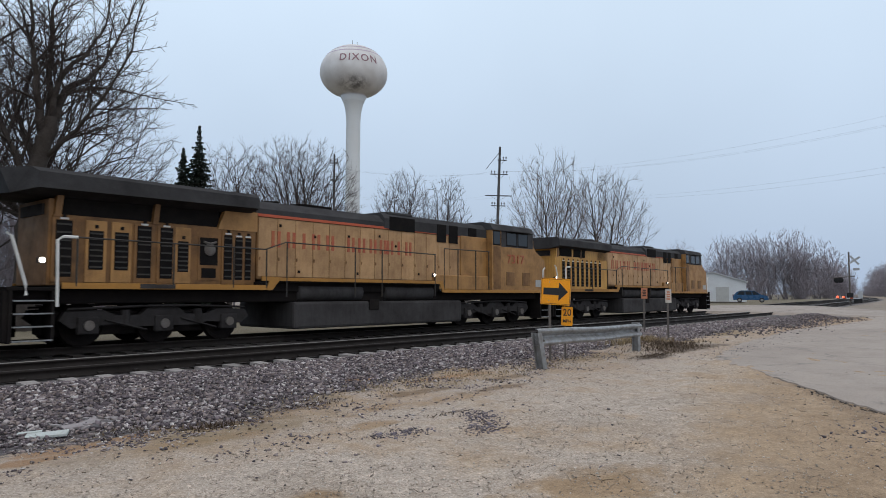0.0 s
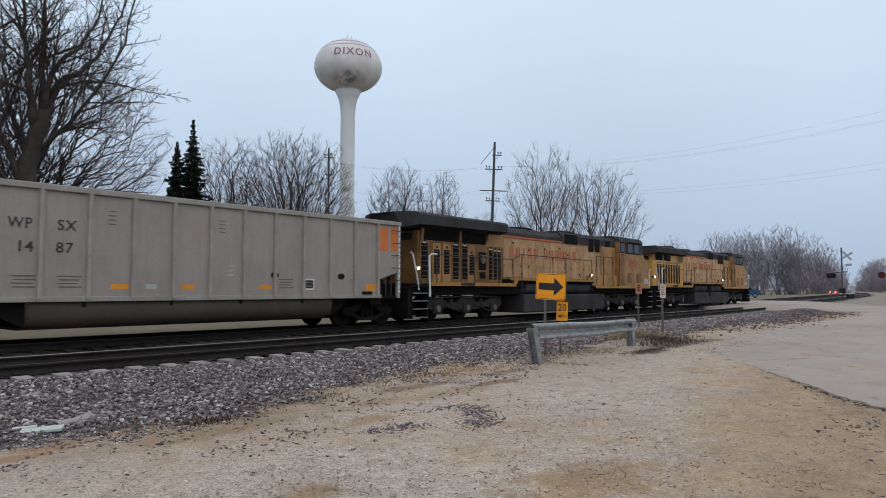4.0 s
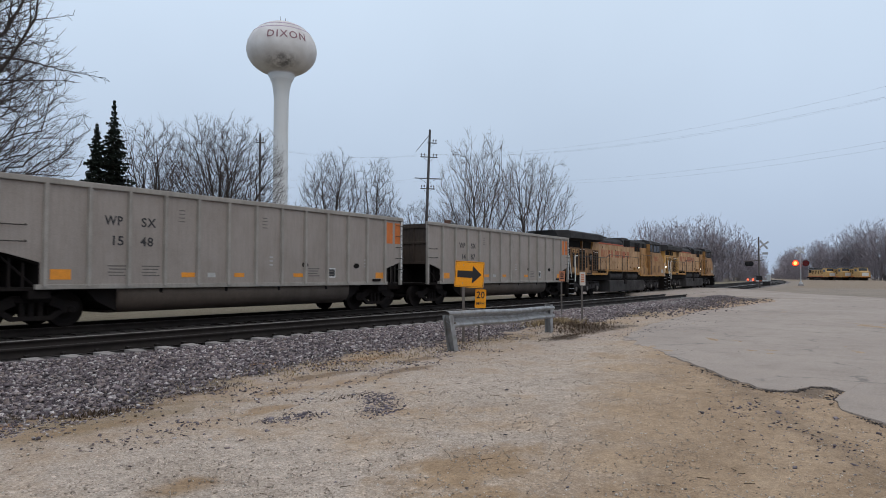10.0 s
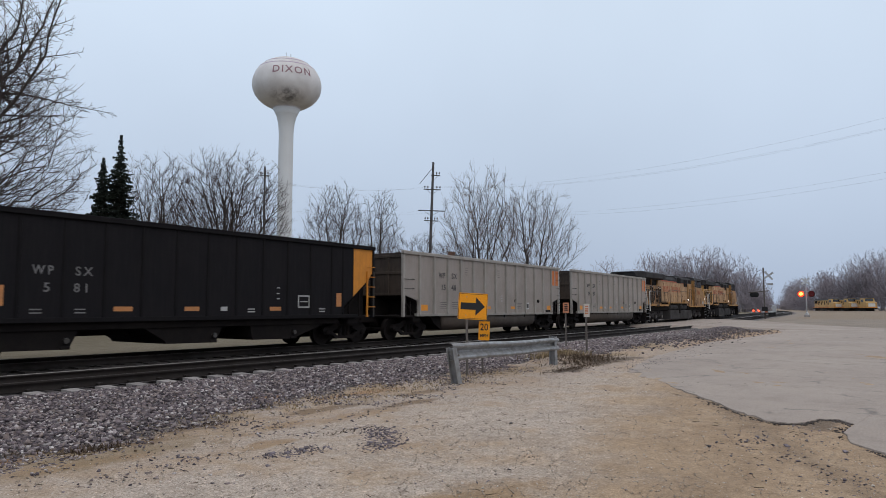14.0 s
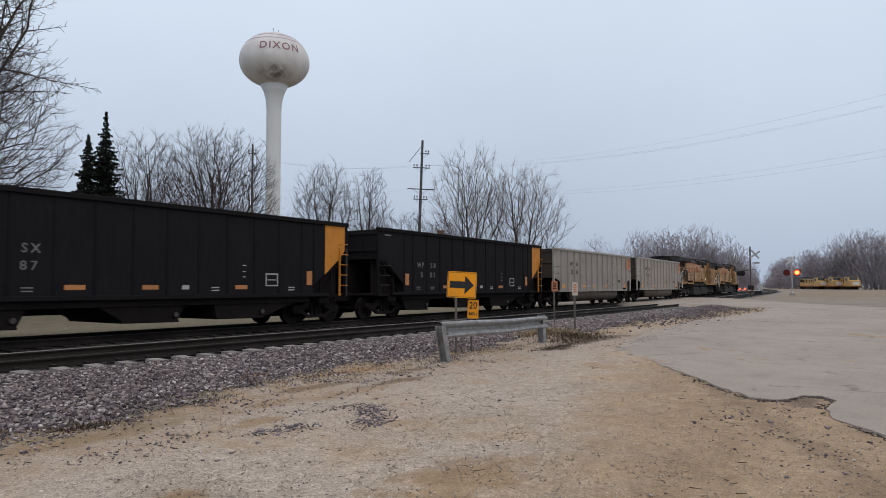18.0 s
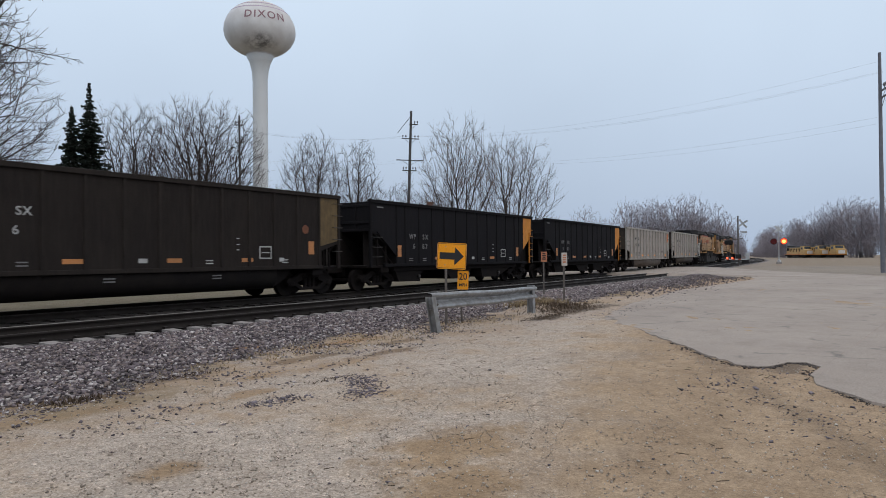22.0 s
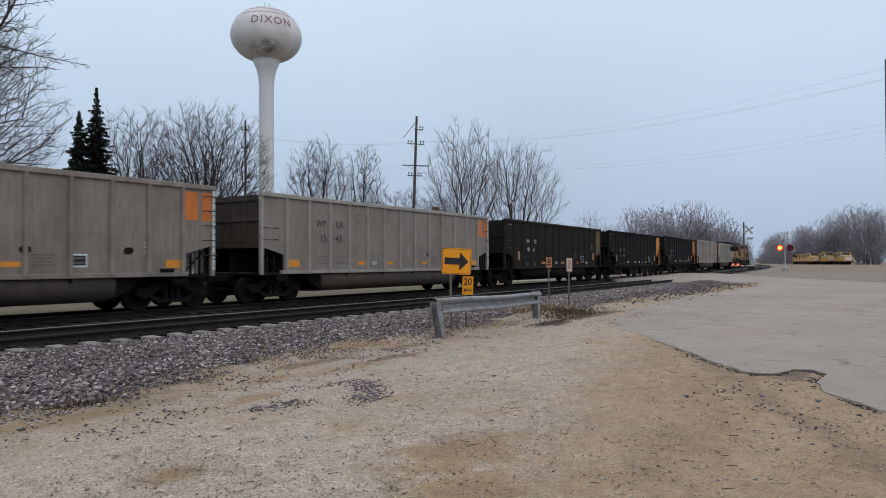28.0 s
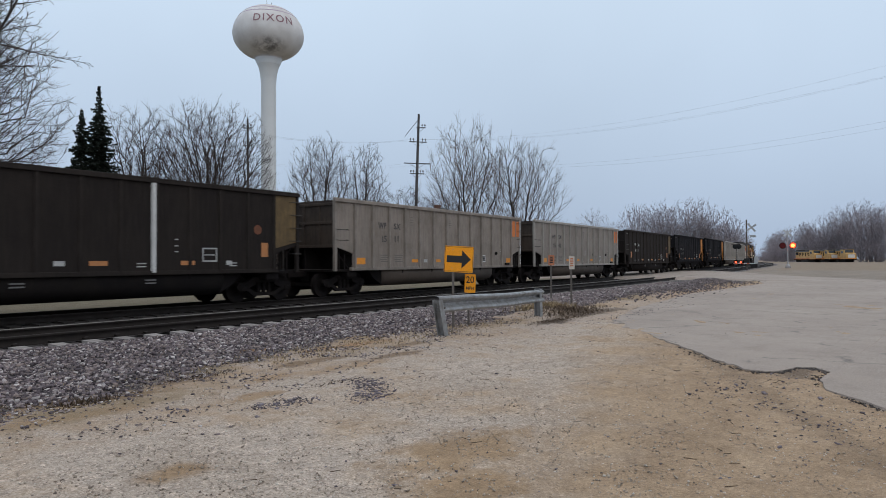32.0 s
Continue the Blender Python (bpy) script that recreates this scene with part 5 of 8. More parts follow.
            for x in (-5.3, 5.35):
                part("reflector", box(x - 0.12, x + 0.12, y - 0.004, y + 0.003, 1.32, 1.78), M_FADEDAMBER, car, "faded orange label")
        else:
            part("end_panel", prism(((6.20, 3.40), (7.06, 3.40), (7.06, 1.9), (6.20, 1.7)), y - 0.004, y + 0.003), M_DIRTYYEL, car, "grimy yellow end panel")
            part("rust_patch", lathe([(0.15, -0.004), (0.15, 0.003)], 14, None, Matrix.Translation((5.48, y, 2.26)) @ Matrix.Rotation(radians(90), 4, 'X')), M_RUSTPATCH, car, "round rust-red patch")
            for x in (-5.52, 5.75):
                part("reflector", box(x - 0.13, x + 0.13, y - 0.004, y + 0.003, 1.42, 1.86), M_FADEDAMBER, car, "faded orange label")
        marks = ((-2.42, 0.5, M_FADEDAMBER), (-0.44, 0.46, M_FADEDAMBER), (2.53, 0.44, M_FADEDAMBER), (0.62, 0.22, M_WHITE)) if hopper else ((-2.35, 0.5, M_FADEDAMBER), (0.45, 0.46, M_FADEDAMBER), (3.0, 0.44, M_FADEDAMBER), (-0.5, 0.26, M_WHITE), (4.4, 0.2, M_WHITE))
        for x, w, m in marks:
            part("reflector", box(x - w / 2, x + w / 2, y - 0.004, y + 0.003, 1.19, 1.31), m, car)
        for x in (-4.5, -3.5, 1.6, 4.55):
            for z in (1.24, 1.16):
                part("stencil_line", box(x - 0.13, x + 0.13, y - 0.004, y + 0.003, z - 0.016, z + 0.016), M_WHITE if x > 0 else M_DIMWHITE, car)
        part("stencil_line", box(-6.75, -6.35, y - 0.004, y + 0.003, 3.22, 3.27), M_DIMWHITE, car)
        for z in (1.90, 1.72, 1.56):
            part("stencil_line", box(2.58, 2.69, y - 0.004, y + 0.003, z - 0.014, z + 0.014), M_WHITE, car)
        fx = 3.72
        for a, b, c, d in ((-0.25, 0.25, 0.36, 0.40), (-0.25, 0.25, 0.0, 0.04), (-0.25, -0.21, 0.04, 0.36), (0.21, 0.25, 0.04, 0.36), (-0.17, 0.17, 0.18, 0.21)):
            part("stencil_frame", box(fx + a, fx + b, y - 0.004, y + 0.003, 1.28 + c, 1.28 + d), M_WHITE, car)
        if not hopper:
            for x in (-1.4, 1.9):
                for z in (0.80, 0.72):
                    part("stencil_line", box(x - 0.16, x + 0.16, -1.482, -1.470, z - 0.018, z + 0.018), M_DIMWHITE, car)
    freight_truck(car, -6.15)
    freight_truck(car, 6.15)
    return car


def car_marks(car, number, style, cx=-4.02):
    st = STYLE[style]
    y = -1.55 + 0.016
    if style == "black":
        cx, size, z0, z1 = -3.92, 0.30, 2.14, 1.74
    else:
        size, z0, z1 = 0.33, 2.62, 2.12
        if style == "brown":
            size, z0, z1, cx = 0.29, 2.41, 1.97, cx + 0.08
    face = lambda x, z: Matrix.Translation((x, y, z)) @ Matrix.Rotation(radians(90), 4, 'X')
    gap = 1.45 if style == "black" else 1.12
    lettering("WP", size, st["ink"], car, face(cx - 0.46, z0), wide=0.88, space=gap)
    lettering("SX", size, st["ink"], car, face(cx + 0.48, z0), wide=1.0, space=gap)
    a, b = (number[:1], number[1:]) if style == "black" else (number[:2], number[2:])
    lettering(a, size, st["ink"], car, face(cx - 0.36, z1), wide=1.1)
    lettering(b, size, st["ink"], car, face(cx + 0.44 if len(b) > 1 else cx + 0.3, z1), wide=1.05, space=gap)


# ---- locomotives ----
def loco_truck(parent, x):
    # centre block oversized as dark backing for the gaps between the wheels
    tr = part("truck", box(-2.4, 2.4, -0.62, 0.62, 0.24, 0.82, bevel=0.05), M_LTRUCK, parent)
    tr.location = (x, 0, 0)
    for s in (-1, 1):
        b2 = prism(((-2.45, 0.62), (-2.35, 0.82), (-1.5, 0.86), (-1.2, 0.72), (-0.6, 0.72), (-0.4, 0.90), (0.4, 0.90), (0.6, 0.72), (1.2, 0.72), (1.5, 0.86), (2.35, 0.82), (2.45, 0.62), (2.2, 0.44), (1.2, 0.52), (0.9, 0.44), (-0.9, 0.44), (-1.2, 0.52), (-2.2, 0.44)), s * 1.02, s * 1.18)
        part("side_frame", b2, M_LTRUCK, tr)
        for k in (-1.83, 0.0, 1.83):
            part("journal_box", box(k - 0.24, k + 0.24, *sorted((s * 1.08, s * 1.24)), 0.30, 0.70, bevel=0.03), M_LTRUCK, tr)
            part("axle_cap", tube([(k, s * 1.23, 0.5), (k, s * 1.28, 0.5)], 0.12, 12), M_POST, tr)
        for k in (-0.95, 0.95):
            part("spring", tube([(k, s * 1.12, 0.48), (k, s * 1.12, 0.85)], 0.11, 10), M_LTRUCK, tr)
            part("brake_rod", tube([(k - 0.5, s * 1.2, 0.62), (k + 0.5, s * 1.2, 0.36)], 0.025, 5), M_LTRUCK, tr)
        part("brake_pipe", tube([(-2.3, s * 1.2, 0.88), (-0.5, s * 1.24, 0.94), (0.8, s * 1.24, 0.94), (2.3, s * 1.2, 0.88)], 0.03, 5), M_LTRUCK, tr)
    for k in (-1.83, 0.0, 1.83):
        w = part("wheelset", LOCO_WHEELSET, None, tr)
        w.location = (k, 0, LOCO_R)
        SPINNING.append((w, k, LOCO_R))


def locomotive(label, tall_radiator):
    lo = thing("locomotive", label, "locomotive", group="locomotives")
    H, W = 0.98, 1.50
    # frame, walkways, steps
    part("underframe", box(-10.4, 10.6, -1.2, 1.2, 1.0, 1.34, bevel=0.04), M_UNDER, lo)
    # box added behind the sill to shut out the bright gap there
    part("equipment_rack", box(-4.2, 3.6, -1.30, 1.30, 1.30, 1.575, bevel=0.02), M_UNDER, lo)
    part("walkway", box(-9.55, -4.0, -W, W, 1.34, 1.42, bevel=0.01), M_UNDER, lo)
    part("walkway", box(-3.95, 3.45, -W, W, 1.56, 1.64, bevel=0.01), M_UNDER, lo)
    part("walkway", box(3.5, 10.4, -W, W, 1.30, 1.38, bevel=0.01), M_UNDER, lo)
    for s in (-1, 1):
        yy = sorted((s * W, s * (W + 0.03)))
        part("sill_stripe", box(-9.5, -4.15, *yy, 1.34, 1.48, bevel=0.008), M_SILLY, lo, "yellow sill stripe")
        part("sill_stripe", prism(((-4.15, 1.34), (-3.95, 1.34), (-3.72, 1.60), (-3.72, 1.72), (-4.3, 1.72), (-4.3, 1.60), (-4.05, 1.60)), *yy), M_SILLY, lo)
        part("sill_stripe", box(-3.72, 3.35, *yy, 1.60, 1.70, bevel=0.008), M_SILLY, lo)
        part("sill_stripe", prism(((3.35, 1.60), (3.35, 1.70), (3.48, 1.70), (3.62, 1.40), (3.62, 1.29), (3.5, 1.29)), *yy), M_SILLY, lo)
        part("sill_stripe", box(3.6, 10.45, *yy, 1.28, 1.40, bevel=0.008), M_SILLY, lo)
    part("sill_plate", box(-7.75, -6.85, -W - 0.036, -W - 0.028, 1.36, 1.47), M_TANK, lo)
    # rear radiator section
    part("radiator_hood", box(-9.55, -4.15, -H, H, 1.42, 3.05, bevel=0.03), M_ARMDARK if tall_radiator else M_LEAD, lo, "grimy yellow radiator hood")
    part("radiator_core", box(-9.3, -5.3, -0.90, 0.90, 3.0, 3.62), M_GRILLE, lo, "dark radiator openings under the roof wing")
    for s in (-1, 1):
        for x in (-9.45, -7.15):
            part("wing_post", prism(((x - 0.07, 3.0), (x + 0.07, 3.0), (x + 0.13, 3.55), (x - 0.01, 3.55)), *sorted((s * 0.86, s * 1.02))), M_ARMDARK, lo)
        part("radiator_cheek", prism(((-5.38, 3.0), (-4.12, 3.0), (-4.12, 3.56), (-5.15, 3.56)), *sorted((s * 0.84, s * (H + 0.02)))), M_ARM, lo)
        # hood doors with louvres
        rows = ((-9.30, 0.36, 1.62, 2.92), (-8.58, 0.34, 1.80, 2.72), (-7.98, 0.34, 1.80, 2.72), (-7.42, 0.36, 1.62, 2.92), (-6.84, 0.34, 1.62, 2.92), (-6.38, 0.30, 1.80, 2.60), (-5.06, 0.26, 1.62, 2.85), (-4.72, 0.24, 1.62, 2.80), (-4.42, 0.20, 1.62, 2.80)) if tall_radiator else tuple((-8.9 + 0.48 * q, 0.26, 1.60, 2.80) for q in range(9))
        for x0, w, h0, h1 in rows:
            plain = h1 < 2.75
            d = part("hood_door", box(x0 - w * 0.72, x0 + w * 0.72, *sorted((s * H, s * (H + 0.025))), 1.50, 2.96, bevel=0.008), (M_ARM if plain else M_ARMDARK) if tall_radiator else M_LEAD, lo)
            part("louvre", box(x0 - w / 2, x0 + w / 2, *sorted((s * (H + 0.02), s * (H + 0.034))), h0, h1, bevel=0.006), M_GRILLE, d)
            for q in range(7):
                zz = h0 + (h1 - h0) * (q + 0.5) / 7
                part("louvre_slat", box(x0 - w * 0.44, x0 + w * 0.44, *sorted((s * (H + 0.03), s * (H + 0.044))), zz - 0.02, zz + 0.02), M_RAILD, d)
            if not plain:
                part("notice", box(x0 - 0.09, x0 + 0.09, *sorted((s * (H + 0.024), s * (H + 0.03))), h1 + 0.015, h1 + 0.06), M_STRIPE, d)
            part("latch", box(x0 - 0.04, x0 + 0.04, *sorted((s * (H + 0.02), s * (H + 0.05))), h1 + 0.06, h1 + 0.14, bevel=0.008), M_UNDER, d)
        if not tall_radiator:
            part("radiator_side", prism(((-9.6, 3.0), (-4.2, 3.0), (-4.2, 3.46), (-9.6, 3.46)), *sorted((s * 0.88, s * 1.0))), M_LEAD, lo)
            for x0 in (-8.7, -7.3):
                part("radiator_window", box(x0 - 0.6, x0 + 0.6, *sorted((s * 0.99, s * 1.02)), 3.04, 3.42, bevel=0.01), M_GRILLE, lo)
            continue
        eq = part("equipment_recess", box(-5.95, -5.32, *sorted((s * (H + 0.002), s * (H + 0.02))), 1.6, 2.8), M_ARMDARK, lo)
        part("recess_back", box(-5.9, -5.37, *sorted((s * (H + 0.018), s * (H + 0.024))), 2.0, 2.74), M_GRILLE, eq)
        part("hand_brake_wheel", lathe([(0.15, 0), (0.17, 0.03), (0.12, 0.05)], 14, None, Matrix.Translation((-5.62, s * (H + 0.024), 2.42)) @ Matrix.Rotation(radians(90 if s < 0 else -90), 4, 'X')), M_POST, eq)
        part("brake_chain", tube([(-5.8, s * (H + 0.05), 2.62), (-5.62, s * (H + 0.06), 2.58), (-5.44, s * (H + 0.05), 2.63)], 0.03, 6), M_POST, eq)
        part("recess_vent", box(-5.85, -5.42, *sorted((s * (H + 0.018), s * (H + 0.03))), 1.66, 1.92), M_GRILLE, eq)
    roof_y = ((-1.42, 3.62), (-1.42, 3.92), (-1.28, 4.02), (1.28, 4.02), (1.42, 3.92), (1.42, 3.62), (0.9, 3.50), (-0.9, 3.50))
    if tall_radiator:
        bm = bmesh.new()
        ends = [[bm.verts.new((x + (0.62 * (abs(y) / 1.42) ** 2.2 if x < -9 else 0.0), y, z - (0.06 if x < -9 and z < 3.7 else 0.0))) for y, z in ((-1.42, 3.62), (-1.42, 3.92), (-1.28, 4.02), (-0.6, 4.02), (0.6, 4.02), (1.28, 4.02), (1.42, 3.92), (1.42, 3.62), (0.9, 3.50), (0.4, 3.50), (-0.4, 3.50), (-0.9, 3.50))] for x in (-10.62, -4.35)]
        bm.faces.new(ends[0])
        bm.faces.new(ends[1][::-1])
        for k in range(12):
            bm.faces.new((ends[0][k], ends[1][k], ends[1][(k + 1) % 12], ends[0][(k + 1) % 12]))
        part("radiator_wing", bm, M_ROOF, lo, "sooty overhanging radiator roof")
    else:
        part("radiator_wing", prism([(y * 0.96, z - 0.12) for y, z in roof_y], -9.9, -4.35, axis='x'), M_ROOF, lo, "sooty overhanging radiator roof")
    part("rear_wall", box(-9.62, -9.5, -0.95, 0.95, 1.42, 3.4, bevel=0.02), M_ARMDARK if tall_radiator else M_LEAD, lo)
    part("rear_number_board", box(-9.66, -9.60, -0.7, 0.7, 3.05, 3.3), M_TANK, lo)
    # engine hood
    part("engine_hood", box(-4.1, 5.2, -0.95, 0.95, 1.64, 3.52, bevel=0.03), M_ARMDARK, lo, "weathered yellow engine hood")
    part("hood_roof", prism(((-0.98, 3.50), (-0.98, 3.70), (-0.72, 3.95), (0.72, 3.95), (0.98, 3.70), (0.98, 3.50)), -4.15, 1.0, axis='x'), M_ROOF, lo)
    part("hood_roof", prism(((-1.0, 3.50), (-1.0, 3.85), (-0.8, 4.05), (0.8, 4.05), (1.0, 3.85), (1.0, 3.50)), 1.0, 6.9, axis='x'), M_ROOF, lo)
    for s in (-1, 1):
        part("red_line", box(-4.1, 6.9, *sorted((s * 0.985, s * 0.992)), 3.47, 3.55), M_REDLINE, lo)
        for i in range(14):
            x = -4.06 + 0.662 * i
            part("engine_door", box(x + 0.012, x + 0.650, *sorted((s * 0.945, s * 0.966)), 1.74, 3.45, bevel=0.006), M_DOOR, lo)
            part("door_hinge", box(x + 0.03, x + 0.07, *sorted((s * 0.96, s * 0.985)), 2.2, 2.3), M_ARMDARK, lo)
        for i, (x, z) in enumerate(((-3.3, 3.25), (-2.0, 3.0), (-0.6, 3.1), (0.8, 3.2), (-2.6, 1.9), (-0.2, 1.9), (1.6, 2.9), (2.8, 1.95))):
            part("latch", box(x - 0.035, x + 0.035, *sorted((s * 0.96, s * 0.99)), z - 0.04, z + 0.04), M_UNDER, lo)
        part("intake_grille", box(1.25, 2.55, *sorted((s * 0.99, s * 1.012)), 3.45, 3.93, bevel=0.01), M_GRILLE, lo)
        for x in (4.05, 4.75, 5.95):
            part("vent", box(x - 0.27, x + 0.27, *sorted((s * 0.99, s * 1.012)), 3.18 if x < 5.5 else 3.1, 3.86, bevel=0.01), M_GRILLE, lo)
    # letters too worn to spell: a row of red blocks on the hood
    xs = [-3.45, -2.9, -2.42, -1.95, -1.38, -0.5, -0.02, 0.5, 0.98, 1.32, 1.75, 2.25]
    for k, x in enumerate(xs):
        for w in (-0.105, 0.105) if k not in (2, 10) else (0.0,):
            part("letter_block", box(x + w - 0.055, x + w + 0.055, -0.978, -0.964, 2.60, 3.08, bevel=0.004), M_RED, lo, "faded red letter shape")
    part("exhaust_stack", box(-2.2, -0.9, -0.45, 0.45, 3.93, 4.08, bevel=0.03), M_GRILLE, lo)
    part("air_horn", tube([(-3.2, 0.1, 4.05), (-2.6, 0.1, 4.1)], 0.05, 8), M_GRILLE, lo)
    part("fan_hatch", lathe([(0.62, 0), (0.62, 0.10), (0.5, 0.16)], 16, None, Matrix.Translation((-4.9, 0, 3.98))), M_ROOF, lo)
    part("dynamic_brake_box", box(1.3, 2.6, -0.85, 0.85, 4.03, 4.12, bevel=0.02), M_ROOF, lo)
    # control cabinets and cab
    part("control_cabinet", box(5.2, 6.9, -1.02, 1.02, 1.40, 3.52, bevel=0.03), M_ARM, lo)
    part("low_cabinet", box(3.55, 6.9, -1.12, 1.12, 1.40, 1.95, bevel=0.03), M_ARM, lo)
    part("cab", prism(((6.9, 1.38), (6.9, 3.88), (7.1, 3.92), (9.7, 3.92), (9.95, 3.88), (10.0, 3.30), (10.2, 3.1), (10.9, 2.75), (11.0, 1.38)), -1.28, 1.28), M_ARM, lo, "yellow cab with a short sloping nose")
    part("cab_roof", prism(((-1.34, 3.86), (-1.2, 4.10), (-0.8, 4.2), (0.8, 4.2), (1.2, 4.10), (1.34, 3.86)), 6.88, 10.0, axis='x'), M_ROOF, lo)
    for s in (-1, 1):
        ys = sorted((s * 1.275, s * 1.295))
        for x0, x1 in ((7.0, 7.45), (7.95, 8.65), (8.8, 9.5)):
            w = part("cab_window", box(x0, x1, *ys, 3.28, 3.80, bevel=0.01), M_GLASS, lo)
            part("window_frame", box(x0 - 0.05, x1 + 0.05, *sorted((s * 1.272, s * 1.285)), 3.23, 3.85), M_UNDER, w)
        part("cab_upper_panel", box(7.55, 9.96, *sorted((s * 1.268, s * 1.284)), 3.2, 3.9), M_ROOF, lo, "grey painted upper cab side")
        part("cab_door", box(7.0, 7.5, *ys, 1.45, 3.2, bevel=0.01), M_ARMDARK, lo)
        for x in (8.2, 9.4):
            part("nose_hatch", box(x - 0.3, x + 0.3, *ys, 1.6, 2.15, bevel=0.01), M_ARMDARK, lo)
        part("cab_label", box(10.15, 10.75, *ys, 1.55, 1.85), M_WHITE, lo)
        part("sun_visor", box(8.0, 9.4, *sorted((s * 1.28, s * 1.5)), 3.84, 3.88), M_ROOF, lo)
    for y0, y1 in ((-1.05, -0.15), (0.15, 1.05)):
        part("windscreen", box(9.93, 10.02, y0, y1, 3.36, 3.85, bevel=0.01), M_GLASS, lo)
    part("number_box", box(9.95, 10.05, -0.35, 0.35, 3.95, 4.14), M_TANK, lo)
    # tanks and trucks
    part("fuel_tank", box(-3.1, 4.75, -1.42, 1.42, 0.20, 1.0, bevel=0.08), M_TANK, lo, "long dark grey fuel tank")
    for x0, x1 in ((-2.85, -0.3), (0.75, 3.2)):
        smooth(part("air_tank", tube([(x0, -1.12, 1.28), (x0 + 0.06, -1.12, 1.28), (x1, -1.12, 1.28)], 0.26, 14), M_TANK, lo))
    part("tank_filler", box(-0.1, 0.35, -1.46, -1.38, 0.72, 1.05, bevel=0.02), M_UNDER, lo)
    loco_truck(lo, -6.95)
    loco_truck(lo, 7.25)
    # steps, end platforms, handrails
    for e in (-1, 1):
        x0, x1 = (-10.45, -9.6) if e < 0 else (10.35, 11.0)
        part("end_platform", box(x0 - 0.1, x1 + 0.1, -1.45, 1.45, 1.30, 1.38, bevel=0.01), M_UNDER, lo)
        part("pilot", box(*((-10.6, -10.4) if e < 0 else (10.95, 11.1)), -1.4, 1.4, 0.2, 1.3, bevel=0.03), M_UNDER, lo)
        part("coupler", box(*((-11.05, -10.4) if e < 0 else (11.0, 11.06)), -0.12, 0.12, 0.70, 0.96, bevel=0.03), M_TRUCK, lo)
        for s in (-1, 1):
            part("step_panel", box(*((-10.5, -10.44) if e < 0 else (11.0, 11.06)), *sorted((s * 0.9, s * 1.45)), 0.18, 1.34), M_UNDER, lo)
            part("step_panel", box(*((-9.66, -9.60) if e < 0 else (10.28, 10.34)), *sorted((s * 0.9, s * 1.45)), 0.18, 1.34), M_UNDER, lo)
            for z in (0.22, 0.52, 0.80, 1.08):
                tread = part("step", box(x0 + 0.02, x1 - 0.02, *sorted((s * 0.95, s * 1.45)), z - 0.018, z + 0.014), M_UNDER, lo)
                part("step_edge", box(x0 + 0.03, x1 - 0.03, *sorted((s * 1.43, s * 1.47)), z - 0.012, z + 0.018), M_GALV, tread, "worn pale step edge")
    ys = -W - 0.02
    part("white_handrail", tube([(-9.58, ys, 0.95), (-9.62, ys, 2.42), (-9.50, ys, 2.50), (-9.2, ys, 2.50)], 0.035, 6), M_RAILW, lo, "white step handrail")
    part("white_handrail", tube([(-10.62, ys, 2.52), (-10.52, ys, 2.45), (-10.22, ys, 1.42), (-10.2, ys, 1.20)], 0.035, 6), M_RAILW, lo, "white step handrail")
    part("white_handrail", tube([(10.35, ys, 1.3), (10.4, ys, 2.3), (10.55, ys, 2.4)], 0.03, 6), M_RAILW, lo, "white step handrail")
    for s in (-1, 1):
        yy = s * (W + 0.02)
        part("handrail", tube([(-9.2, yy, 2.50), (-4.2, yy, 2.48), (-3.5, yy, 2.72), (3.1, yy, 2.66)], 0.02, 5), M_RAILD, lo)
        part("handrail", tube([(3.6, yy, 1.4), (3.6, yy, 2.90), (6.4, yy, 2.92)], 0.02, 5), M_RAILD, lo)
        for x, z0, z1 in ((-9.2, 1.4, 2.5), (-6.9, 1.4, 2.5), (-5.2, 1.4, 2.49), (-4.15, 1.4, 2.49), (-3.45, 1.15, 2.72), (-0.8, 1.15, 2.70), (0.4, 1.15, 2.69), (3.08, 1.15, 2.66), (4.4, 1.38, 2.91), (5.5, 1.38, 2.91), (6.35, 1.38, 2.92)):
            part("stanchion", tube([(x, yy, z0), (x, yy, z1)], 0.022, 5), M_RAILD, lo)
    lamp = part("step_lamp", tube([(-9.7, -1.05, 1.98), (-9.85, -1.05, 1.98)], 0.07, 10), M_TANK, lo)
    part("lamp_glass", lathe([(0.065, 0), (0.05, 0.03)], 12, None, Matrix.Translation((-9.78, -1.13, 1.98)) @ Matrix.Rotation(radians(90), 4, 'X')), M_LAMPON, lamp)
    lamp = part("walkway_lamp", box(3.0, 3.14, -1.5, -1.42, 1.84, 1.98, bevel=0.01), M_TANK, lo)
    part("lamp_glass", lathe([(0.05, 0), (0.04, 0.03)], 12, None, Matrix.Translation((3.07, -1.51, 1.92)) @ Matrix.Rotation(radians(90), 4, 'X')), M_LAMPON, lamp)
    return lo


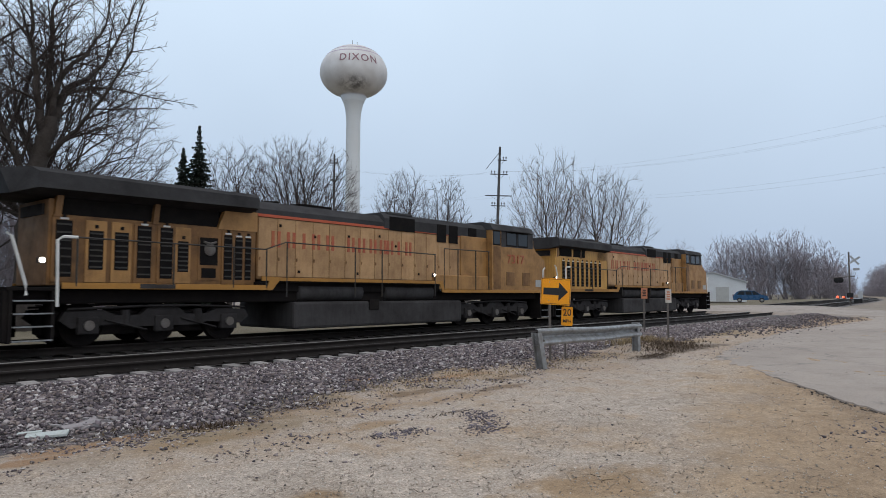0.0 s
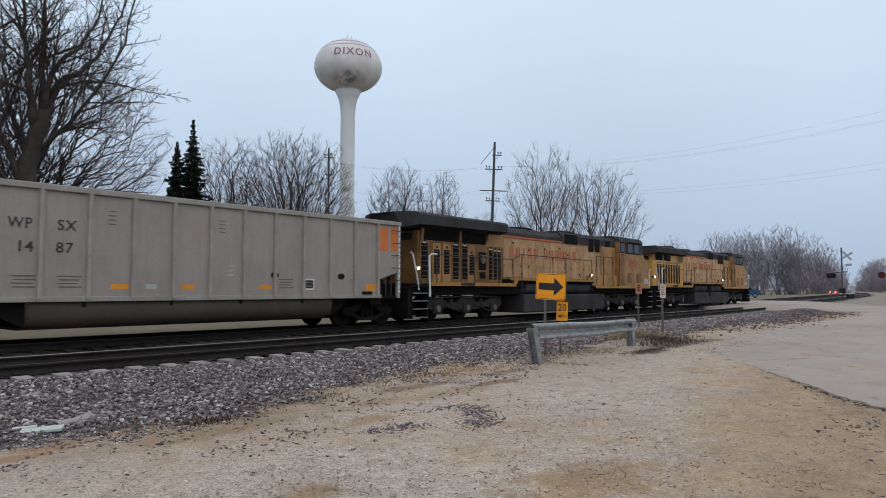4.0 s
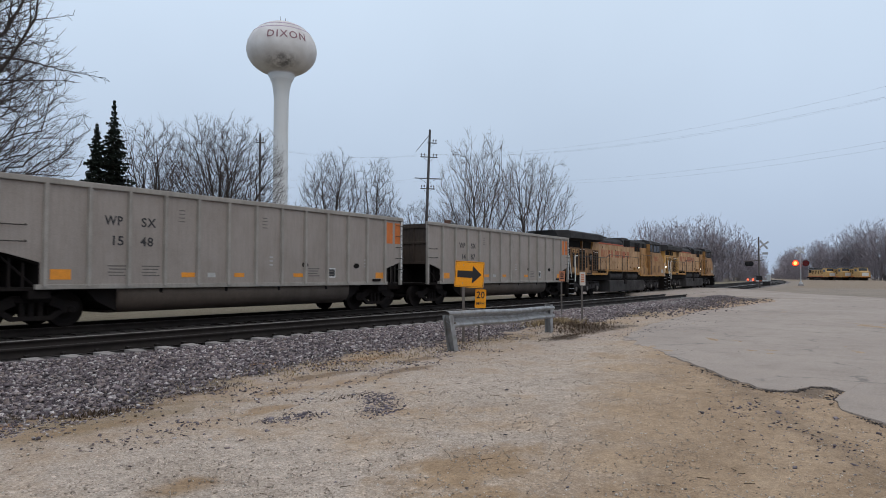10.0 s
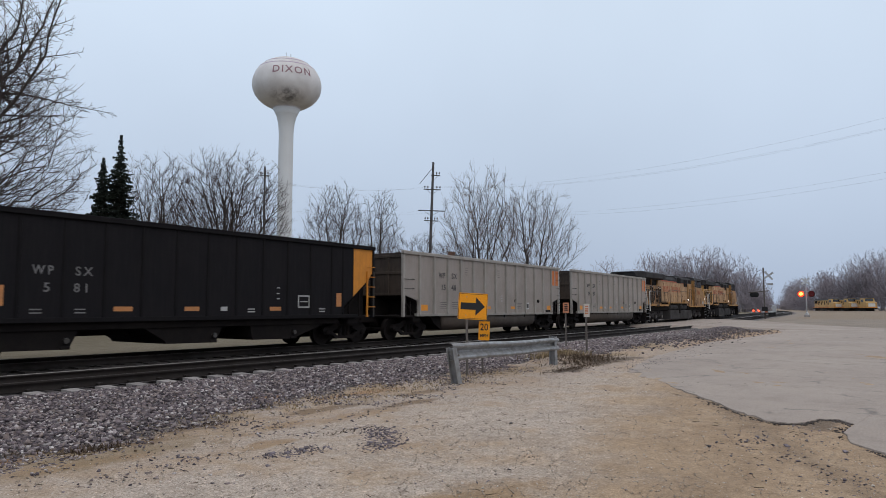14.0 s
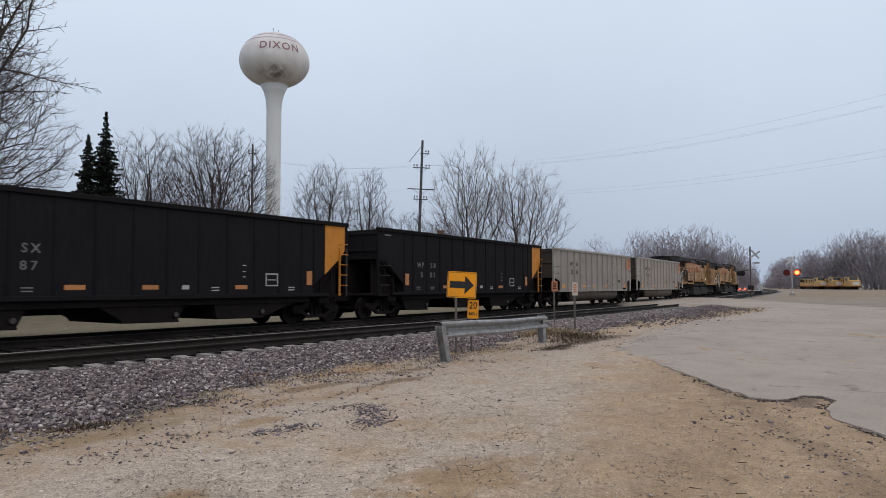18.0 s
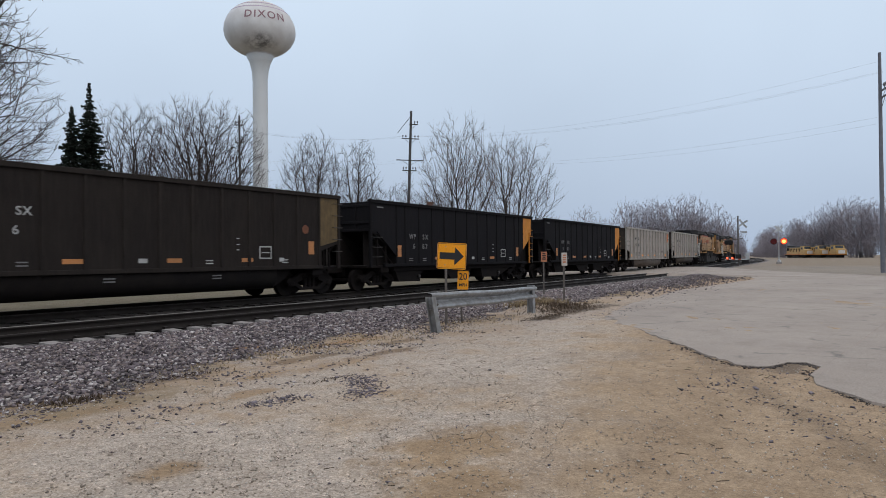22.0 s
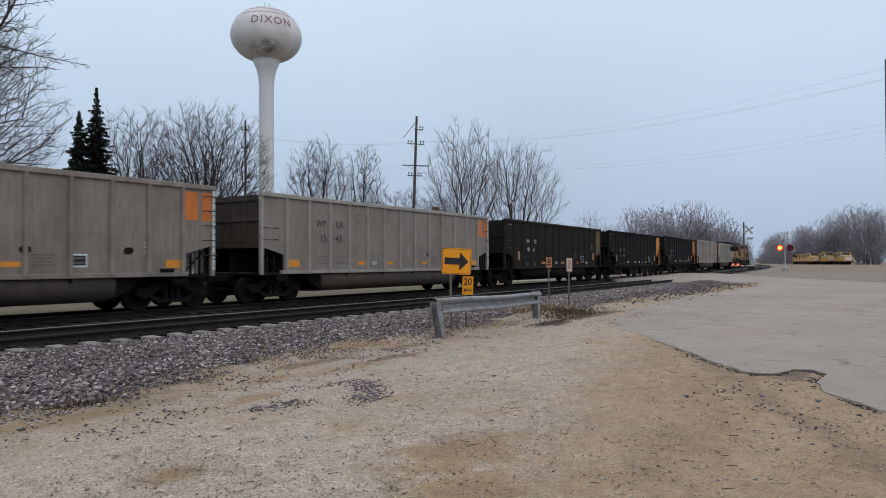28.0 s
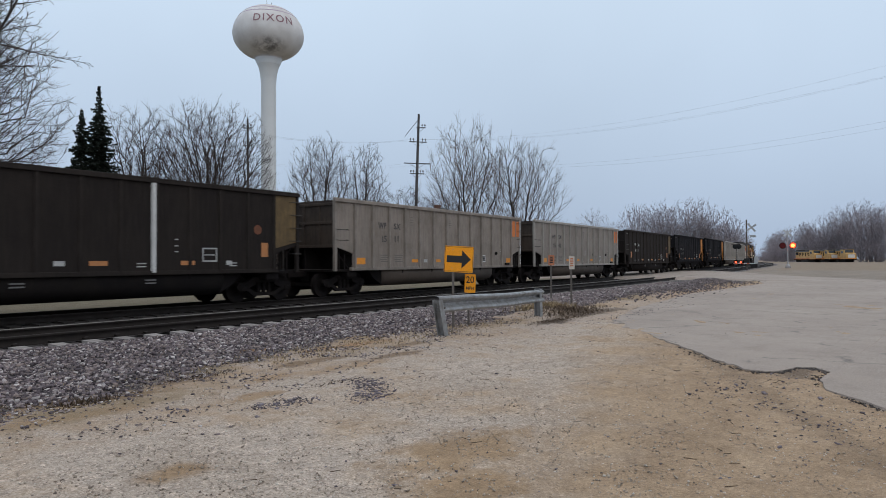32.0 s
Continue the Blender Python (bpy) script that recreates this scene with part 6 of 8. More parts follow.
def train():
    """Locomotives first, then the coal cars; each with the distance of its middle ahead of the train's mark."""
    made = []
    second = locomotive("weathered yellow and grey diesel locomotive, second in the train", True)
    lead = locomotive("weathered yellow and grey diesel locomotive leading the train", False)
    lettering("7317", 0.52, M_RED, second, Matrix.Translation((8.6, -1.296, 2.68)) @ Matrix.Rotation(radians(90), 4, 'X'), "cab_number", "faded red cab number", 1.25)
    made += [(lead, 37.15), (second, 15.1)]
    grey = coal_car("grey", "dull grey aluminium coal car with orange end panels")
    light_grey = coal_car("grey_light", "light grey aluminium coal car with bright orange end panels")
    dirty_grey = coal_car("grey_dirty", "brown-stained grey aluminium coal car with faded orange end panels")
    black = coal_car("black", "dusty black hopper coal car with a yellow end panel")
    brown = coal_car("brown", "dirty brown-black coal car with a grimy yellow end panel")
    order = [(light_grey, "grey_light", "1487"), (light_grey, "grey_light", "1548"), (black, "black", "581"), (black, "black", "687"), (brown, "brown", "836"), (grey, "grey", "1543"), (dirty_grey, "grey_dirty", "1511"), (brown, "brown", "")]
    used = set()
    for k, (proto, style, number) in enumerate(order):
        if proto in used:
            car = copy_thing(clean[proto], Matrix())
            for tr in [c for c in car.children if c.name.startswith("truck")]:
                for w in [c for c in tr.children if c.name.startswith("wheelset")]:
                    SPINNING.append((w, w.location.x, WHEEL_R))
        else:
            if not used:
                clean = {}
            used.add(proto)
            car = proto
            clean[proto] = copy_thing(proto, Matrix())
        made.append((car, 4.45 - HALF - 16.1 * k))
        if number:
            car_marks(car, number, style)
        else:
            part("white_rib", prism(((-0.07, 0.0), (-0.05, -0.06), (0.05, -0.06), (0.07, 0.0)), 1.0, 3.40, axis='z'), M_STRIPE, car, "one rib painted white").location = (1.94, -1.532, 0)
            car["label"] = "dirty brown-black coal car with one white-painted rib"
    for spare in clean.values():
        for o in (*spare.children_recursive, spare):
            bpy.data.objects.remove(o)
    return made


TRAIN = train()


# ---- roadside things ----
def face_to(x, y, z, tx=0.0, ty=0.0, roll=0.0):
    """A pose whose -y side looks at a place on the ground."""
    a = math.degrees(math.atan2(ty - y, tx - x)) + 90
    return pose(x, y, z, 0, roll, a)


def guard_rail():
    g = thing("guard_rail", "short dented galvanised steel guard rail on leaning posts", "guard rail")
    p0, p1 = Vector((10.82, 7.50, 0)), Vector((16.02, 7.84, 0))
    prof = [(0.0, 0.715), (0.03, 0.722), (0.075, 0.70), (0.085, 0.675), (0.075, 0.645), (0.01, 0.595), (-0.02, 0.575), (-0.02, 0.53), (0.01, 0.51), (0.075, 0.465), (0.085, 0.43), (0.075, 0.405), (0.03, 0.385), (0.0, 0.39)]
    bm = bmesh.new()
    d = (p1 - p0).normalized()
    nrm = Vector((d.y, -d.x, 0))
    rings = []
    for i in range(25):
        t = i / 24
        p = p0 + (p1 - p0) * t
        flare = 0.10 * max(0, 1 - t * 9) + 0.08 * max(0, (t - 0.93) * 12)
        sag = 0.010 * math.sin(t * 9) + 0.055 - 0.075 * t
        rings.append([bm.verts.new((p.x + nrm.x * (o + 0.012 * math.sin(7 * t + z * 3)) - nrm.x * flare, p.y + nrm.y * o - nrm.y * flare, 0.55 + (z - 0.55) * (0.95 - 0.08 * t) + sag)) for o, z in prof])
    for a, b in zip(rings, rings[1:]):
        for k in range(len(prof) - 1):
            bm.faces.new((a[k], b[k], b[k + 1], a[k + 1]))
    beam = part("beam", bm, M_GALV, g, "dented corrugated beam")
    so = beam.modifiers.new("thickness", 'SOLIDIFY')
    so.thickness = 0.006
    for x, y, lean in ((11.04, 7.56, -0.19), (15.72, 7.84, -0.02)):
        z = ground_at(x, y) - 0.1
        b2 = bmesh.new()
        for (a0, a1, c0, c1) in ((-0.07, 0.07, -0.08, -0.068), (-0.07, 0.07, 0.068, 0.08), (-0.006, 0.006, -0.068, 0.068)):
            own = box(a0, a1, c0, c1, 0, 0.80)
            merge(own, b2)
        for v in b2.verts:
            v.co.x += lean * v.co.z / 0.7
            v.co += Vector((x, y, z))
        post = part("post", b2, M_GALV, g, "steel post leaning outward")
        part("bolt", lathe([(0.025, 0), (0.018, 0.02)], 8, None, Matrix.Translation((x + lean * 0.8, y - 0.12, 0.55)) @ Matrix.Rotation(radians(90), 4, 'X')), M_POST, post)


guard_rail()


def flat_plate(w, h, r=0.03, t=0.004):
    pts = []
    for cx, cz, a0 in ((w / 2 - r, h / 2 - r, 0), (-w / 2 + r, h / 2 - r, 90), (-w / 2 + r, -h / 2 + r, 180), (w / 2 - r, -h / 2 + r, 270)):
        for k in range(4):
            a = radians(a0 + 30 * k)
            pts.append((cx + r * math.cos(a), cz + r * math.sin(a)))
    return prism(pts, -t, t)


def post_at(parent, x, y, top, w=0.055, lean=0.0, mat=None):
    z = ground_at(x, y) - 0.25
    bm = bmesh.new()
    for a, b, c, d in ((-w / 2, w / 2, -0.004, 0.004), (-w / 2, -w / 2 + 0.006, 0.004, 0.03), (w / 2 - 0.006, w / 2, 0.004, 0.03)):
        box(a, b, c, d, 0, top - z, bm)
    for v in bm.verts:
        v.co.x += lean * v.co.z
    ob = part("post", bm, mat or M_POST, parent)
    ob.matrix_basis = face_to(x, y, z)
    return ob


def arrow_sign():
    s = thing("arrow_sign", "orange-yellow sign with a bold black arrow on a steel post", "road sign")
    post_at(s, 12.50, 8.31, 1.60)
    board = part("plate", flat_plate(0.64, 0.575), M_SIGN, s)
    board.matrix_basis = face_to(12.57, 8.20, 1.49, 0, 0, 3.2)
    part("plate_back", flat_plate(0.65, 0.57, 0.03, 0.003), M_SIGNBACK, board).location = (0, 0.009, 0)
    part("arrow", prism(((-0.265, 0.075), (0.065, 0.075), (0.065, 0.20), (0.265, 0.0), (0.065, -0.20), (0.065, -0.075), (-0.265, -0.075)), -0.0075, -0.0042), M_SIGNBLK, board, "bold black arrow")
    bm = bmesh.new()
    for a, b, c, d in ((-0.31, 0.31, 0.262, 0.270), (-0.31, 0.31, -0.270, -0.262), (-0.31, -0.302, -0.262, 0.262), (0.302, 0.31, -0.262, 0.262)):
        box(a, b, -0.007, -0.0042, c, d, bm)
    part("border", bm, M_SIGNBLK, board)
    for z in (-0.2, 0.2):
        part("bolt", lathe([(0.012, 0), (0.008, 0.008)], 8, None, Matrix.Translation((-0.14, -0.0045, z)) @ Matrix.Rotation(radians(90), 4, 'X')), M_GALV, board)


def speed_sign():
    s = thing("speed_sign", "small orange-yellow advisory speed plate on its own post", "road sign")
    post_at(s, 12.95, 8.20, 1.12, 0.045)
    board = part("plate", flat_plate(0.245, 0.415, 0.02), M_SIGN, s)
    board.matrix_basis = face_to(12.90, 8.12, 0.95, 0, 0, 2.0)
    face = lambda z: Matrix.Translation((0, -0.0045, z)) @ Matrix.Rotation(radians(90), 4, 'X')
    lettering("20", 0.215, M_SIGNBLK, board, face(0.075), wide=0.86, depth=0.002)
    lettering("MPH", 0.098, M_SIGNBLK, board, face(-0.11), wide=0.95, depth=0.002)


def marker(x, y, z, w, h, base_z, orange, label):
    s = thing("marker_post", label, "marker post", group="marker posts by the track")
    post_at(s, x, y, z + h / 2 - 0.03, 0.06)
    board = part("plate", flat_plate(w, h, 0.01), M_PLATEO if orange else M_PLATE, s)
    board.matrix_basis = face_to(x, y - 0.02, z)
    ink = M_SIGNBLK if orange else M_PLATEO
    for k, (ww, zz) in enumerate(((0.5, 0.30), (0.6, 0.12), (0.5, -0.04), (0.6, -0.22))):
        part("faded_line", box(-w * ww / 2, w * ww / 2, -0.008, -0.0042, h * zz - h * 0.055, h * zz + h * 0.055), ink, board)


arrow_sign()
speed_sign()
marker(19.37, 8.55, 1.38, 0.17, 0.40, 0, False, "slim post with a small faded white marker plate")
marker(23.2, 11.05, 1.46, 0.22, 0.38, 0, True, "slim post with a small faded orange marker plate")


def water_tower():
    cx, cy = 85.6, 97.7
    tw = thing("water_tower", "stained white single-pedestal water tower with the town's name", "water tower", m=pose(cx, cy, 0))
    R, zc, up, dn = 6.45, 43.5, 5.35, 4.6
    prof = [(2.05, 38.6), (2.5, 38.95)]
    for k in range(1, 14):
        a = radians(-78 + 78 * k / 13)
        prof.append((R * math.cos(a) ** 0.92 if a < 0 else R, zc + dn * math.sin(a)))
    for k in range(1, 15):
        a = radians(90 * k / 15)
        prof.append((R * math.cos(a), zc + up * math.sin(a)))
    prof = [p for p in prof if p[0] > 0.05]
    rs = sorted((z, r) for r, z in prof)
    prof = [(r, z) for z, r in rs]
    # mildew smudges on the underside of the bowl
    m, nt, b = node_mat("mildewed_white_bowl_paint")
    tc = nt.nodes.new("ShaderNodeTexCoord").outputs["Object"]
    broad = noise_tex(nt, tc, 0.25, 5.0, 0.6)
    blot = noise_tex(nt, tc, 0.75, 6.0, 0.75)
    base = ramp(nt, broad.outputs["Fac"], [(0.3, (0.54, 0.52, 0.51)), (0.65, (0.69, 0.685, 0.685))])
    sub = nt.nodes.new("ShaderNodeVectorMath")
    sub.operation = 'DISTANCE'
    sub.inputs[1].default_value = (-3.9, -4.6, 41.2)
    stretch = nt.nodes.new("ShaderNodeMapping")
    stretch.inputs["Location"].default_value = (0, 0, -39.9 * 2.1 + 41.2)
    stretch.inputs["Scale"].default_value = (1, 1, 2.1)
    nt.links.new(tc, stretch.inputs["Vector"])
    nt.links.new(stretch.outputs[0], sub.inputs[0])
    near = ramp(nt, sub.outputs["Value"], [(0.35, (1, 1, 1)), (0.9, (0, 0, 0))])
    scale = nt.nodes.new("ShaderNodeMath")
    scale.operation = 'MULTIPLY'
    scale.inputs[1].default_value = 1 / 5.0
    nt.links.new(sub.outputs["Value"], scale.inputs[0])
    nt.links.new(scale.outputs[0], near.inputs[0])
    blotm = ramp(nt, blot.outputs["Fac"], [(0.40, (0, 0, 0)), (0.58, (0.9, 0.9, 0.9))])
    col = mixc(nt, mixc(nt, 1.0, near.outputs[0], blotm.outputs[0], 'MULTIPLY'), base.outputs[0], (0.09, 0.085, 0.085))
    nt.links.new(col, b.inputs["Base Color"])
    b.inputs["Roughness"].default_value = 0.6
    smooth(part("bowl", lathe(prof, 64), m, tw, "stained white bowl with dark mildew smudges"))
    smooth(part("stem", lathe([(2.2, 0.2), (1.5, 1.6), (1.34, 3.0), (1.36, 34.2), (1.46, 35.7), (1.56, 36.4), (1.85, 37.6), (2.5, 38.95)], 40), M_TOWERSTEM, tw, "plain white stem"))
    for z in (35.7, 37.9):
        part("weld_band", lathe([(1.485 if z < 36 else 1.99, z - 0.04), (1.495 if z < 36 else 2.03, z + 0.04)], 40), M_TOWERSTEM, tw)

    def radius(z):
        return R * math.sqrt(max(0.0, 1 - ((z - zc) / up) ** 2)) if z > zc else R
    for z, h in ((46.45, 0.09), (47.36, 0.11)):
        part("painted_band", lathe([(radius(z - h) + 0.03, z - h), (radius(z + h) + 0.03, z + h)], 64), M_TOWERBAND, tw, "thin mauve band")
    # the name, bent round the bowl
    cu = bpy.data.curves.new("letters", 'FONT')
    cu.body, cu.size, cu.align_x, cu.align_y, cu.resolution_u, cu.offset = "DIXON", 2.25, 'CENTER', 'CENTER', 3, 0.03
    cu.space_character = 1.22
    tmp = bpy.data.objects.new("letters", cu)
    scene.collection.objects.link(tmp)
    me = bpy.data.meshes.new_from_object(tmp)
    bpy.data.objects.remove(tmp)
    bm = bmesh.new()
    bm.from_mesh(me)
    bmesh.ops.subdivide_edges(bm, edges=[e for e in bm.edges if e.calc_length() > 0.3], cuts=3)
    bmesh.ops.triangulate(bm, faces=bm.faces)
    front = math.atan2(-cy, -cx) + radians(8)
    for v in bm.verts:
        z = 44.68 + v.co.y * 0.88
        r = radius(z) + 0.05
        a = front + v.co.x * 0.84 / 6.1
        v.co = Vector((r * math.cos(a), r * math.sin(a), z))
    bm.to_mesh(me)
    bm.free()
    me.materials.clear()
    part("lettering", me, M_TOWERINK, tw, "maroon town name")
    part("vent", lathe([(0.5, 48.6), (0.5, 49.05), (0.35, 49.2)], 12), M_TOWERSTEM, tw)
    part("aerial", tube([(0.8, 0, 48.6), (0.8, 0, 50.0)], 0.05, 5), M_POST, tw)
    part("aerial", tube([(-0.9, -0.6, 48.6), (-0.9, -0.6, 49.7)], 0.04, 5), M_POST, tw)


water_tower()


def utility_pole(x, y, top, arms, label, r=0.17, turn=-53.0, wood=None, lean=0.0):
    wood = wood or M_WOODPOLE
    p = thing("utility_pole", label, "utility pole", group="utility poles", m=pose(x, y, 0, 0, 0, turn) @ pose(0, 0, 0, 0, lean, 0))
    z0 = ground_at(x, y) - 0.4
    part("shaft", tube([(0, 0, z0), (0.02, 0, top * 0.5), (0, 0, top)], r, 10, None, r * 0.62), wood, p)
    for z, half, shift, pins in arms:
        arm = part("crossarm", box(shift - half, shift + half, -0.20, -0.10, z - 0.06, z + 0.06, bevel=0.01), wood, p)
        for k in pins:
            part("insulator", lathe([(0.03, 0), (0.03, 0.18), (0.09, 0.18), (0.10, 0.30), (0.05, 0.42)], 8, None, Matrix.Translation((k, -0.15, z + 0.06))), M_PORC, arm)
        part("arm_brace", tube([(shift - half * 0.6, -0.15, z - 0.05), (0, -0.12, z - 0.7)], 0.02, 5), wood, arm)
        part("arm_brace", tube([(shift + half * 0.6, -0.15, z - 0.05), (0, -0.12, z - 0.7)], 0.02, 5), wood, arm)
    return p


main_pole = utility_pole(71.9, 54.0, 20.9, ((19.1, 0.62, 0.35, (0.0, 0.5, 0.85)), (17.2, 1.15, 0.0, (-1.0, -0.6, 0.6, 1.0)), (14.35, 1.75, 0.0, ()), (13.0, 0.95, 0.0, (-0.8, -0.45, 0.45, 0.8))), "tall dark wooden power pole with four crossarms", 0.24, lean=2.1)
part("switch_arm", tube([(-1.7, -0.15, 17.9), (-0.9, -0.15, 19.0), (0.0, -0.12, 20.2)], 0.04, 5), M_WOODPOLE, main_pole)
utility_pole(50.97, 61.66, 17.7, ((16.6, 0.5, 0.0, (-0.4, 0.4)), (14.6, 0.45, 0.0, (-0.4, 0.4))), "slim dark wooden power pole among bare trees", 0.17)
utility_pole(60.0, 1.08, 16.4, ((13.6, 0.7, -0.2, (-0.8, -0.4, 0.4)), (13.1, 0.5, -0.2, ()),), "stout grey wooden power pole beside the road", 0.17, 20.0, M_POLEGREY)


def wires():
    w = thing("power_lines", "thin dark power lines sagging between the poles", "power lines")

    def hang(a, b, sag, r=0.005):
        pts = []
        for i in range(15):
            t = i / 14
            p = Vector(a).lerp(Vector(b), t)
            p.z -= sag * 4 * t * (1 - t)
            pts.append(p)
        part("wire", tube(pts, r, 4), M_WIRE, w)
    ends = ((-1.0, 17.6, -0.8, 15.6), (-0.5, 17.6, -0.4, 14.9), (1.0, 17.6, 0.4, 15.0), (-1.6, 14.4, -0.3, 11.6), (1.6, 14.4, 0.2, 11.2))
    c, s = math.cos(radians(-53)), math.sin(radians(-53))
    for k, z0, k1, z1 in ends:
        hang((72.4 + c * k, 53.45 + s * k, z0), (60.0 + k1, 1.08 - 0.2, z1), 1.6)
        hang((72.4 + c * k, 53.45 + s * k, z0), (50.97 + c * k * 0.5, 61.66 + s * k * 0.5, z0 - 1.5), 0.8)
    hang((60, 1.0, 12.8), (40, -40, 11.8), 1.0)
    hang((60, 1.0, 14.0), (40, -40, 13.0), 1.0)


wires()


# ---- trees ----
def limbed(seed, limbs, gaps=(0.30, 0.24, 0.22), reach=(0.55, 0.55, 0.5), thin=0.012, pull=0.03, start=0.12, splay=(25, 58), flare=0.30):
    """A bare crown on given main limbs: boughs, branches and twigs leave each limb all along its outer length."""
    r = random.Random(seed)
    out = [[], [], []]

    def shoot(p, d, length, rad, lev):
        n = max(2, int(length / (0.6 if lev < 2 else 0.45)))
        step = length / n
        side_at, az = 0.15 * length, r.uniform(0, 6.283)
        for i in range(n):
            d = (d + Vector((r.gauss(0, 0.055), r.gauss(0, 0.055), r.gauss(0, 0.055) + pull))).normalized()
            q = p + d * step
            r0, r1 = rad * (1 - 0.9 * i / n), rad * (1 - 0.9 * (i + 1) / n)
            out[1 if lev < 2 else 2].append((tuple(p), tuple(q), max(thin, r0), max(thin * 0.7, r1)))
            offshoots(p, q, d, i * step, step, length, max(thin, r0), lev, side_at, az)
            p = q

    def offshoots(p, q, d, done, step, length, rad, lev, side_at, az):
        if lev > 2:
            return
        gap = gaps[lev]
        k = math.ceil(max(0, done - side_at) / gap)
        while side_at + k * gap < done + step:
            u = (side_at + k * gap - done) / step
            if u >= 0:
                left = length - (side_at + k * gap)
                kid = (flare * length + (1 - flare) * left) * reach[lev] * r.uniform(0.45, 1.2)
                if kid > 0.2:
                    o = d.orthogonal().normalized()
                    o.rotate(Matrix.Rotation(az + k * 2.4 + r.uniform(-0.4, 0.4), 3, d))
                    a = radians(r.uniform(*splay))
                    shoot(p.lerp(q, u), (d * math.cos(a) + o * math.sin(a)).normalized(), kid, min(rad * 0.6, 0.006 + 0.013 * kid), lev + 1)
            k += 1

    for pts, ra, rb in limbs:
        v = [Vector(p) for p in pts]
        fine = []
        for i in range(len(v) - 1):
            a, b, c, e = v[max(0, i - 1)], v[i], v[i + 1], v[min(len(v) - 1, i + 2)]
            for k in range(5):
                t = k / 5
                fine.append(0.5 * ((2 * b) + (c - a) * t + (2 * a - 5 * b + 4 * c - e) * t * t + (3 * b - a - 3 * c + e) * t ** 3) + Vector((r.gauss(0, 0.05), r.gauss(0, 0.05), 0)))
        fine.append(v[-1])
        total = sum((b - a).length for a, b in zip(fine, fine[1:]))
        done, az = 0.0, r.uniform(0, 6.283)
        for i, (a, b) in enumerate(zip(fine, fine[1:])):
            n = len(fine) - 1
            step = (b - a).length
            w0, w1 = (i / n, (i + 1) / n) if rb > 0.2 else (1 - (1 - i / n) ** 1.7, 1 - (1 - (i + 1) / n) ** 1.7)
            out[0].append((tuple(a), tuple(b + (b - a).normalized() * (ra + (rb - ra) * w1) * 0.45), ra + (rb - ra) * w0, ra + (rb - ra) * w1))
            if rb < 0.2:
                offshoots(a, b, (b - a).normalized(), done, step, total * 0.8, ra + (rb - ra) * w0, 0, start * total, az)
            done += step
    return out


def limbed_tree(x, y, label, limbs, seed, twig=None, **kw):
    g = limbed(seed, limbs, **kw)
    t = thing("bare_tree", label, "tree", group="bare trees", m=pose(x, y, ground_at(x, y) - 0.15))
    part("trunk", segments_mesh("trunk", g[0], 8), M_BARK, t)
    part("branch_crown", segments_mesh("branch_crown", g[1], 4), M_BARK, t)["kind"] = "stuff"
    part("twig_crown", segments_mesh("twig_crown", g[2], 3), twig or M_TWIG, t)["kind"] = "stuff"


def fan(seed, n, dome, low, high, r0, z0, bend=0.12, full=0.9):
    """Main limbs that spread from a short trunk, each out to the rounded outline of the crown."""
    r = random.Random(seed)
    cz, rad, tall = dome
    out = [(((0, 0, 0), (0, 0, z0 + 0.5)), r0 * 1.9, r0 * 1.7)]
    for k in range(n):
        a = 2.39996 * k + r.uniform(-0.3, 0.3)
        e = radians(low + (high - low) * (((k + 0.5) / n) ** 0.8) + r.uniform(-5, 5))
        z = z0 + r.uniform(-0.35, 0.35) * min(1.0, z0 * 0.4)
        ln = 0.5
        while math.hypot((z + ln * math.sin(e) - cz) / (tall if z + ln * math.sin(e) > cz else cz), ln * math.cos(e) / rad) < full and ln < 30:
            ln += 0.2
        ln *= r.uniform(0.86, 1.0)
        c, q = math.cos(e) * ln, math.sin(e) * ln
        sag = bend * c
        side = r.uniform(-0.07, 0.07) * ln
        pts = []
        for f in (0.0, 0.3, 0.65, 1.0):
            h, w = c * f, side * math.sin(math.pi * f)
            pts.append((math.cos(a) * h - math.sin(a) * w, math.sin(a) * h + math.cos(a) * w, z + q * f - sag * math.sin(math.pi * f)))
        out.append((tuple(pts), r0 * r.uniform(0.55, 1.0), 0.010))
    return out


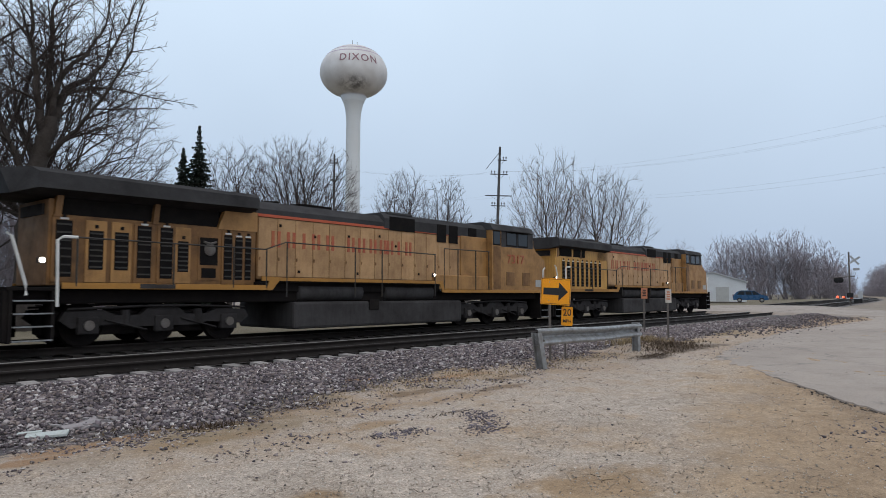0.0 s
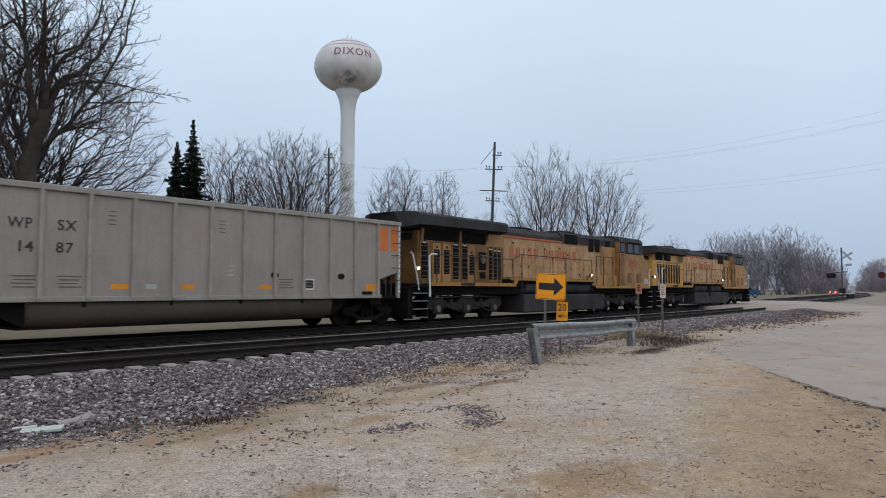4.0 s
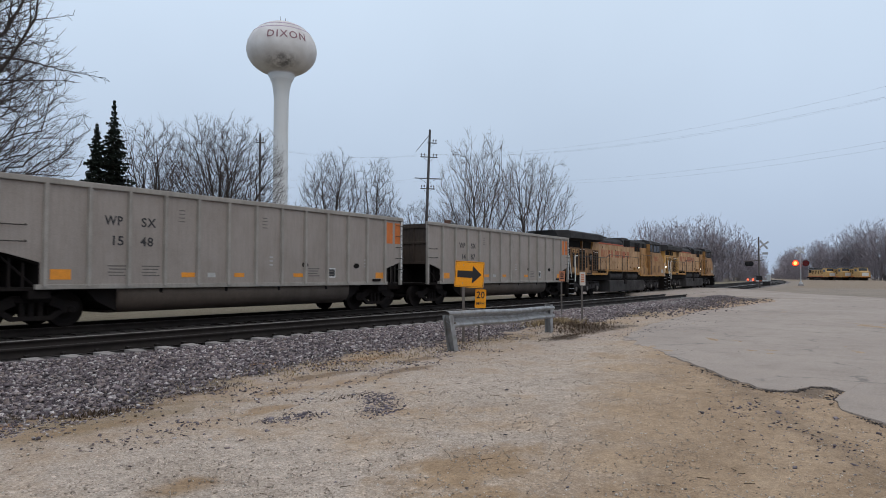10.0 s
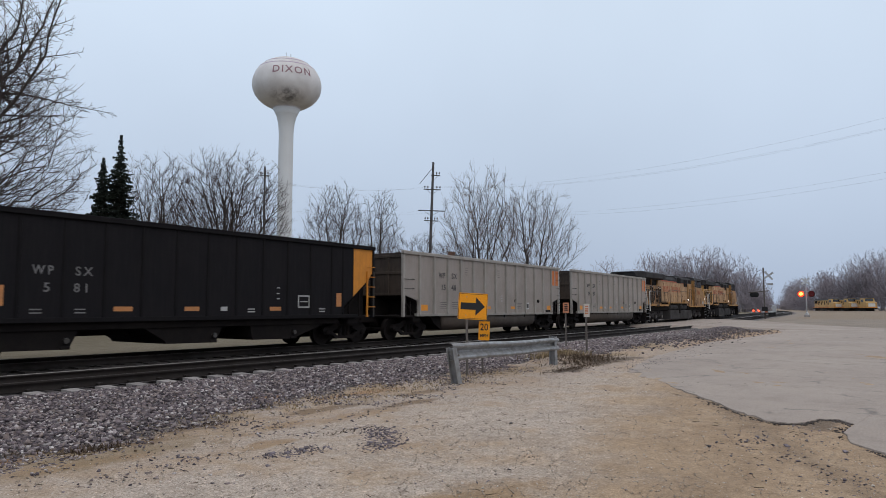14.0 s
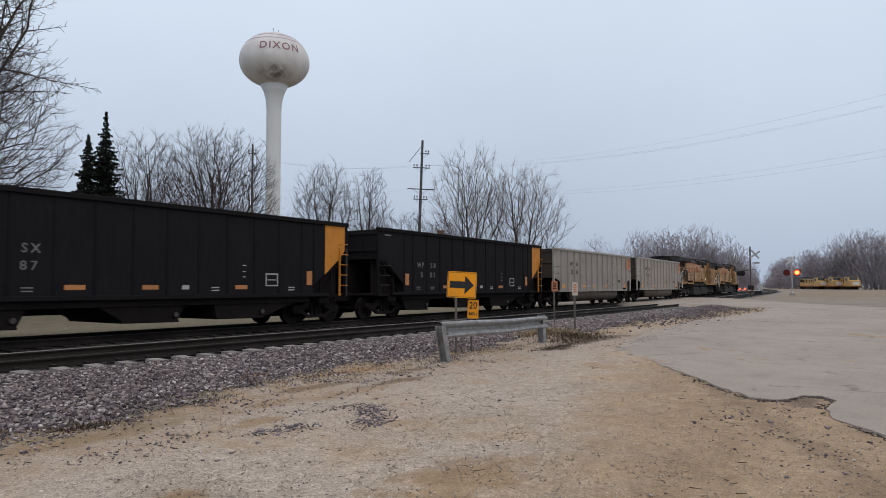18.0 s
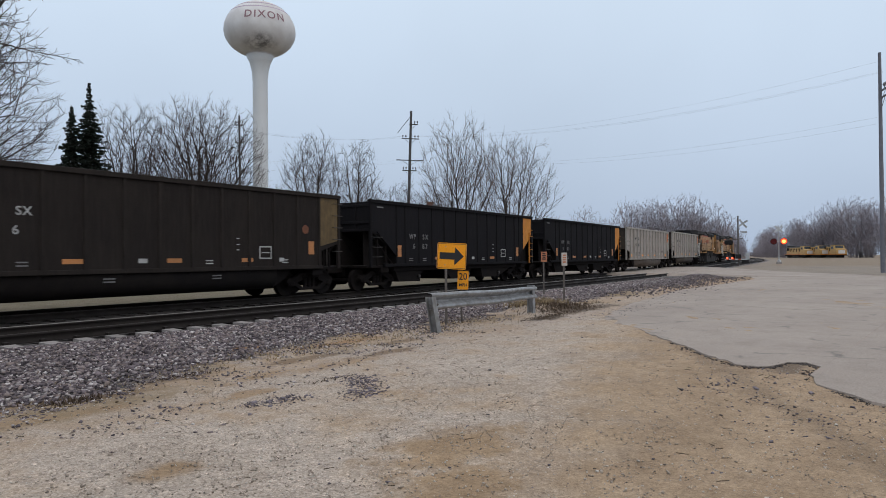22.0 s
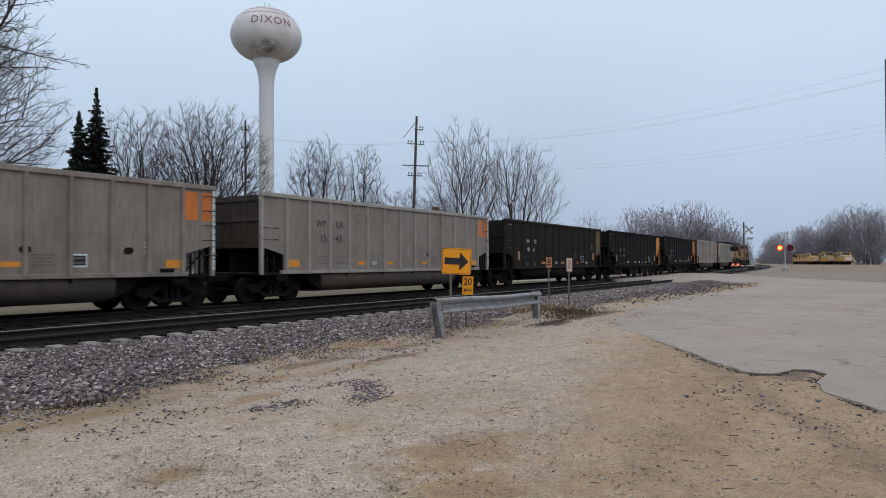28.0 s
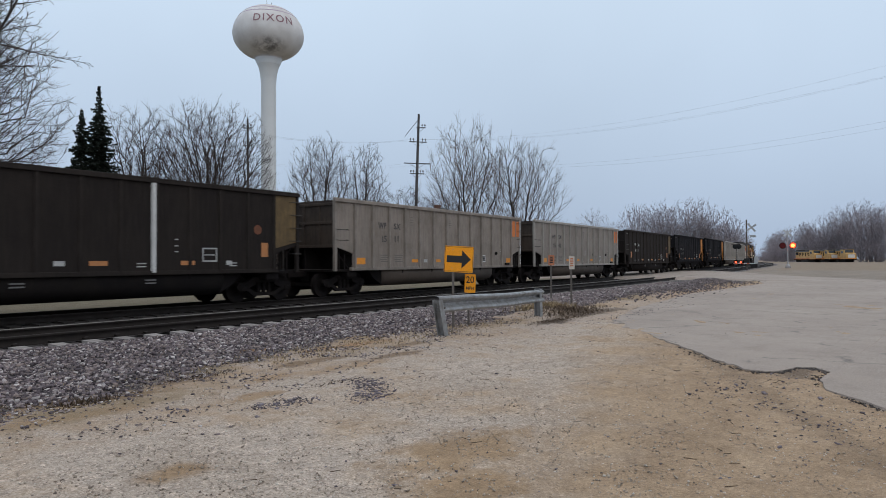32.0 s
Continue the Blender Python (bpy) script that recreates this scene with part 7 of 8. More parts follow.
def grow(seed, limbs, dome, n, floor, tip=0.0105, haste=0.62, sprigs=5, spray=(0.3, 0.85), shell=0.45):
    """A crown that fills a rounded outline: every bud joins the nearest wood, long ways round being dear; wood thickens with the buds it feeds."""
    g = np.random.default_rng(seed)
    cz, rad, tall = dome
    pts, parent, way = [np.zeros(3)], [-1], [0.0]
    for bars, _, _ in limbs:
        b = [np.array(p, dtype=float) for p in bars]
        near = int(np.argmin([np.linalg.norm(p - b[0]) for p in pts]))
        for i in range(len(b) - 1):
            k = max(1, int(np.linalg.norm(b[i + 1] - b[i]) / 0.6))
            for j in range(1, k + 1):
                q = b[i] + (b[i + 1] - b[i]) * (j / k) + g.normal(0, 0.035, 3)
                way.append(way[near] + float(np.linalg.norm(q - pts[near])))
                parent.append(near)
                pts.append(q)
                near = len(pts) - 1
    d = g.standard_normal((n * 2, 3))
    d /= np.linalg.norm(d, axis=1)[:, None]
    d *= (g.random(n * 2) ** shell)[:, None]
    a = np.arctan2(d[:, 1], d[:, 0])
    d *= (0.93 + 0.06 * np.sin(5 * a + seed) + 0.05 * np.sin(4 * d[:, 2] + 3 * a + seed) + 0.04 * np.sin(9 * a + 6 * d[:, 2]))[:, None]
    low = cz - floor
    bud = np.stack((d[:, 0] * rad, d[:, 1] * rad, cz + d[:, 2] * np.where(d[:, 2] > 0, tall, low)), -1)[:n]
    P, W = np.array(pts), np.array(way)
    dist = np.linalg.norm(bud[:, None] - P[None], axis=2)
    cost = dist + haste * W[None]
    best = np.argmin(cost, axis=1)
    val = cost[np.arange(n), best]
    P = np.concatenate((P, np.zeros((n, 3))))
    W = np.concatenate((W, np.zeros(n)))
    parent = np.concatenate((np.array(parent), np.zeros(n, dtype=int)))
    m = len(pts)
    for k in range(n):
        i = int(np.argmin(val))
        P[m], parent[m] = bud[i], best[i]
        W[m] = W[best[i]] + np.linalg.norm(bud[i] - P[best[i]])
        val[i] = 1e9
        c = np.linalg.norm(bud - bud[i], axis=1) + haste * W[m]
        better = (c < val) & (val < 1e8)
        best[better], val[better] = m, c[better]
        m += 1
    feeds = np.ones(m)
    for k in range(m - 1, 0, -1):
        feeds[parent[k]] += feeds[k]
    r = tip * feeds ** 0.45
    k = np.arange(1, m)
    segs = [P[parent[1:]], P[k], np.minimum(r[parent[1:]], r[k] * 1.25), r[k]]
    ends = np.repeat(np.where((feeds < 4) & (np.arange(m) > 0))[0], sprigs)
    u = P[ends] - P[parent[ends]]
    u = u / (np.linalg.norm(u, axis=1)[:, None] + 1e-6) * 0.9 + g.normal(0, 0.36, (len(ends), 3)) + np.array([0, 0, 0.22])
    u /= np.linalg.norm(u, axis=1)[:, None]
    ln = g.uniform(*spray, len(ends))[:, None]
    start = P[ends] - (P[ends] - P[parent[ends]]) * g.uniform(0, 0.7, (len(ends), 1))
    half = start + u * ln * 0.5
    tipp = half + (u + g.normal(0, 0.16, u.shape) + np.array([0, 0, 0.08])) * ln * 0.5
    one = np.full(len(ends), tip * 0.74)
    for q, w in zip((0, 1, 2, 3), (np.concatenate((start, half)), np.concatenate((half, tipp)), np.concatenate((one, one * 0.8)), np.concatenate((one * 0.8, one * 0.55)))):
        segs[q] = np.concatenate((segs[q], w))
    return segs


def crown_tree(x, y, label, seed, n, dome, low, high, r0, z0, bend=0.12, twig=None, buds=1500, **kw):
    g = grow(seed, fan(seed, n, dome, low, high, r0, z0, bend, 0.8), dome, buds, z0 * 0.75, **kw)
    t = thing("bare_tree", label, "tree", group="bare trees", m=pose(x, y, ground_at(x, y) - 0.15))
    for name, lo, hi, sides, mat in (("trunk", 0.05, 9.0, 8, M_BARK), ("branch_crown", 0.018, 0.05, 4, M_BARK), ("twig_crown", 0.0, 0.018, 3, twig or M_TWIG)):
        pick = (g[3] >= lo) & (g[3] < hi)
        ob = part(name, segments_mesh(name, tuple(q[pick] for q in g), sides), mat, t)
        if sides < 8:
            ob["kind"] = "stuff"


SHADE = [
    (((-0.4, 0, 0), (-0.25, 0, 3.5), (-0.05, 0, 7.0), (0.5, 0, 10.3)), 0.55, 0.36),
    (((0.5, 0, 10.3), (0.75, -0.3, 12.3), (1.8, -0.6, 13.9), (2.6, -0.8, 15.5), (3.3, -1.0, 19.5)), 0.20, 0.03),
    (((0.45, 0, 9.8), (1.4, 0.4, 12.1), (2.6, 0.8, 13.1), (3.8, 1.2, 14.9), (5.0, 1.6, 17.5), (5.8, 2.0, 20.0)), 0.24, 0.03),
    (((1.3, 0.3, 11.8), (2.4, 0.2, 12.4), (4.1, 0.2, 12.65), (5.7, 0.1, 12.6), (8.0, 0.0, 12.7)), 0.11, 0.015),
    (((0.5, 0, 10.3), (0.5, 0.2, 12.9), (0.6, 0.4, 15.5), (0.8, 0.5, 18.0), (0.9, 0.5, 21.5)), 0.21, 0.03),
    (((0.3, 0, 9.2), (-0.2, -0.2, 11.9), (-0.5, -0.3, 14.0), (-0.7, -0.4, 17.0), (-0.9, -0.5, 21.0)), 0.24, 0.03),
    (((-0.1, 0, 6.6), (-1.0, 0.6, 9.2), (-2.0, 1.2, 12.5), (-3.0, 1.6, 16.5), (-3.6, 1.9, 19.0)), 0.19, 0.03),
    (((-0.2, 0, 6.0), (-1.6, -0.8, 7.4), (-3.4, -1.6, 10.0), (-5.0, -2.0, 14.0)), 0.15, 0.03),
    (((0.1, 0, 8.0), (-0.2, 2.0, 10.6), (0.0, 4.0, 13.4), (0.2, 5.6, 16.8)), 0.17, 0.03),
    (((0.2, 0, 8.3), (1.4, -1.8, 10.2), (2.6, -3.2, 13.0), (3.2, -4.2, 16.6)), 0.15, 0.03),
]
limbed_tree(11.4, 36.3, "large bare shade tree with heavy dark limbs", SHADE, 31)
crown_tree(14.6, 45.5, "dense spreading bare tree behind the shade tree", 32, 26, (9.6, 8.6, 8.6), -8, 86, 0.13, 8.2, -0.08, buds=3000, tip=0.0100)
crown_tree(9.4, 43.0, "dense bare tree with many upright stems", 41, 12, (10.0, 6.5, 9.5), 40, 86, 0.14, 3.0, buds=1000)
EDGE = [
    (((0, 0, 0), (0, 0, 5.5), (0.1, -0.1, 7.2)), 0.34, 0.24),
    (((0, 0, 6.8), (1.2, -1.25, 10.2), (2.3, -2.4, 12.5), (3.9, -4.1, 14.6), (4.7, -4.9, 15.0), (6.2, -6.4, 16.4)), 0.17, 0.02),
    (((2.3, -2.4, 12.5), (3.0, -3.2, 14.2), (3.3, -3.6, 17.0), (3.9, -4.2, 19.5)), 0.09, 0.015),
    (((0.1, 0, 7.0), (-0.6, 0.5, 11.0), (-1.0, 0.8, 15.0), (-1.2, 1.0, 19.0)), 0.17, 0.02),
    (((0.1, 0, 7.0), (0.9, 1.2, 10.5), (1.6, 2.2, 14.0), (2.0, 3.0, 18.0)), 0.15, 0.02),
]
limbed_tree(6.6, 41.0, "bare tree with one long rising bough", EDGE, 44, gaps=(0.5, 0.4, 0.4), splay=(16, 46), reach=(0.34, 0.5, 0.5), thin=0.0105, start=0.16, flare=0.55)
crown_tree(0.0, 42.0, "tall bare tree far down the line", 43, 10, (12.0, 8.0, 8.0), 35, 84, 0.24, 3.0, buds=1600)
crown_tree(41.4, 55.6, "wide bare tree with a rounded fan of fine twigs", 33, 22, (10.4, 7.0, 7.4), 10, 87, 0.12, 4.4, 0.02, buds=3600, tip=0.0098)
crown_tree(36.2, 59.4, "smaller bare tree with a few crooked stems", 34, 9, (10.6, 4.8, 6.6), 35, 86, 0.10, 4.0, buds=1300)
crown_tree(56.9, 56.0, "slender bare tree with rising twigs", 35, 10, (10.6, 4.2, 6.2), 40, 87, 0.09, 4.0, buds=1200)
crown_tree(61.2, 53.2, "slender pale bare tree beside the power pole", 36, 6, (10.8, 3.2, 5.8), 42, 86, 0.08, 5.5, buds=520)
for k, (x, y, h, r) in enumerate(((63.6, 54.0, 11.6, 3.4), (67.5, 51.5, 11.8, 3.7), (71.5, 49.0, 11.0, 3.4), (53.0, 59.0, 10.6, 3.0), (48.5, 60.5, 11.2, 2.8))):
    crown_tree(x, y, "low bushy bare tree in the thicket", 50 + k, 8, (h * 0.6, r, h * 0.4), 25, 86, 0.05, 2.2, buds=650, tip=0.010)
crown_tree(58.6, 37.0, "open bare tree with long rising limbs", 37, 10, (9.6, 5.0, 6.9), 30, 87, 0.12, 3.0, 0.16, M_TWIGPALE, 800, haste=0.75, spray=(0.5, 1.2))
crown_tree(63.8, 34.0, "pale bare tree with long spreading outer limbs", 38, 11, (8.8, 5.4, 6.2), 24, 86, 0.11, 2.2, 0.18, M_TWIGPALE, 800, haste=0.75, spray=(0.5, 1.2))


def spruce(x, y, height, radius, seed):
    r = random.Random(seed)
    t = thing("spruce", "dark narrow spruce with drooping boughs", "tree", group="spruces", m=pose(x, y, ground_at(x, y) - 0.1))
    part("trunk", tube([(0, 0, 0), (0, 0, height)], 0.2, 7, None, 0.02), M_BARK, t)
    segs, v, f = [], [], []
    z = 1.2
    while z < height - 0.1:
        k = 1 - z / height
        reach = radius * (k ** 1.0) * r.uniform(0.55, 1.25) + 0.02
        n = 8 if k > 0.15 else 5
        for i in range(n):
            a = 6.283 * (i + r.random()) / n
            out = reach * r.uniform(0.6, 1.15)
            b = Vector((0, 0, z + 0.1))
            mid = Vector((math.cos(a) * out * 0.6, math.sin(a) * out * 0.6, z - out * r.uniform(0.12, 0.30) + 0.1))
            tip = Vector((math.cos(a) * out, math.sin(a) * out, mid.z - out * r.uniform(-0.10, 0.10)))
            segs += [(tuple(b), tuple(mid), 0.03, 0.016), (tuple(mid), tuple(tip), 0.016, 0.006)]
            for j in range(int(12 + out * 34)):
                u = r.uniform(0.1, 1.0)
                q = b.lerp(mid, u / 0.6) if u < 0.6 else mid.lerp(tip, (u - 0.6) / 0.4)
                spread = 0.30 * out * (1.05 - u) + 0.05
                side = Vector((-math.sin(a), math.cos(a), 0)) * r.uniform(-1, 1) * spread
                e = q + side + Vector((math.cos(a), math.sin(a), 0)) * (0.05 + 0.10 * min(1.0, out)) + Vector((0, 0, r.uniform(-0.16, 0.08)))
                w = Vector((r.uniform(-1, 1), r.uniform(-1, 1), r.uniform(-0.6, 0.6))).normalized() * 0.075
                m = len(v)
                v += [tuple(q - w), tuple(q + w), tuple(e + w * 0.4), tuple(e - w * 0.4)]
                f.append((m, m + 1, m + 2, m + 3))
        z += r.uniform(0.15, 0.24)
    part("boughs", segments_mesh("boughs", segs, 3), M_BARK, t)["kind"] = "stuff"
    part("needles", fast_mesh("needles", v, f), M_NEEDLE, t)["kind"] = "stuff"


spruce(28.95, 52.75, 15.9, 3.7, 61)
spruce(27.9, 53.35, 14.0, 3.6, 62)


WOOD = [grow(90 + k, fan(90 + k, 9, (0.58, 0.30, 0.42), 30, 87, 0.01, 0.2, 0.05, 0.7), (0.58, 0.30 + 0.02 * k, 0.42), 420, 0.18, tip=0.0012, sprigs=4, spray=(0.02, 0.055)) for k in range(3)]
BRUSH = [grow(95 + k, fan(95 + k, 6, (0.5, 0.42, 0.5), 20, 87, 0.01, 0.06, 0.05, 0.7), (0.5, 0.42, 0.5), 260, 0.04, tip=0.0016, sprigs=4, spray=(0.03, 0.08)) for k in range(2)]


def far_woods(name, line, n, hmin, hmax, seed, label, depth=9.0, width=0.045, brush=1.2):
    """A belt of bare crowns with brush at their feet, all of flat fine twigs."""
    r = random.Random(seed)
    g = np.random.default_rng(seed)
    V = []
    for i in range(int(n * (1 + brush))):
        low = i >= n
        t = (i % n + r.random()) / n * (len(line) - 1)
        k = min(int(t), len(line) - 2)
        x = line[k][0] + (line[k + 1][0] - line[k][0]) * (t - k) + r.uniform(0, depth)
        y = line[k][1] + (line[k + 1][1] - line[k][1]) * (t - k) + r.uniform(-2, 2)
        h = (line[k][2] + (line[k + 1][2] - line[k][2]) * (t - k)) * r.uniform(hmin, hmax)
        if low:
            x -= depth * 0.4
            h *= r.uniform(0.3, 0.5)
        tree = (BRUSH if low else WOOD)[r.randrange(2 if low else 3)]
        a, wide = r.uniform(0, 6.283), h * r.uniform(0.9, 1.25)
        rot = np.array([[math.cos(a) * wide, -math.sin(a) * wide, 0], [math.sin(a) * wide, math.cos(a) * wide, 0], [0, 0, h]])
        at = np.array([x, y, ground_at(x, y) - 0.2])
        p, q = tree[0] @ rot.T + at, tree[1] @ rot.T + at
        side = np.cross(q - p, g.standard_normal(p.shape))
        side /= np.linalg.norm(side, axis=1)[:, None] + 1e-6
        ra, rb = np.maximum(tree[2] * h, width * 0.5)[:, None], np.maximum(tree[3] * h, width * 0.32)[:, None]
        V.append(np.stack((p - side * ra, p + side * ra, q + side * rb, q - side * rb), 1).reshape(-1, 3))
    V = np.concatenate(V)
    # this twig colour already holds the distance haze
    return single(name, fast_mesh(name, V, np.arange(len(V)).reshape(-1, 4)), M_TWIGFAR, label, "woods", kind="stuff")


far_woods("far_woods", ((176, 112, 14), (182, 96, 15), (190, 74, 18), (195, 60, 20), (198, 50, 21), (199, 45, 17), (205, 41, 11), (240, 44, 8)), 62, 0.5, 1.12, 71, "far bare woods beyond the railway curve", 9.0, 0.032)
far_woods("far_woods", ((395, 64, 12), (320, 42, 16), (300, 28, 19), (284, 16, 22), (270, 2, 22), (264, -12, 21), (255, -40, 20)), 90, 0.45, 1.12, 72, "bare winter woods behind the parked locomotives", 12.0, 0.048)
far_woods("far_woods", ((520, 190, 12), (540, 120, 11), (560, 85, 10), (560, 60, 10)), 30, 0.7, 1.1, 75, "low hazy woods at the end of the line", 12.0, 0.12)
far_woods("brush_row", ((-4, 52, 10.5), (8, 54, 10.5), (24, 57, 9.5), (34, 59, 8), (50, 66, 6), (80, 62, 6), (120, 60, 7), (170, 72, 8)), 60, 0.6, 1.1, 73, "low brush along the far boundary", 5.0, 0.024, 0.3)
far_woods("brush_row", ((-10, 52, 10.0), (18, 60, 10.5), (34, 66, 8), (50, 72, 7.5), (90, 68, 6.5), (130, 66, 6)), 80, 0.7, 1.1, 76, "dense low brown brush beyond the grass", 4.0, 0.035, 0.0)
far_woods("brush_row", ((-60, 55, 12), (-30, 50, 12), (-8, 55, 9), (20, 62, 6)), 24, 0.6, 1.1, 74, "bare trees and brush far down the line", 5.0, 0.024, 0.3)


# ---- level crossing ----
FLASHERS = []


def crossing_signal():
    x, y = 99.2, 13.3
    z = 0.36
    s = thing("crossing_signal", "level crossing signal with a crossbuck and two red lamps", "crossing signal", m=face_to(x, y, z))
    part("foundation", box(-0.35, 0.35, -0.35, 0.35, -0.5, 0.16, bevel=0.02), M_TIE, s)
    part("mast", tube([(0, 0, 0.1), (0, 0, 5.0)], 0.075, 10), M_SIGNAL, s)
    part("base_casting", lathe([(0.22, 0.12), (0.2, 0.4), (0.1, 0.5)], 12), M_SIGNAL, s)
    for a in (42, -42):
        blade = part("crossbuck_blade", prism(((-0.62, -0.115), (0.62, -0.115), (0.62, 0.115), (-0.62, 0.115)), -0.10 - (0.012 if a > 0 else 0), -0.09 - (0.012 if a > 0 else 0)), M_XBUCK, s, "white crossbuck blade")
        blade.matrix_basis = Matrix.Translation((0, 0, 4.52)) @ Matrix.Rotation(radians(a), 4, 'Y')
    part("lamp_arm", tube([(-0.5, -0.05, 2.86), (0.5, -0.05, 2.86)], 0.04, 8), M_SIGNAL, s)
    for k, side in ((-0.58, "left"), (0.62, "right")):
        head = part("lamp_head", lathe([(0.40, 0), (0.42, 0.02), (0.40, 0.05)], 22, None, Matrix.Translation((k, -0.02, 2.88)) @ Matrix.Rotation(radians(90), 4, 'X')), M_SIGDARK, s, "round black backboard")
        hood = bmesh.new()
        for i in range(12):
            a0, a1 = radians(-10 + 200 * i / 12), radians(-10 + 200 * (i + 1) / 12)
            q = [hood.verts.new((k + 0.2 * math.cos(a), yy, 2.88 + 0.2 * math.sin(a))) for a, yy in ((a0, -0.07), (a1, -0.07), (a1, -0.33), (a0, -0.33))]
            hood.faces.new(q)
        part("hood", hood, M_SIGDARK, head)
        # oversized disc added for flashing; its red ring imitates the lamp's halo
        disc = bmesh.new()
        for yy, flip in ((-0.012, 1), (0.012, 0)):
            vs = [disc.verts.new((0.36 * math.cos(6.2832 * i / 18), yy, 0.36 * math.sin(6.2832 * i / 18))) for i in range(18)]
            f = disc.faces.new(vs if flip else vs[::-1])
            f.material_index = 0 if flip else 1
        core = [disc.verts.new((0.21 * math.cos(6.2832 * i / 14), -0.018, 0.21 * math.sin(6.2832 * i / 14))) for i in range(14)]
        disc.faces.new(core).material_index = 2
        me = bpy.data.meshes.new("lamp_disc")
        disc.to_mesh(me)
        disc.free()
        me.materials.append(M_REDON)
        me.materials.append(M_REDLENS)
        me.materials.append(M_REDCORE)
        ob = part("lamp_disc", me, None, head, "added red disc with a lit and a dark face, turned to flash")
        ob.location = (k, -0.36, 2.88)
        FLASHERS.append((ob, side))


crossing_signal()


def gate_signal():
    x, y = 83.6, 15.4
    z = 0.22
    s = thing("gate_signal", "far level crossing mast with a crossbuck and lowered gate", "crossing signal", m=face_to(x, y, z, 0, 4))
    part("mast", tube([(0, 0, -0.3), (0, 0, 5.75)], 0.085, 10), M_POST, s)
    for a in (42, -42):
        blade = part("crossbuck_blade", prism(((-0.75, -0.115), (0.75, -0.115), (0.75, 0.115), (-0.75, 0.115)), -0.10 - (0.012 if a > 0 else 0), -0.09 - (0.012 if a > 0 else 0)), M_SIGNAL, s, "grey back of a crossbuck blade")
        blade.matrix_basis = Matrix.Translation((0.52, 0, 4.85)) @ Matrix.Rotation(radians(a + 8), 4, 'Y') @ Matrix.Diagonal((0.8, 1, 0.9, 1))
    part("plate", box(0.35, 0.95, -0.06, -0.04, 3.75, 4.0, bevel=0.005), M_SIGNAL, s)
    part("lamp_arm", tube([(-1.6, 0, 2.95), (0.5, 0, 3.15)], 0.05, 8), M_POST, s)
    for k in (-1.2, -0.85):
        part("lamp_head", lathe([(0.10, 0), (0.30, 0.05), (0.30, 0.12), (0.12, 0.35)], 14, None, Matrix.Translation((k, 0.1, 2.72)) @ Matrix.Rotation(radians(-90), 4, 'X')), M_SIGDARK, s)
    part("gate_mechanism", box(-0.3, 0.3, -0.25, 0.25, 0.75, 1.35, bevel=0.03), M_SIGDARK, s)
    arm = part("gate_arm", box(-1.4, 0.9, -0.42, -0.38, 0.72, 0.84, bevel=0.01), M_XBUCK, s, "lowered red and white gate arm")
    for i in range(3):
        part("red_stripe", box(-1.25 + 0.62 * i, -0.95 + 0.62 * i, -0.425, -0.375, 0.715, 0.845), M_RED, arm)
    for k in (-1.15, -0.62):
        part("gate_lamp", lathe([(0.10, -0.06), (0.11, 0.0), (0.08, 0.05)], 12, None, Matrix.Translation((k, -0.44, 0.92)) @ Matrix.Rotation(radians(90), 4, 'X')), M_GATEON, arm, "lit red gate lamp")
    part("counterweight", box(0.35, 1.1, -0.3, 0.3, 0.3, 0.75, bevel=0.04), M_SIGDARK, s)
    part("cabinet", box(0.75, 1.15, -0.2, 0.3, 0.75, 1.5, bevel=0.02), M_SIGNAL, s)


gate_signal()


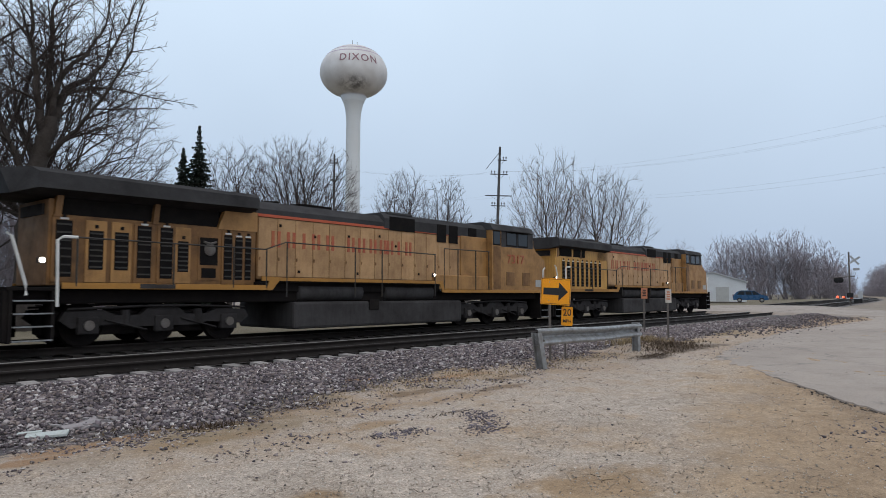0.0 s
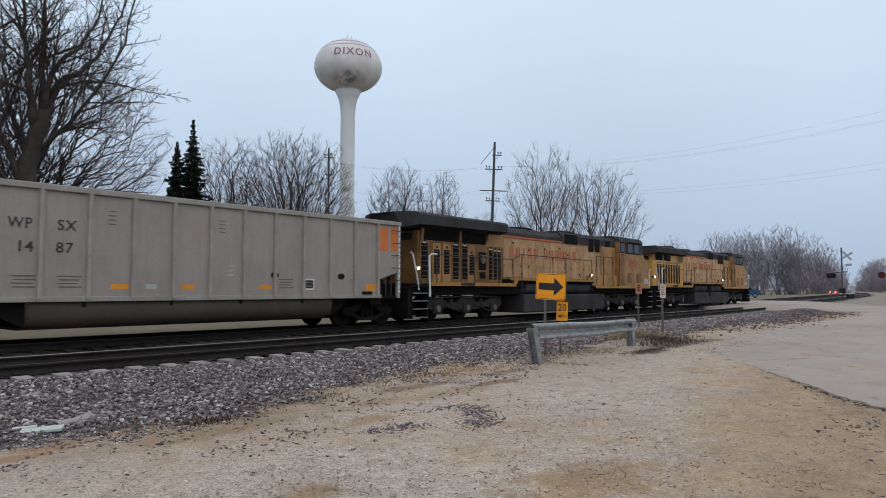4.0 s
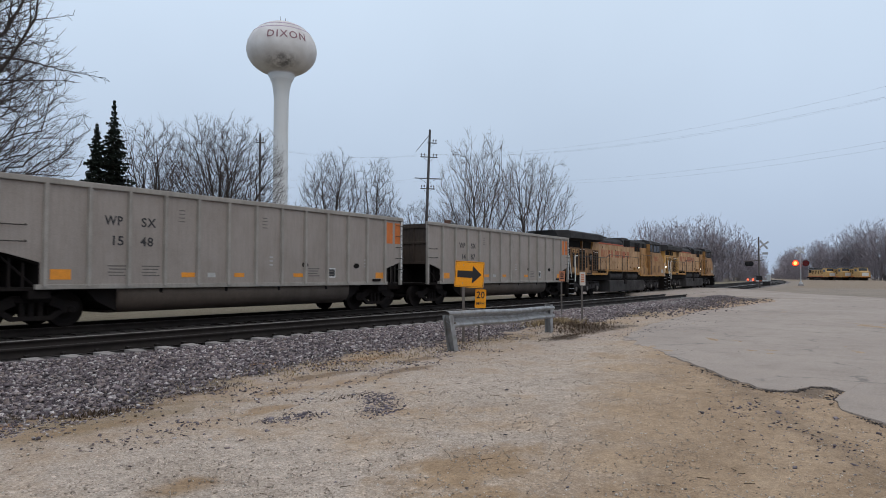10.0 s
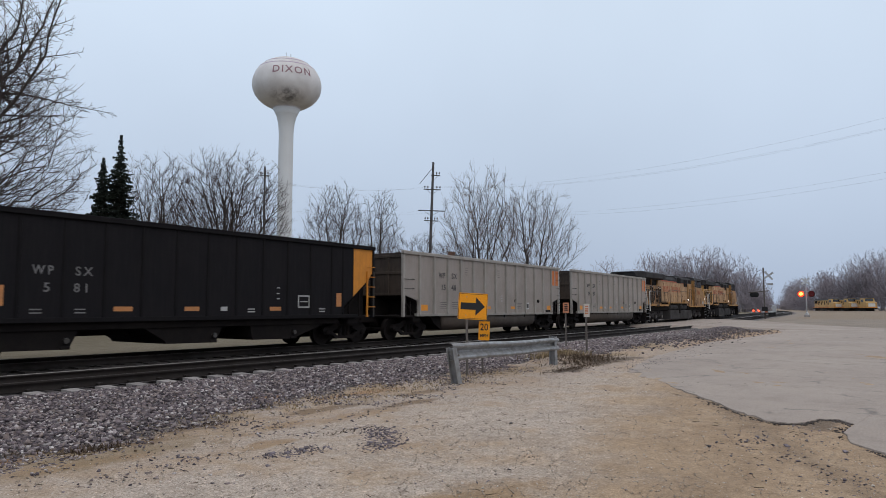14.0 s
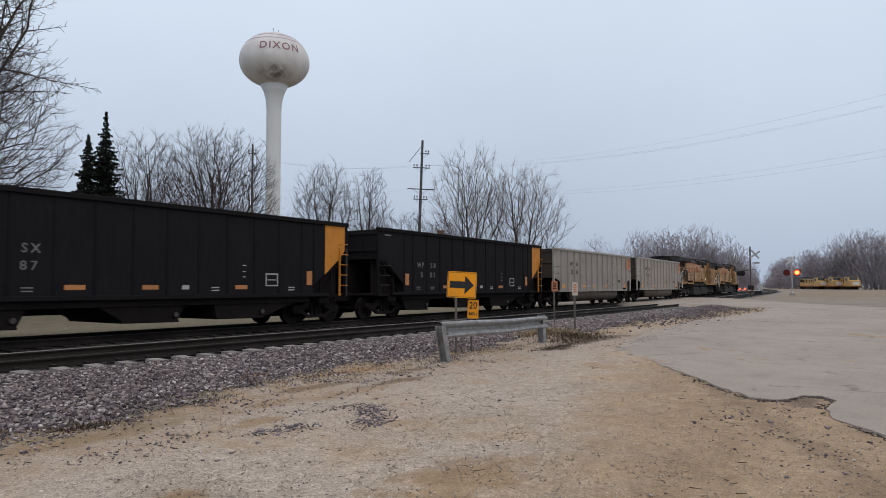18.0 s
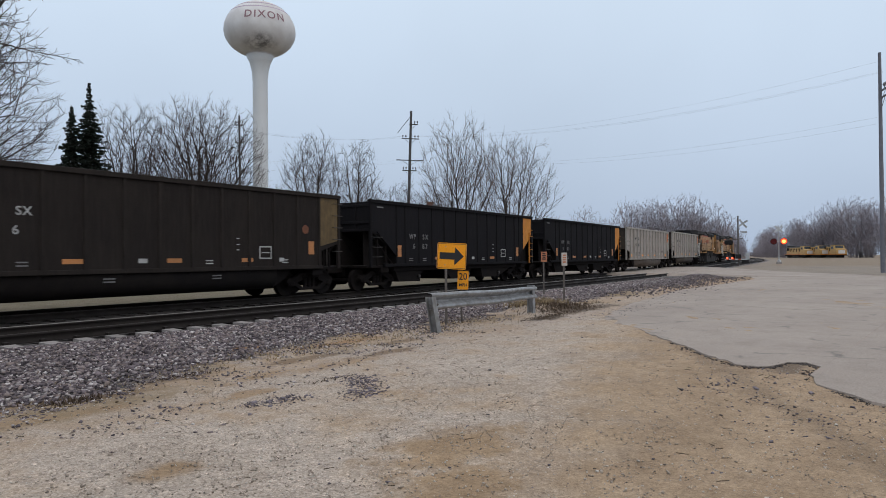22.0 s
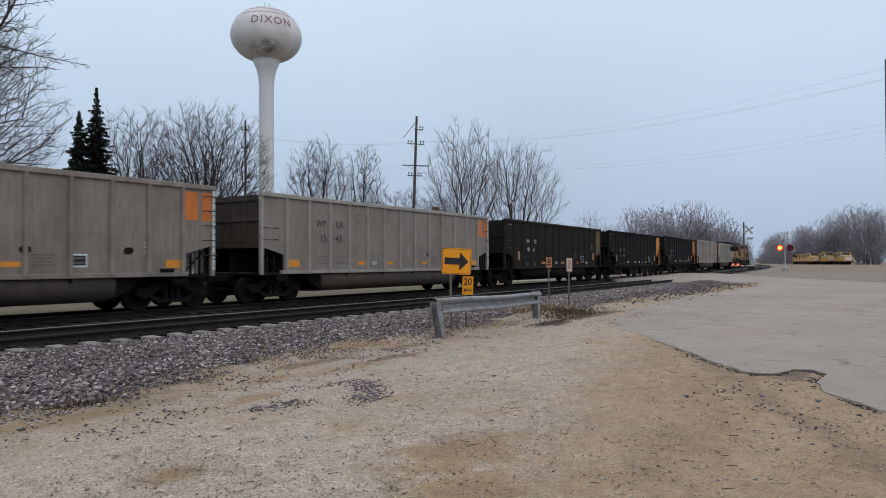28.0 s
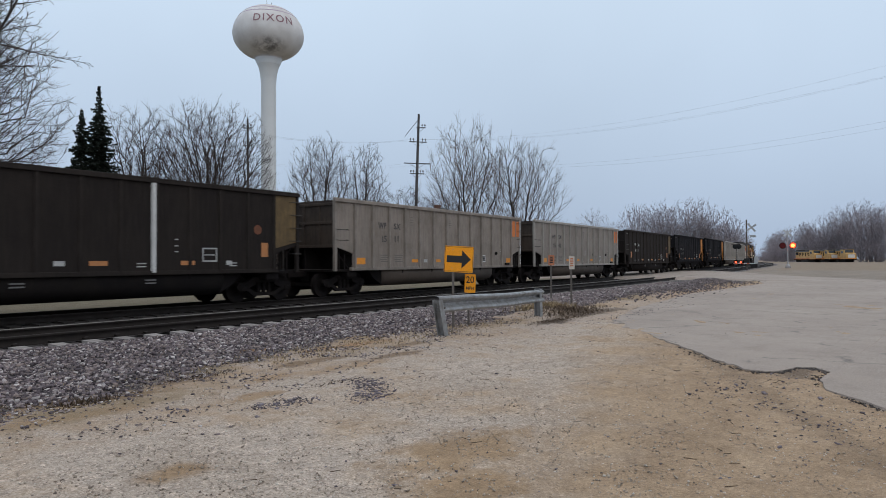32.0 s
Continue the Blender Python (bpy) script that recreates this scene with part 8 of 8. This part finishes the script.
def parked_locomotive(x, y, turn, n):
    """One of the parked yellow units beyond the road, seen from afar."""
    lo = thing("parked_locomotive", "parked yellow locomotive with a pale grey roof, far beyond the road", "locomotive", group="parked locomotives", m=pose(x, y, ground_at(x, y) - 0.05, 0, 0, turn))
    part("frame", box(-9.5, 9.5, -1.4, 1.4, 0.9, 1.3, bevel=0.03), M_UNDER, lo)
    part("hood", box(-9.0, 5.0, -1.0, 1.0, 1.3, 3.6, bevel=0.05), M_YELLOW, lo)
    part("roof", box(-9.2, 5.0, -1.1, 1.1, 3.6, 3.95, bevel=0.08), M_SHINGLE, lo)
    part("cab", prism(((5.0, 1.3), (5.0, 4.0), (7.6, 4.0), (7.9, 3.0), (9.3, 2.7), (9.4, 1.3)), -1.4, 1.4), M_YELLOW, lo)
    part("cab_roof", box(4.9, 7.8, -1.45, 1.45, 4.0, 4.12, bevel=0.02), M_SHINGLE, lo)
    for s in (-1, 1):
        part("cab_window", box(5.6, 7.1, *sorted((s * 1.39, s * 1.42)), 2.9, 3.6), M_GLASS, lo)
    part("windshield", prism(((7.60, 3.85), (7.68, 3.85), (7.95, 3.1), (7.87, 3.1)), -1.1, 1.1), M_GLASS, lo)
    part("radiator_grille", box(-8.6, -6.2, -1.04, 1.04, 2.6, 3.5), M_GRILLE, lo)
    part("red_stripe", box(-9.0, 5.0, -1.02, 1.02, 1.35, 1.5), M_REDLINE, lo)
    for k, x0 in enumerate((-5.4, -4.2, -2.6, -1.2, 0.4, 2.0, 3.4)):
        part("hood_vent", box(x0 - 0.3, x0 + 0.3, -1.03, 1.03, 2.2 + 0.5 * (k % 2), 3.3, bevel=0.02), M_GRILLE, lo)
    part("dark_roof_hatch", box(-8.8, -5.6, -0.9, 0.9, 3.9, 4.25, bevel=0.05), M_TANK, lo)
    part("exhaust_box", box(-1.5, 0.5, -0.6, 0.6, 3.9, 4.15, bevel=0.05), M_TANK, lo)
    part("nose_panel", box(9.36, 9.44, -0.9, 0.9, 1.5, 2.5, bevel=0.01), M_STRIPE, lo)
    part("walkway_edge", box(-9.6, 9.6, -1.46, 1.46, 1.22, 1.34, bevel=0.01), M_AMBER, lo)
    for xx in (-6.2, 6.2):
        part("truck", box(xx - 2.0, xx + 2.0, -1.15, 1.15, 0.25, 0.95, bevel=0.1), M_TRUCK, lo)
    part("fuel_tank", box(-3.2, 3.2, -1.3, 1.3, 0.3, 0.95, bevel=0.1), M_TANK, lo)


for k in range(3):
    parked_locomotive(240.0 + 6.0 * k, 18.3 + 4.7 * k, 205, k)


# ---- beyond the line: car, shed and house roof ----
def parked_car(x, y, turn):
    c = thing("parked_car", "dark blue minivan parked beyond the crossing", "car", m=pose(x, y, rise(x) - 0.05, 0, 0, turn))
    body = prism(((-2.3, 0.35), (-2.35, 0.9), (-2.2, 1.0), (-1.75, 1.55), (-1.3, 1.72), (0.5, 1.70), (1.35, 1.08), (2.2, 0.92), (2.35, 0.6), (2.3, 0.35)), -0.9, 0.9)
    bmesh.ops.bevel(body, geom=body.edges[:], offset=0.05, segments=2, affect='EDGES')
    part("body", body, M_BLUECAR, c)
    for s in (-1, 1):
        for x0, x1, x2, x3 in ((-1.85, -1.45, -0.75, -0.8), (-0.65, -0.7, 0.1, 0.2), (0.3, 0.2, 0.55, 1.15)):
            part("window", prism(((x0, 1.1), (x1, 1.58), (x2, 1.60), (x3, 1.1)), *sorted((s * 0.895, s * 0.915))), M_GLASS, c)
        for xx in (-1.45, 1.45):
            w = part("wheel", lathe([(0.33, -0.1), (0.34, 0), (0.33, 0.1)], 16, None, Matrix.Translation((xx, s * 0.84, 0.34)) @ Matrix.Rotation(radians(90), 4, 'X')), M_TYRE, c)
            part("rim", lathe([(0.2, 0), (0.18, 0.03)], 12, None, Matrix.Translation((xx, s * 0.94, 0.34)) @ Matrix.Rotation(radians(90 * -s), 4, 'X')), M_SIGNBACK, w)
        part("tail_light", box(-2.37, -2.25, *sorted((s * 0.65, s * 0.88)), 0.85, 1.15, bevel=0.01), M_REDLENS, c)
        part("headlight", box(2.2, 2.34, *sorted((s * 0.5, s * 0.85)), 0.68, 0.85, bevel=0.01), M_XBUCK, c)


parked_car(103.0, 31.4, -73)


def shed():
    s = thing("storage_shed", "white metal shed with a shallow gabled roof", "shed", m=pose(119.0, 42.6, rise(119) - 0.1, 0, 0, -70))
    part("wall", prism(((-5.2, 0), (5.2, 0), (5.2, 3.2), (0, 4.8), (-5.2, 3.2)), -6.0, 6.0), M_SHED, s)
    for e in (-1, 1):
        part("roof", prism(((0, 4.82), (0, 4.92), (e * 5.5, 3.24), (e * 5.5, 3.14)), -6.3, 6.3), M_SHED, s)
    part("door", box(0.6, 2.6, -6.05, -5.98, 0.0, 2.4, bevel=0.01), M_SIDING, s)


shed()


def house():
    h = thing("house", "low house with a grey shingled roof behind the line", "house", m=pose(55.5, 38.5, -0.1, 0, 0, 38))
    part("wall", box(-5.0, 5.0, -3.5, 3.5, 0, 4.0), M_SIDING, h)
    for e in (-1, 1):
        part("roof", prism(((e * 4.1, 3.8), (e * 4.1, 3.95), (0, 6.5), (0, 6.35)), -5.4, 5.4, axis='x'), M_SHINGLE, h)
        part("gable", prism(((-3.5, 4.0), (3.5, 4.0), (0, 6.3)), e * 4.95, e * 5.0, axis='x'), M_SIDING, h)
    part("chimney", box(2.0, 2.7, -0.3, 0.4, 5.4, 7.3, bevel=0.02), M_BRICKCH, h)
    for x in (-3, 0.5, 3.4):
        w = part("window", box(x - 0.5, x + 0.5, -3.54, -3.49, 1.2, 2.5), M_GLASS, h)
        part("window_frame", box(x - 0.6, x + 0.6, -3.53, -3.495, 1.1, 2.6), M_SHED, w)


house()


# ---- what moves ----
def gone(t):
    """Metres the train has run by t seconds, gathering speed."""
    u = t / 32.0
    return u * (100.47 + u * (-1.95 + u * (51.694 + u * (-39.641 + u * 13.507))))


def slack(t):
    """How far the cars hang back while the couplings close up."""
    k = max(0.0, min(1.0, (t - 1.0) / 6.7))
    return 0.93 * (0.5 + 0.5 * math.cos(math.pi * k))


def motions():
    for ob, ahead in TRAIN:
        rows = []
        for i in range(0, 65):
            t = i * 0.5
            s = gone(t) + ahead - (slack(t) if ahead < 10 else 0.0)
            x, y, a = along(s, TRAIN_TRACK)
            rows.append((t, pose(x, y, RAIL_TOP + rise(x), 0, 0, math.degrees(a))))
        walk(ob, rows)
    for w, k, r in SPINNING:
        z = w.location.z
        rows = []
        for i in range(0, 241):
            t = i * 32.0 / 240
            rows.append((t, Matrix.Translation((k, 0, z)) @ Matrix.Rotation(gone(t) / r, 4, 'Y')))
        walk(w, rows)
    # the crossing's two lamps flash by added discs that turn lit faces out by turns, once in 1.4 s
    for ob, side in FLASHERS:
        place = ob.location.copy()
        rows, t = [], -0.95
        while t < 33:
            on, off = (t + 0.10, t + 0.76) if side == "right" else (t + 0.90, t + 1.38)
            for a, b, start in ((180, 0, on - 0.1), (0, -180, off)):
                for k in range(4):
                    tt = start + k / 30
                    if 0.0 < tt < 32.0:
                        rows.append((tt, a + (b - a) * k / 3))
            t += 1.4
        first = 180 if rows[0][1] in (180, -180) else 0
        last = rows[-1][1]
        rows = [(0.0, first)] + rows + [(32.0, last)]
        walk(ob, [(tt, Matrix.Translation(place) @ Matrix.Rotation(radians(d), 4, 'Z')) for tt, d in rows])


motions()
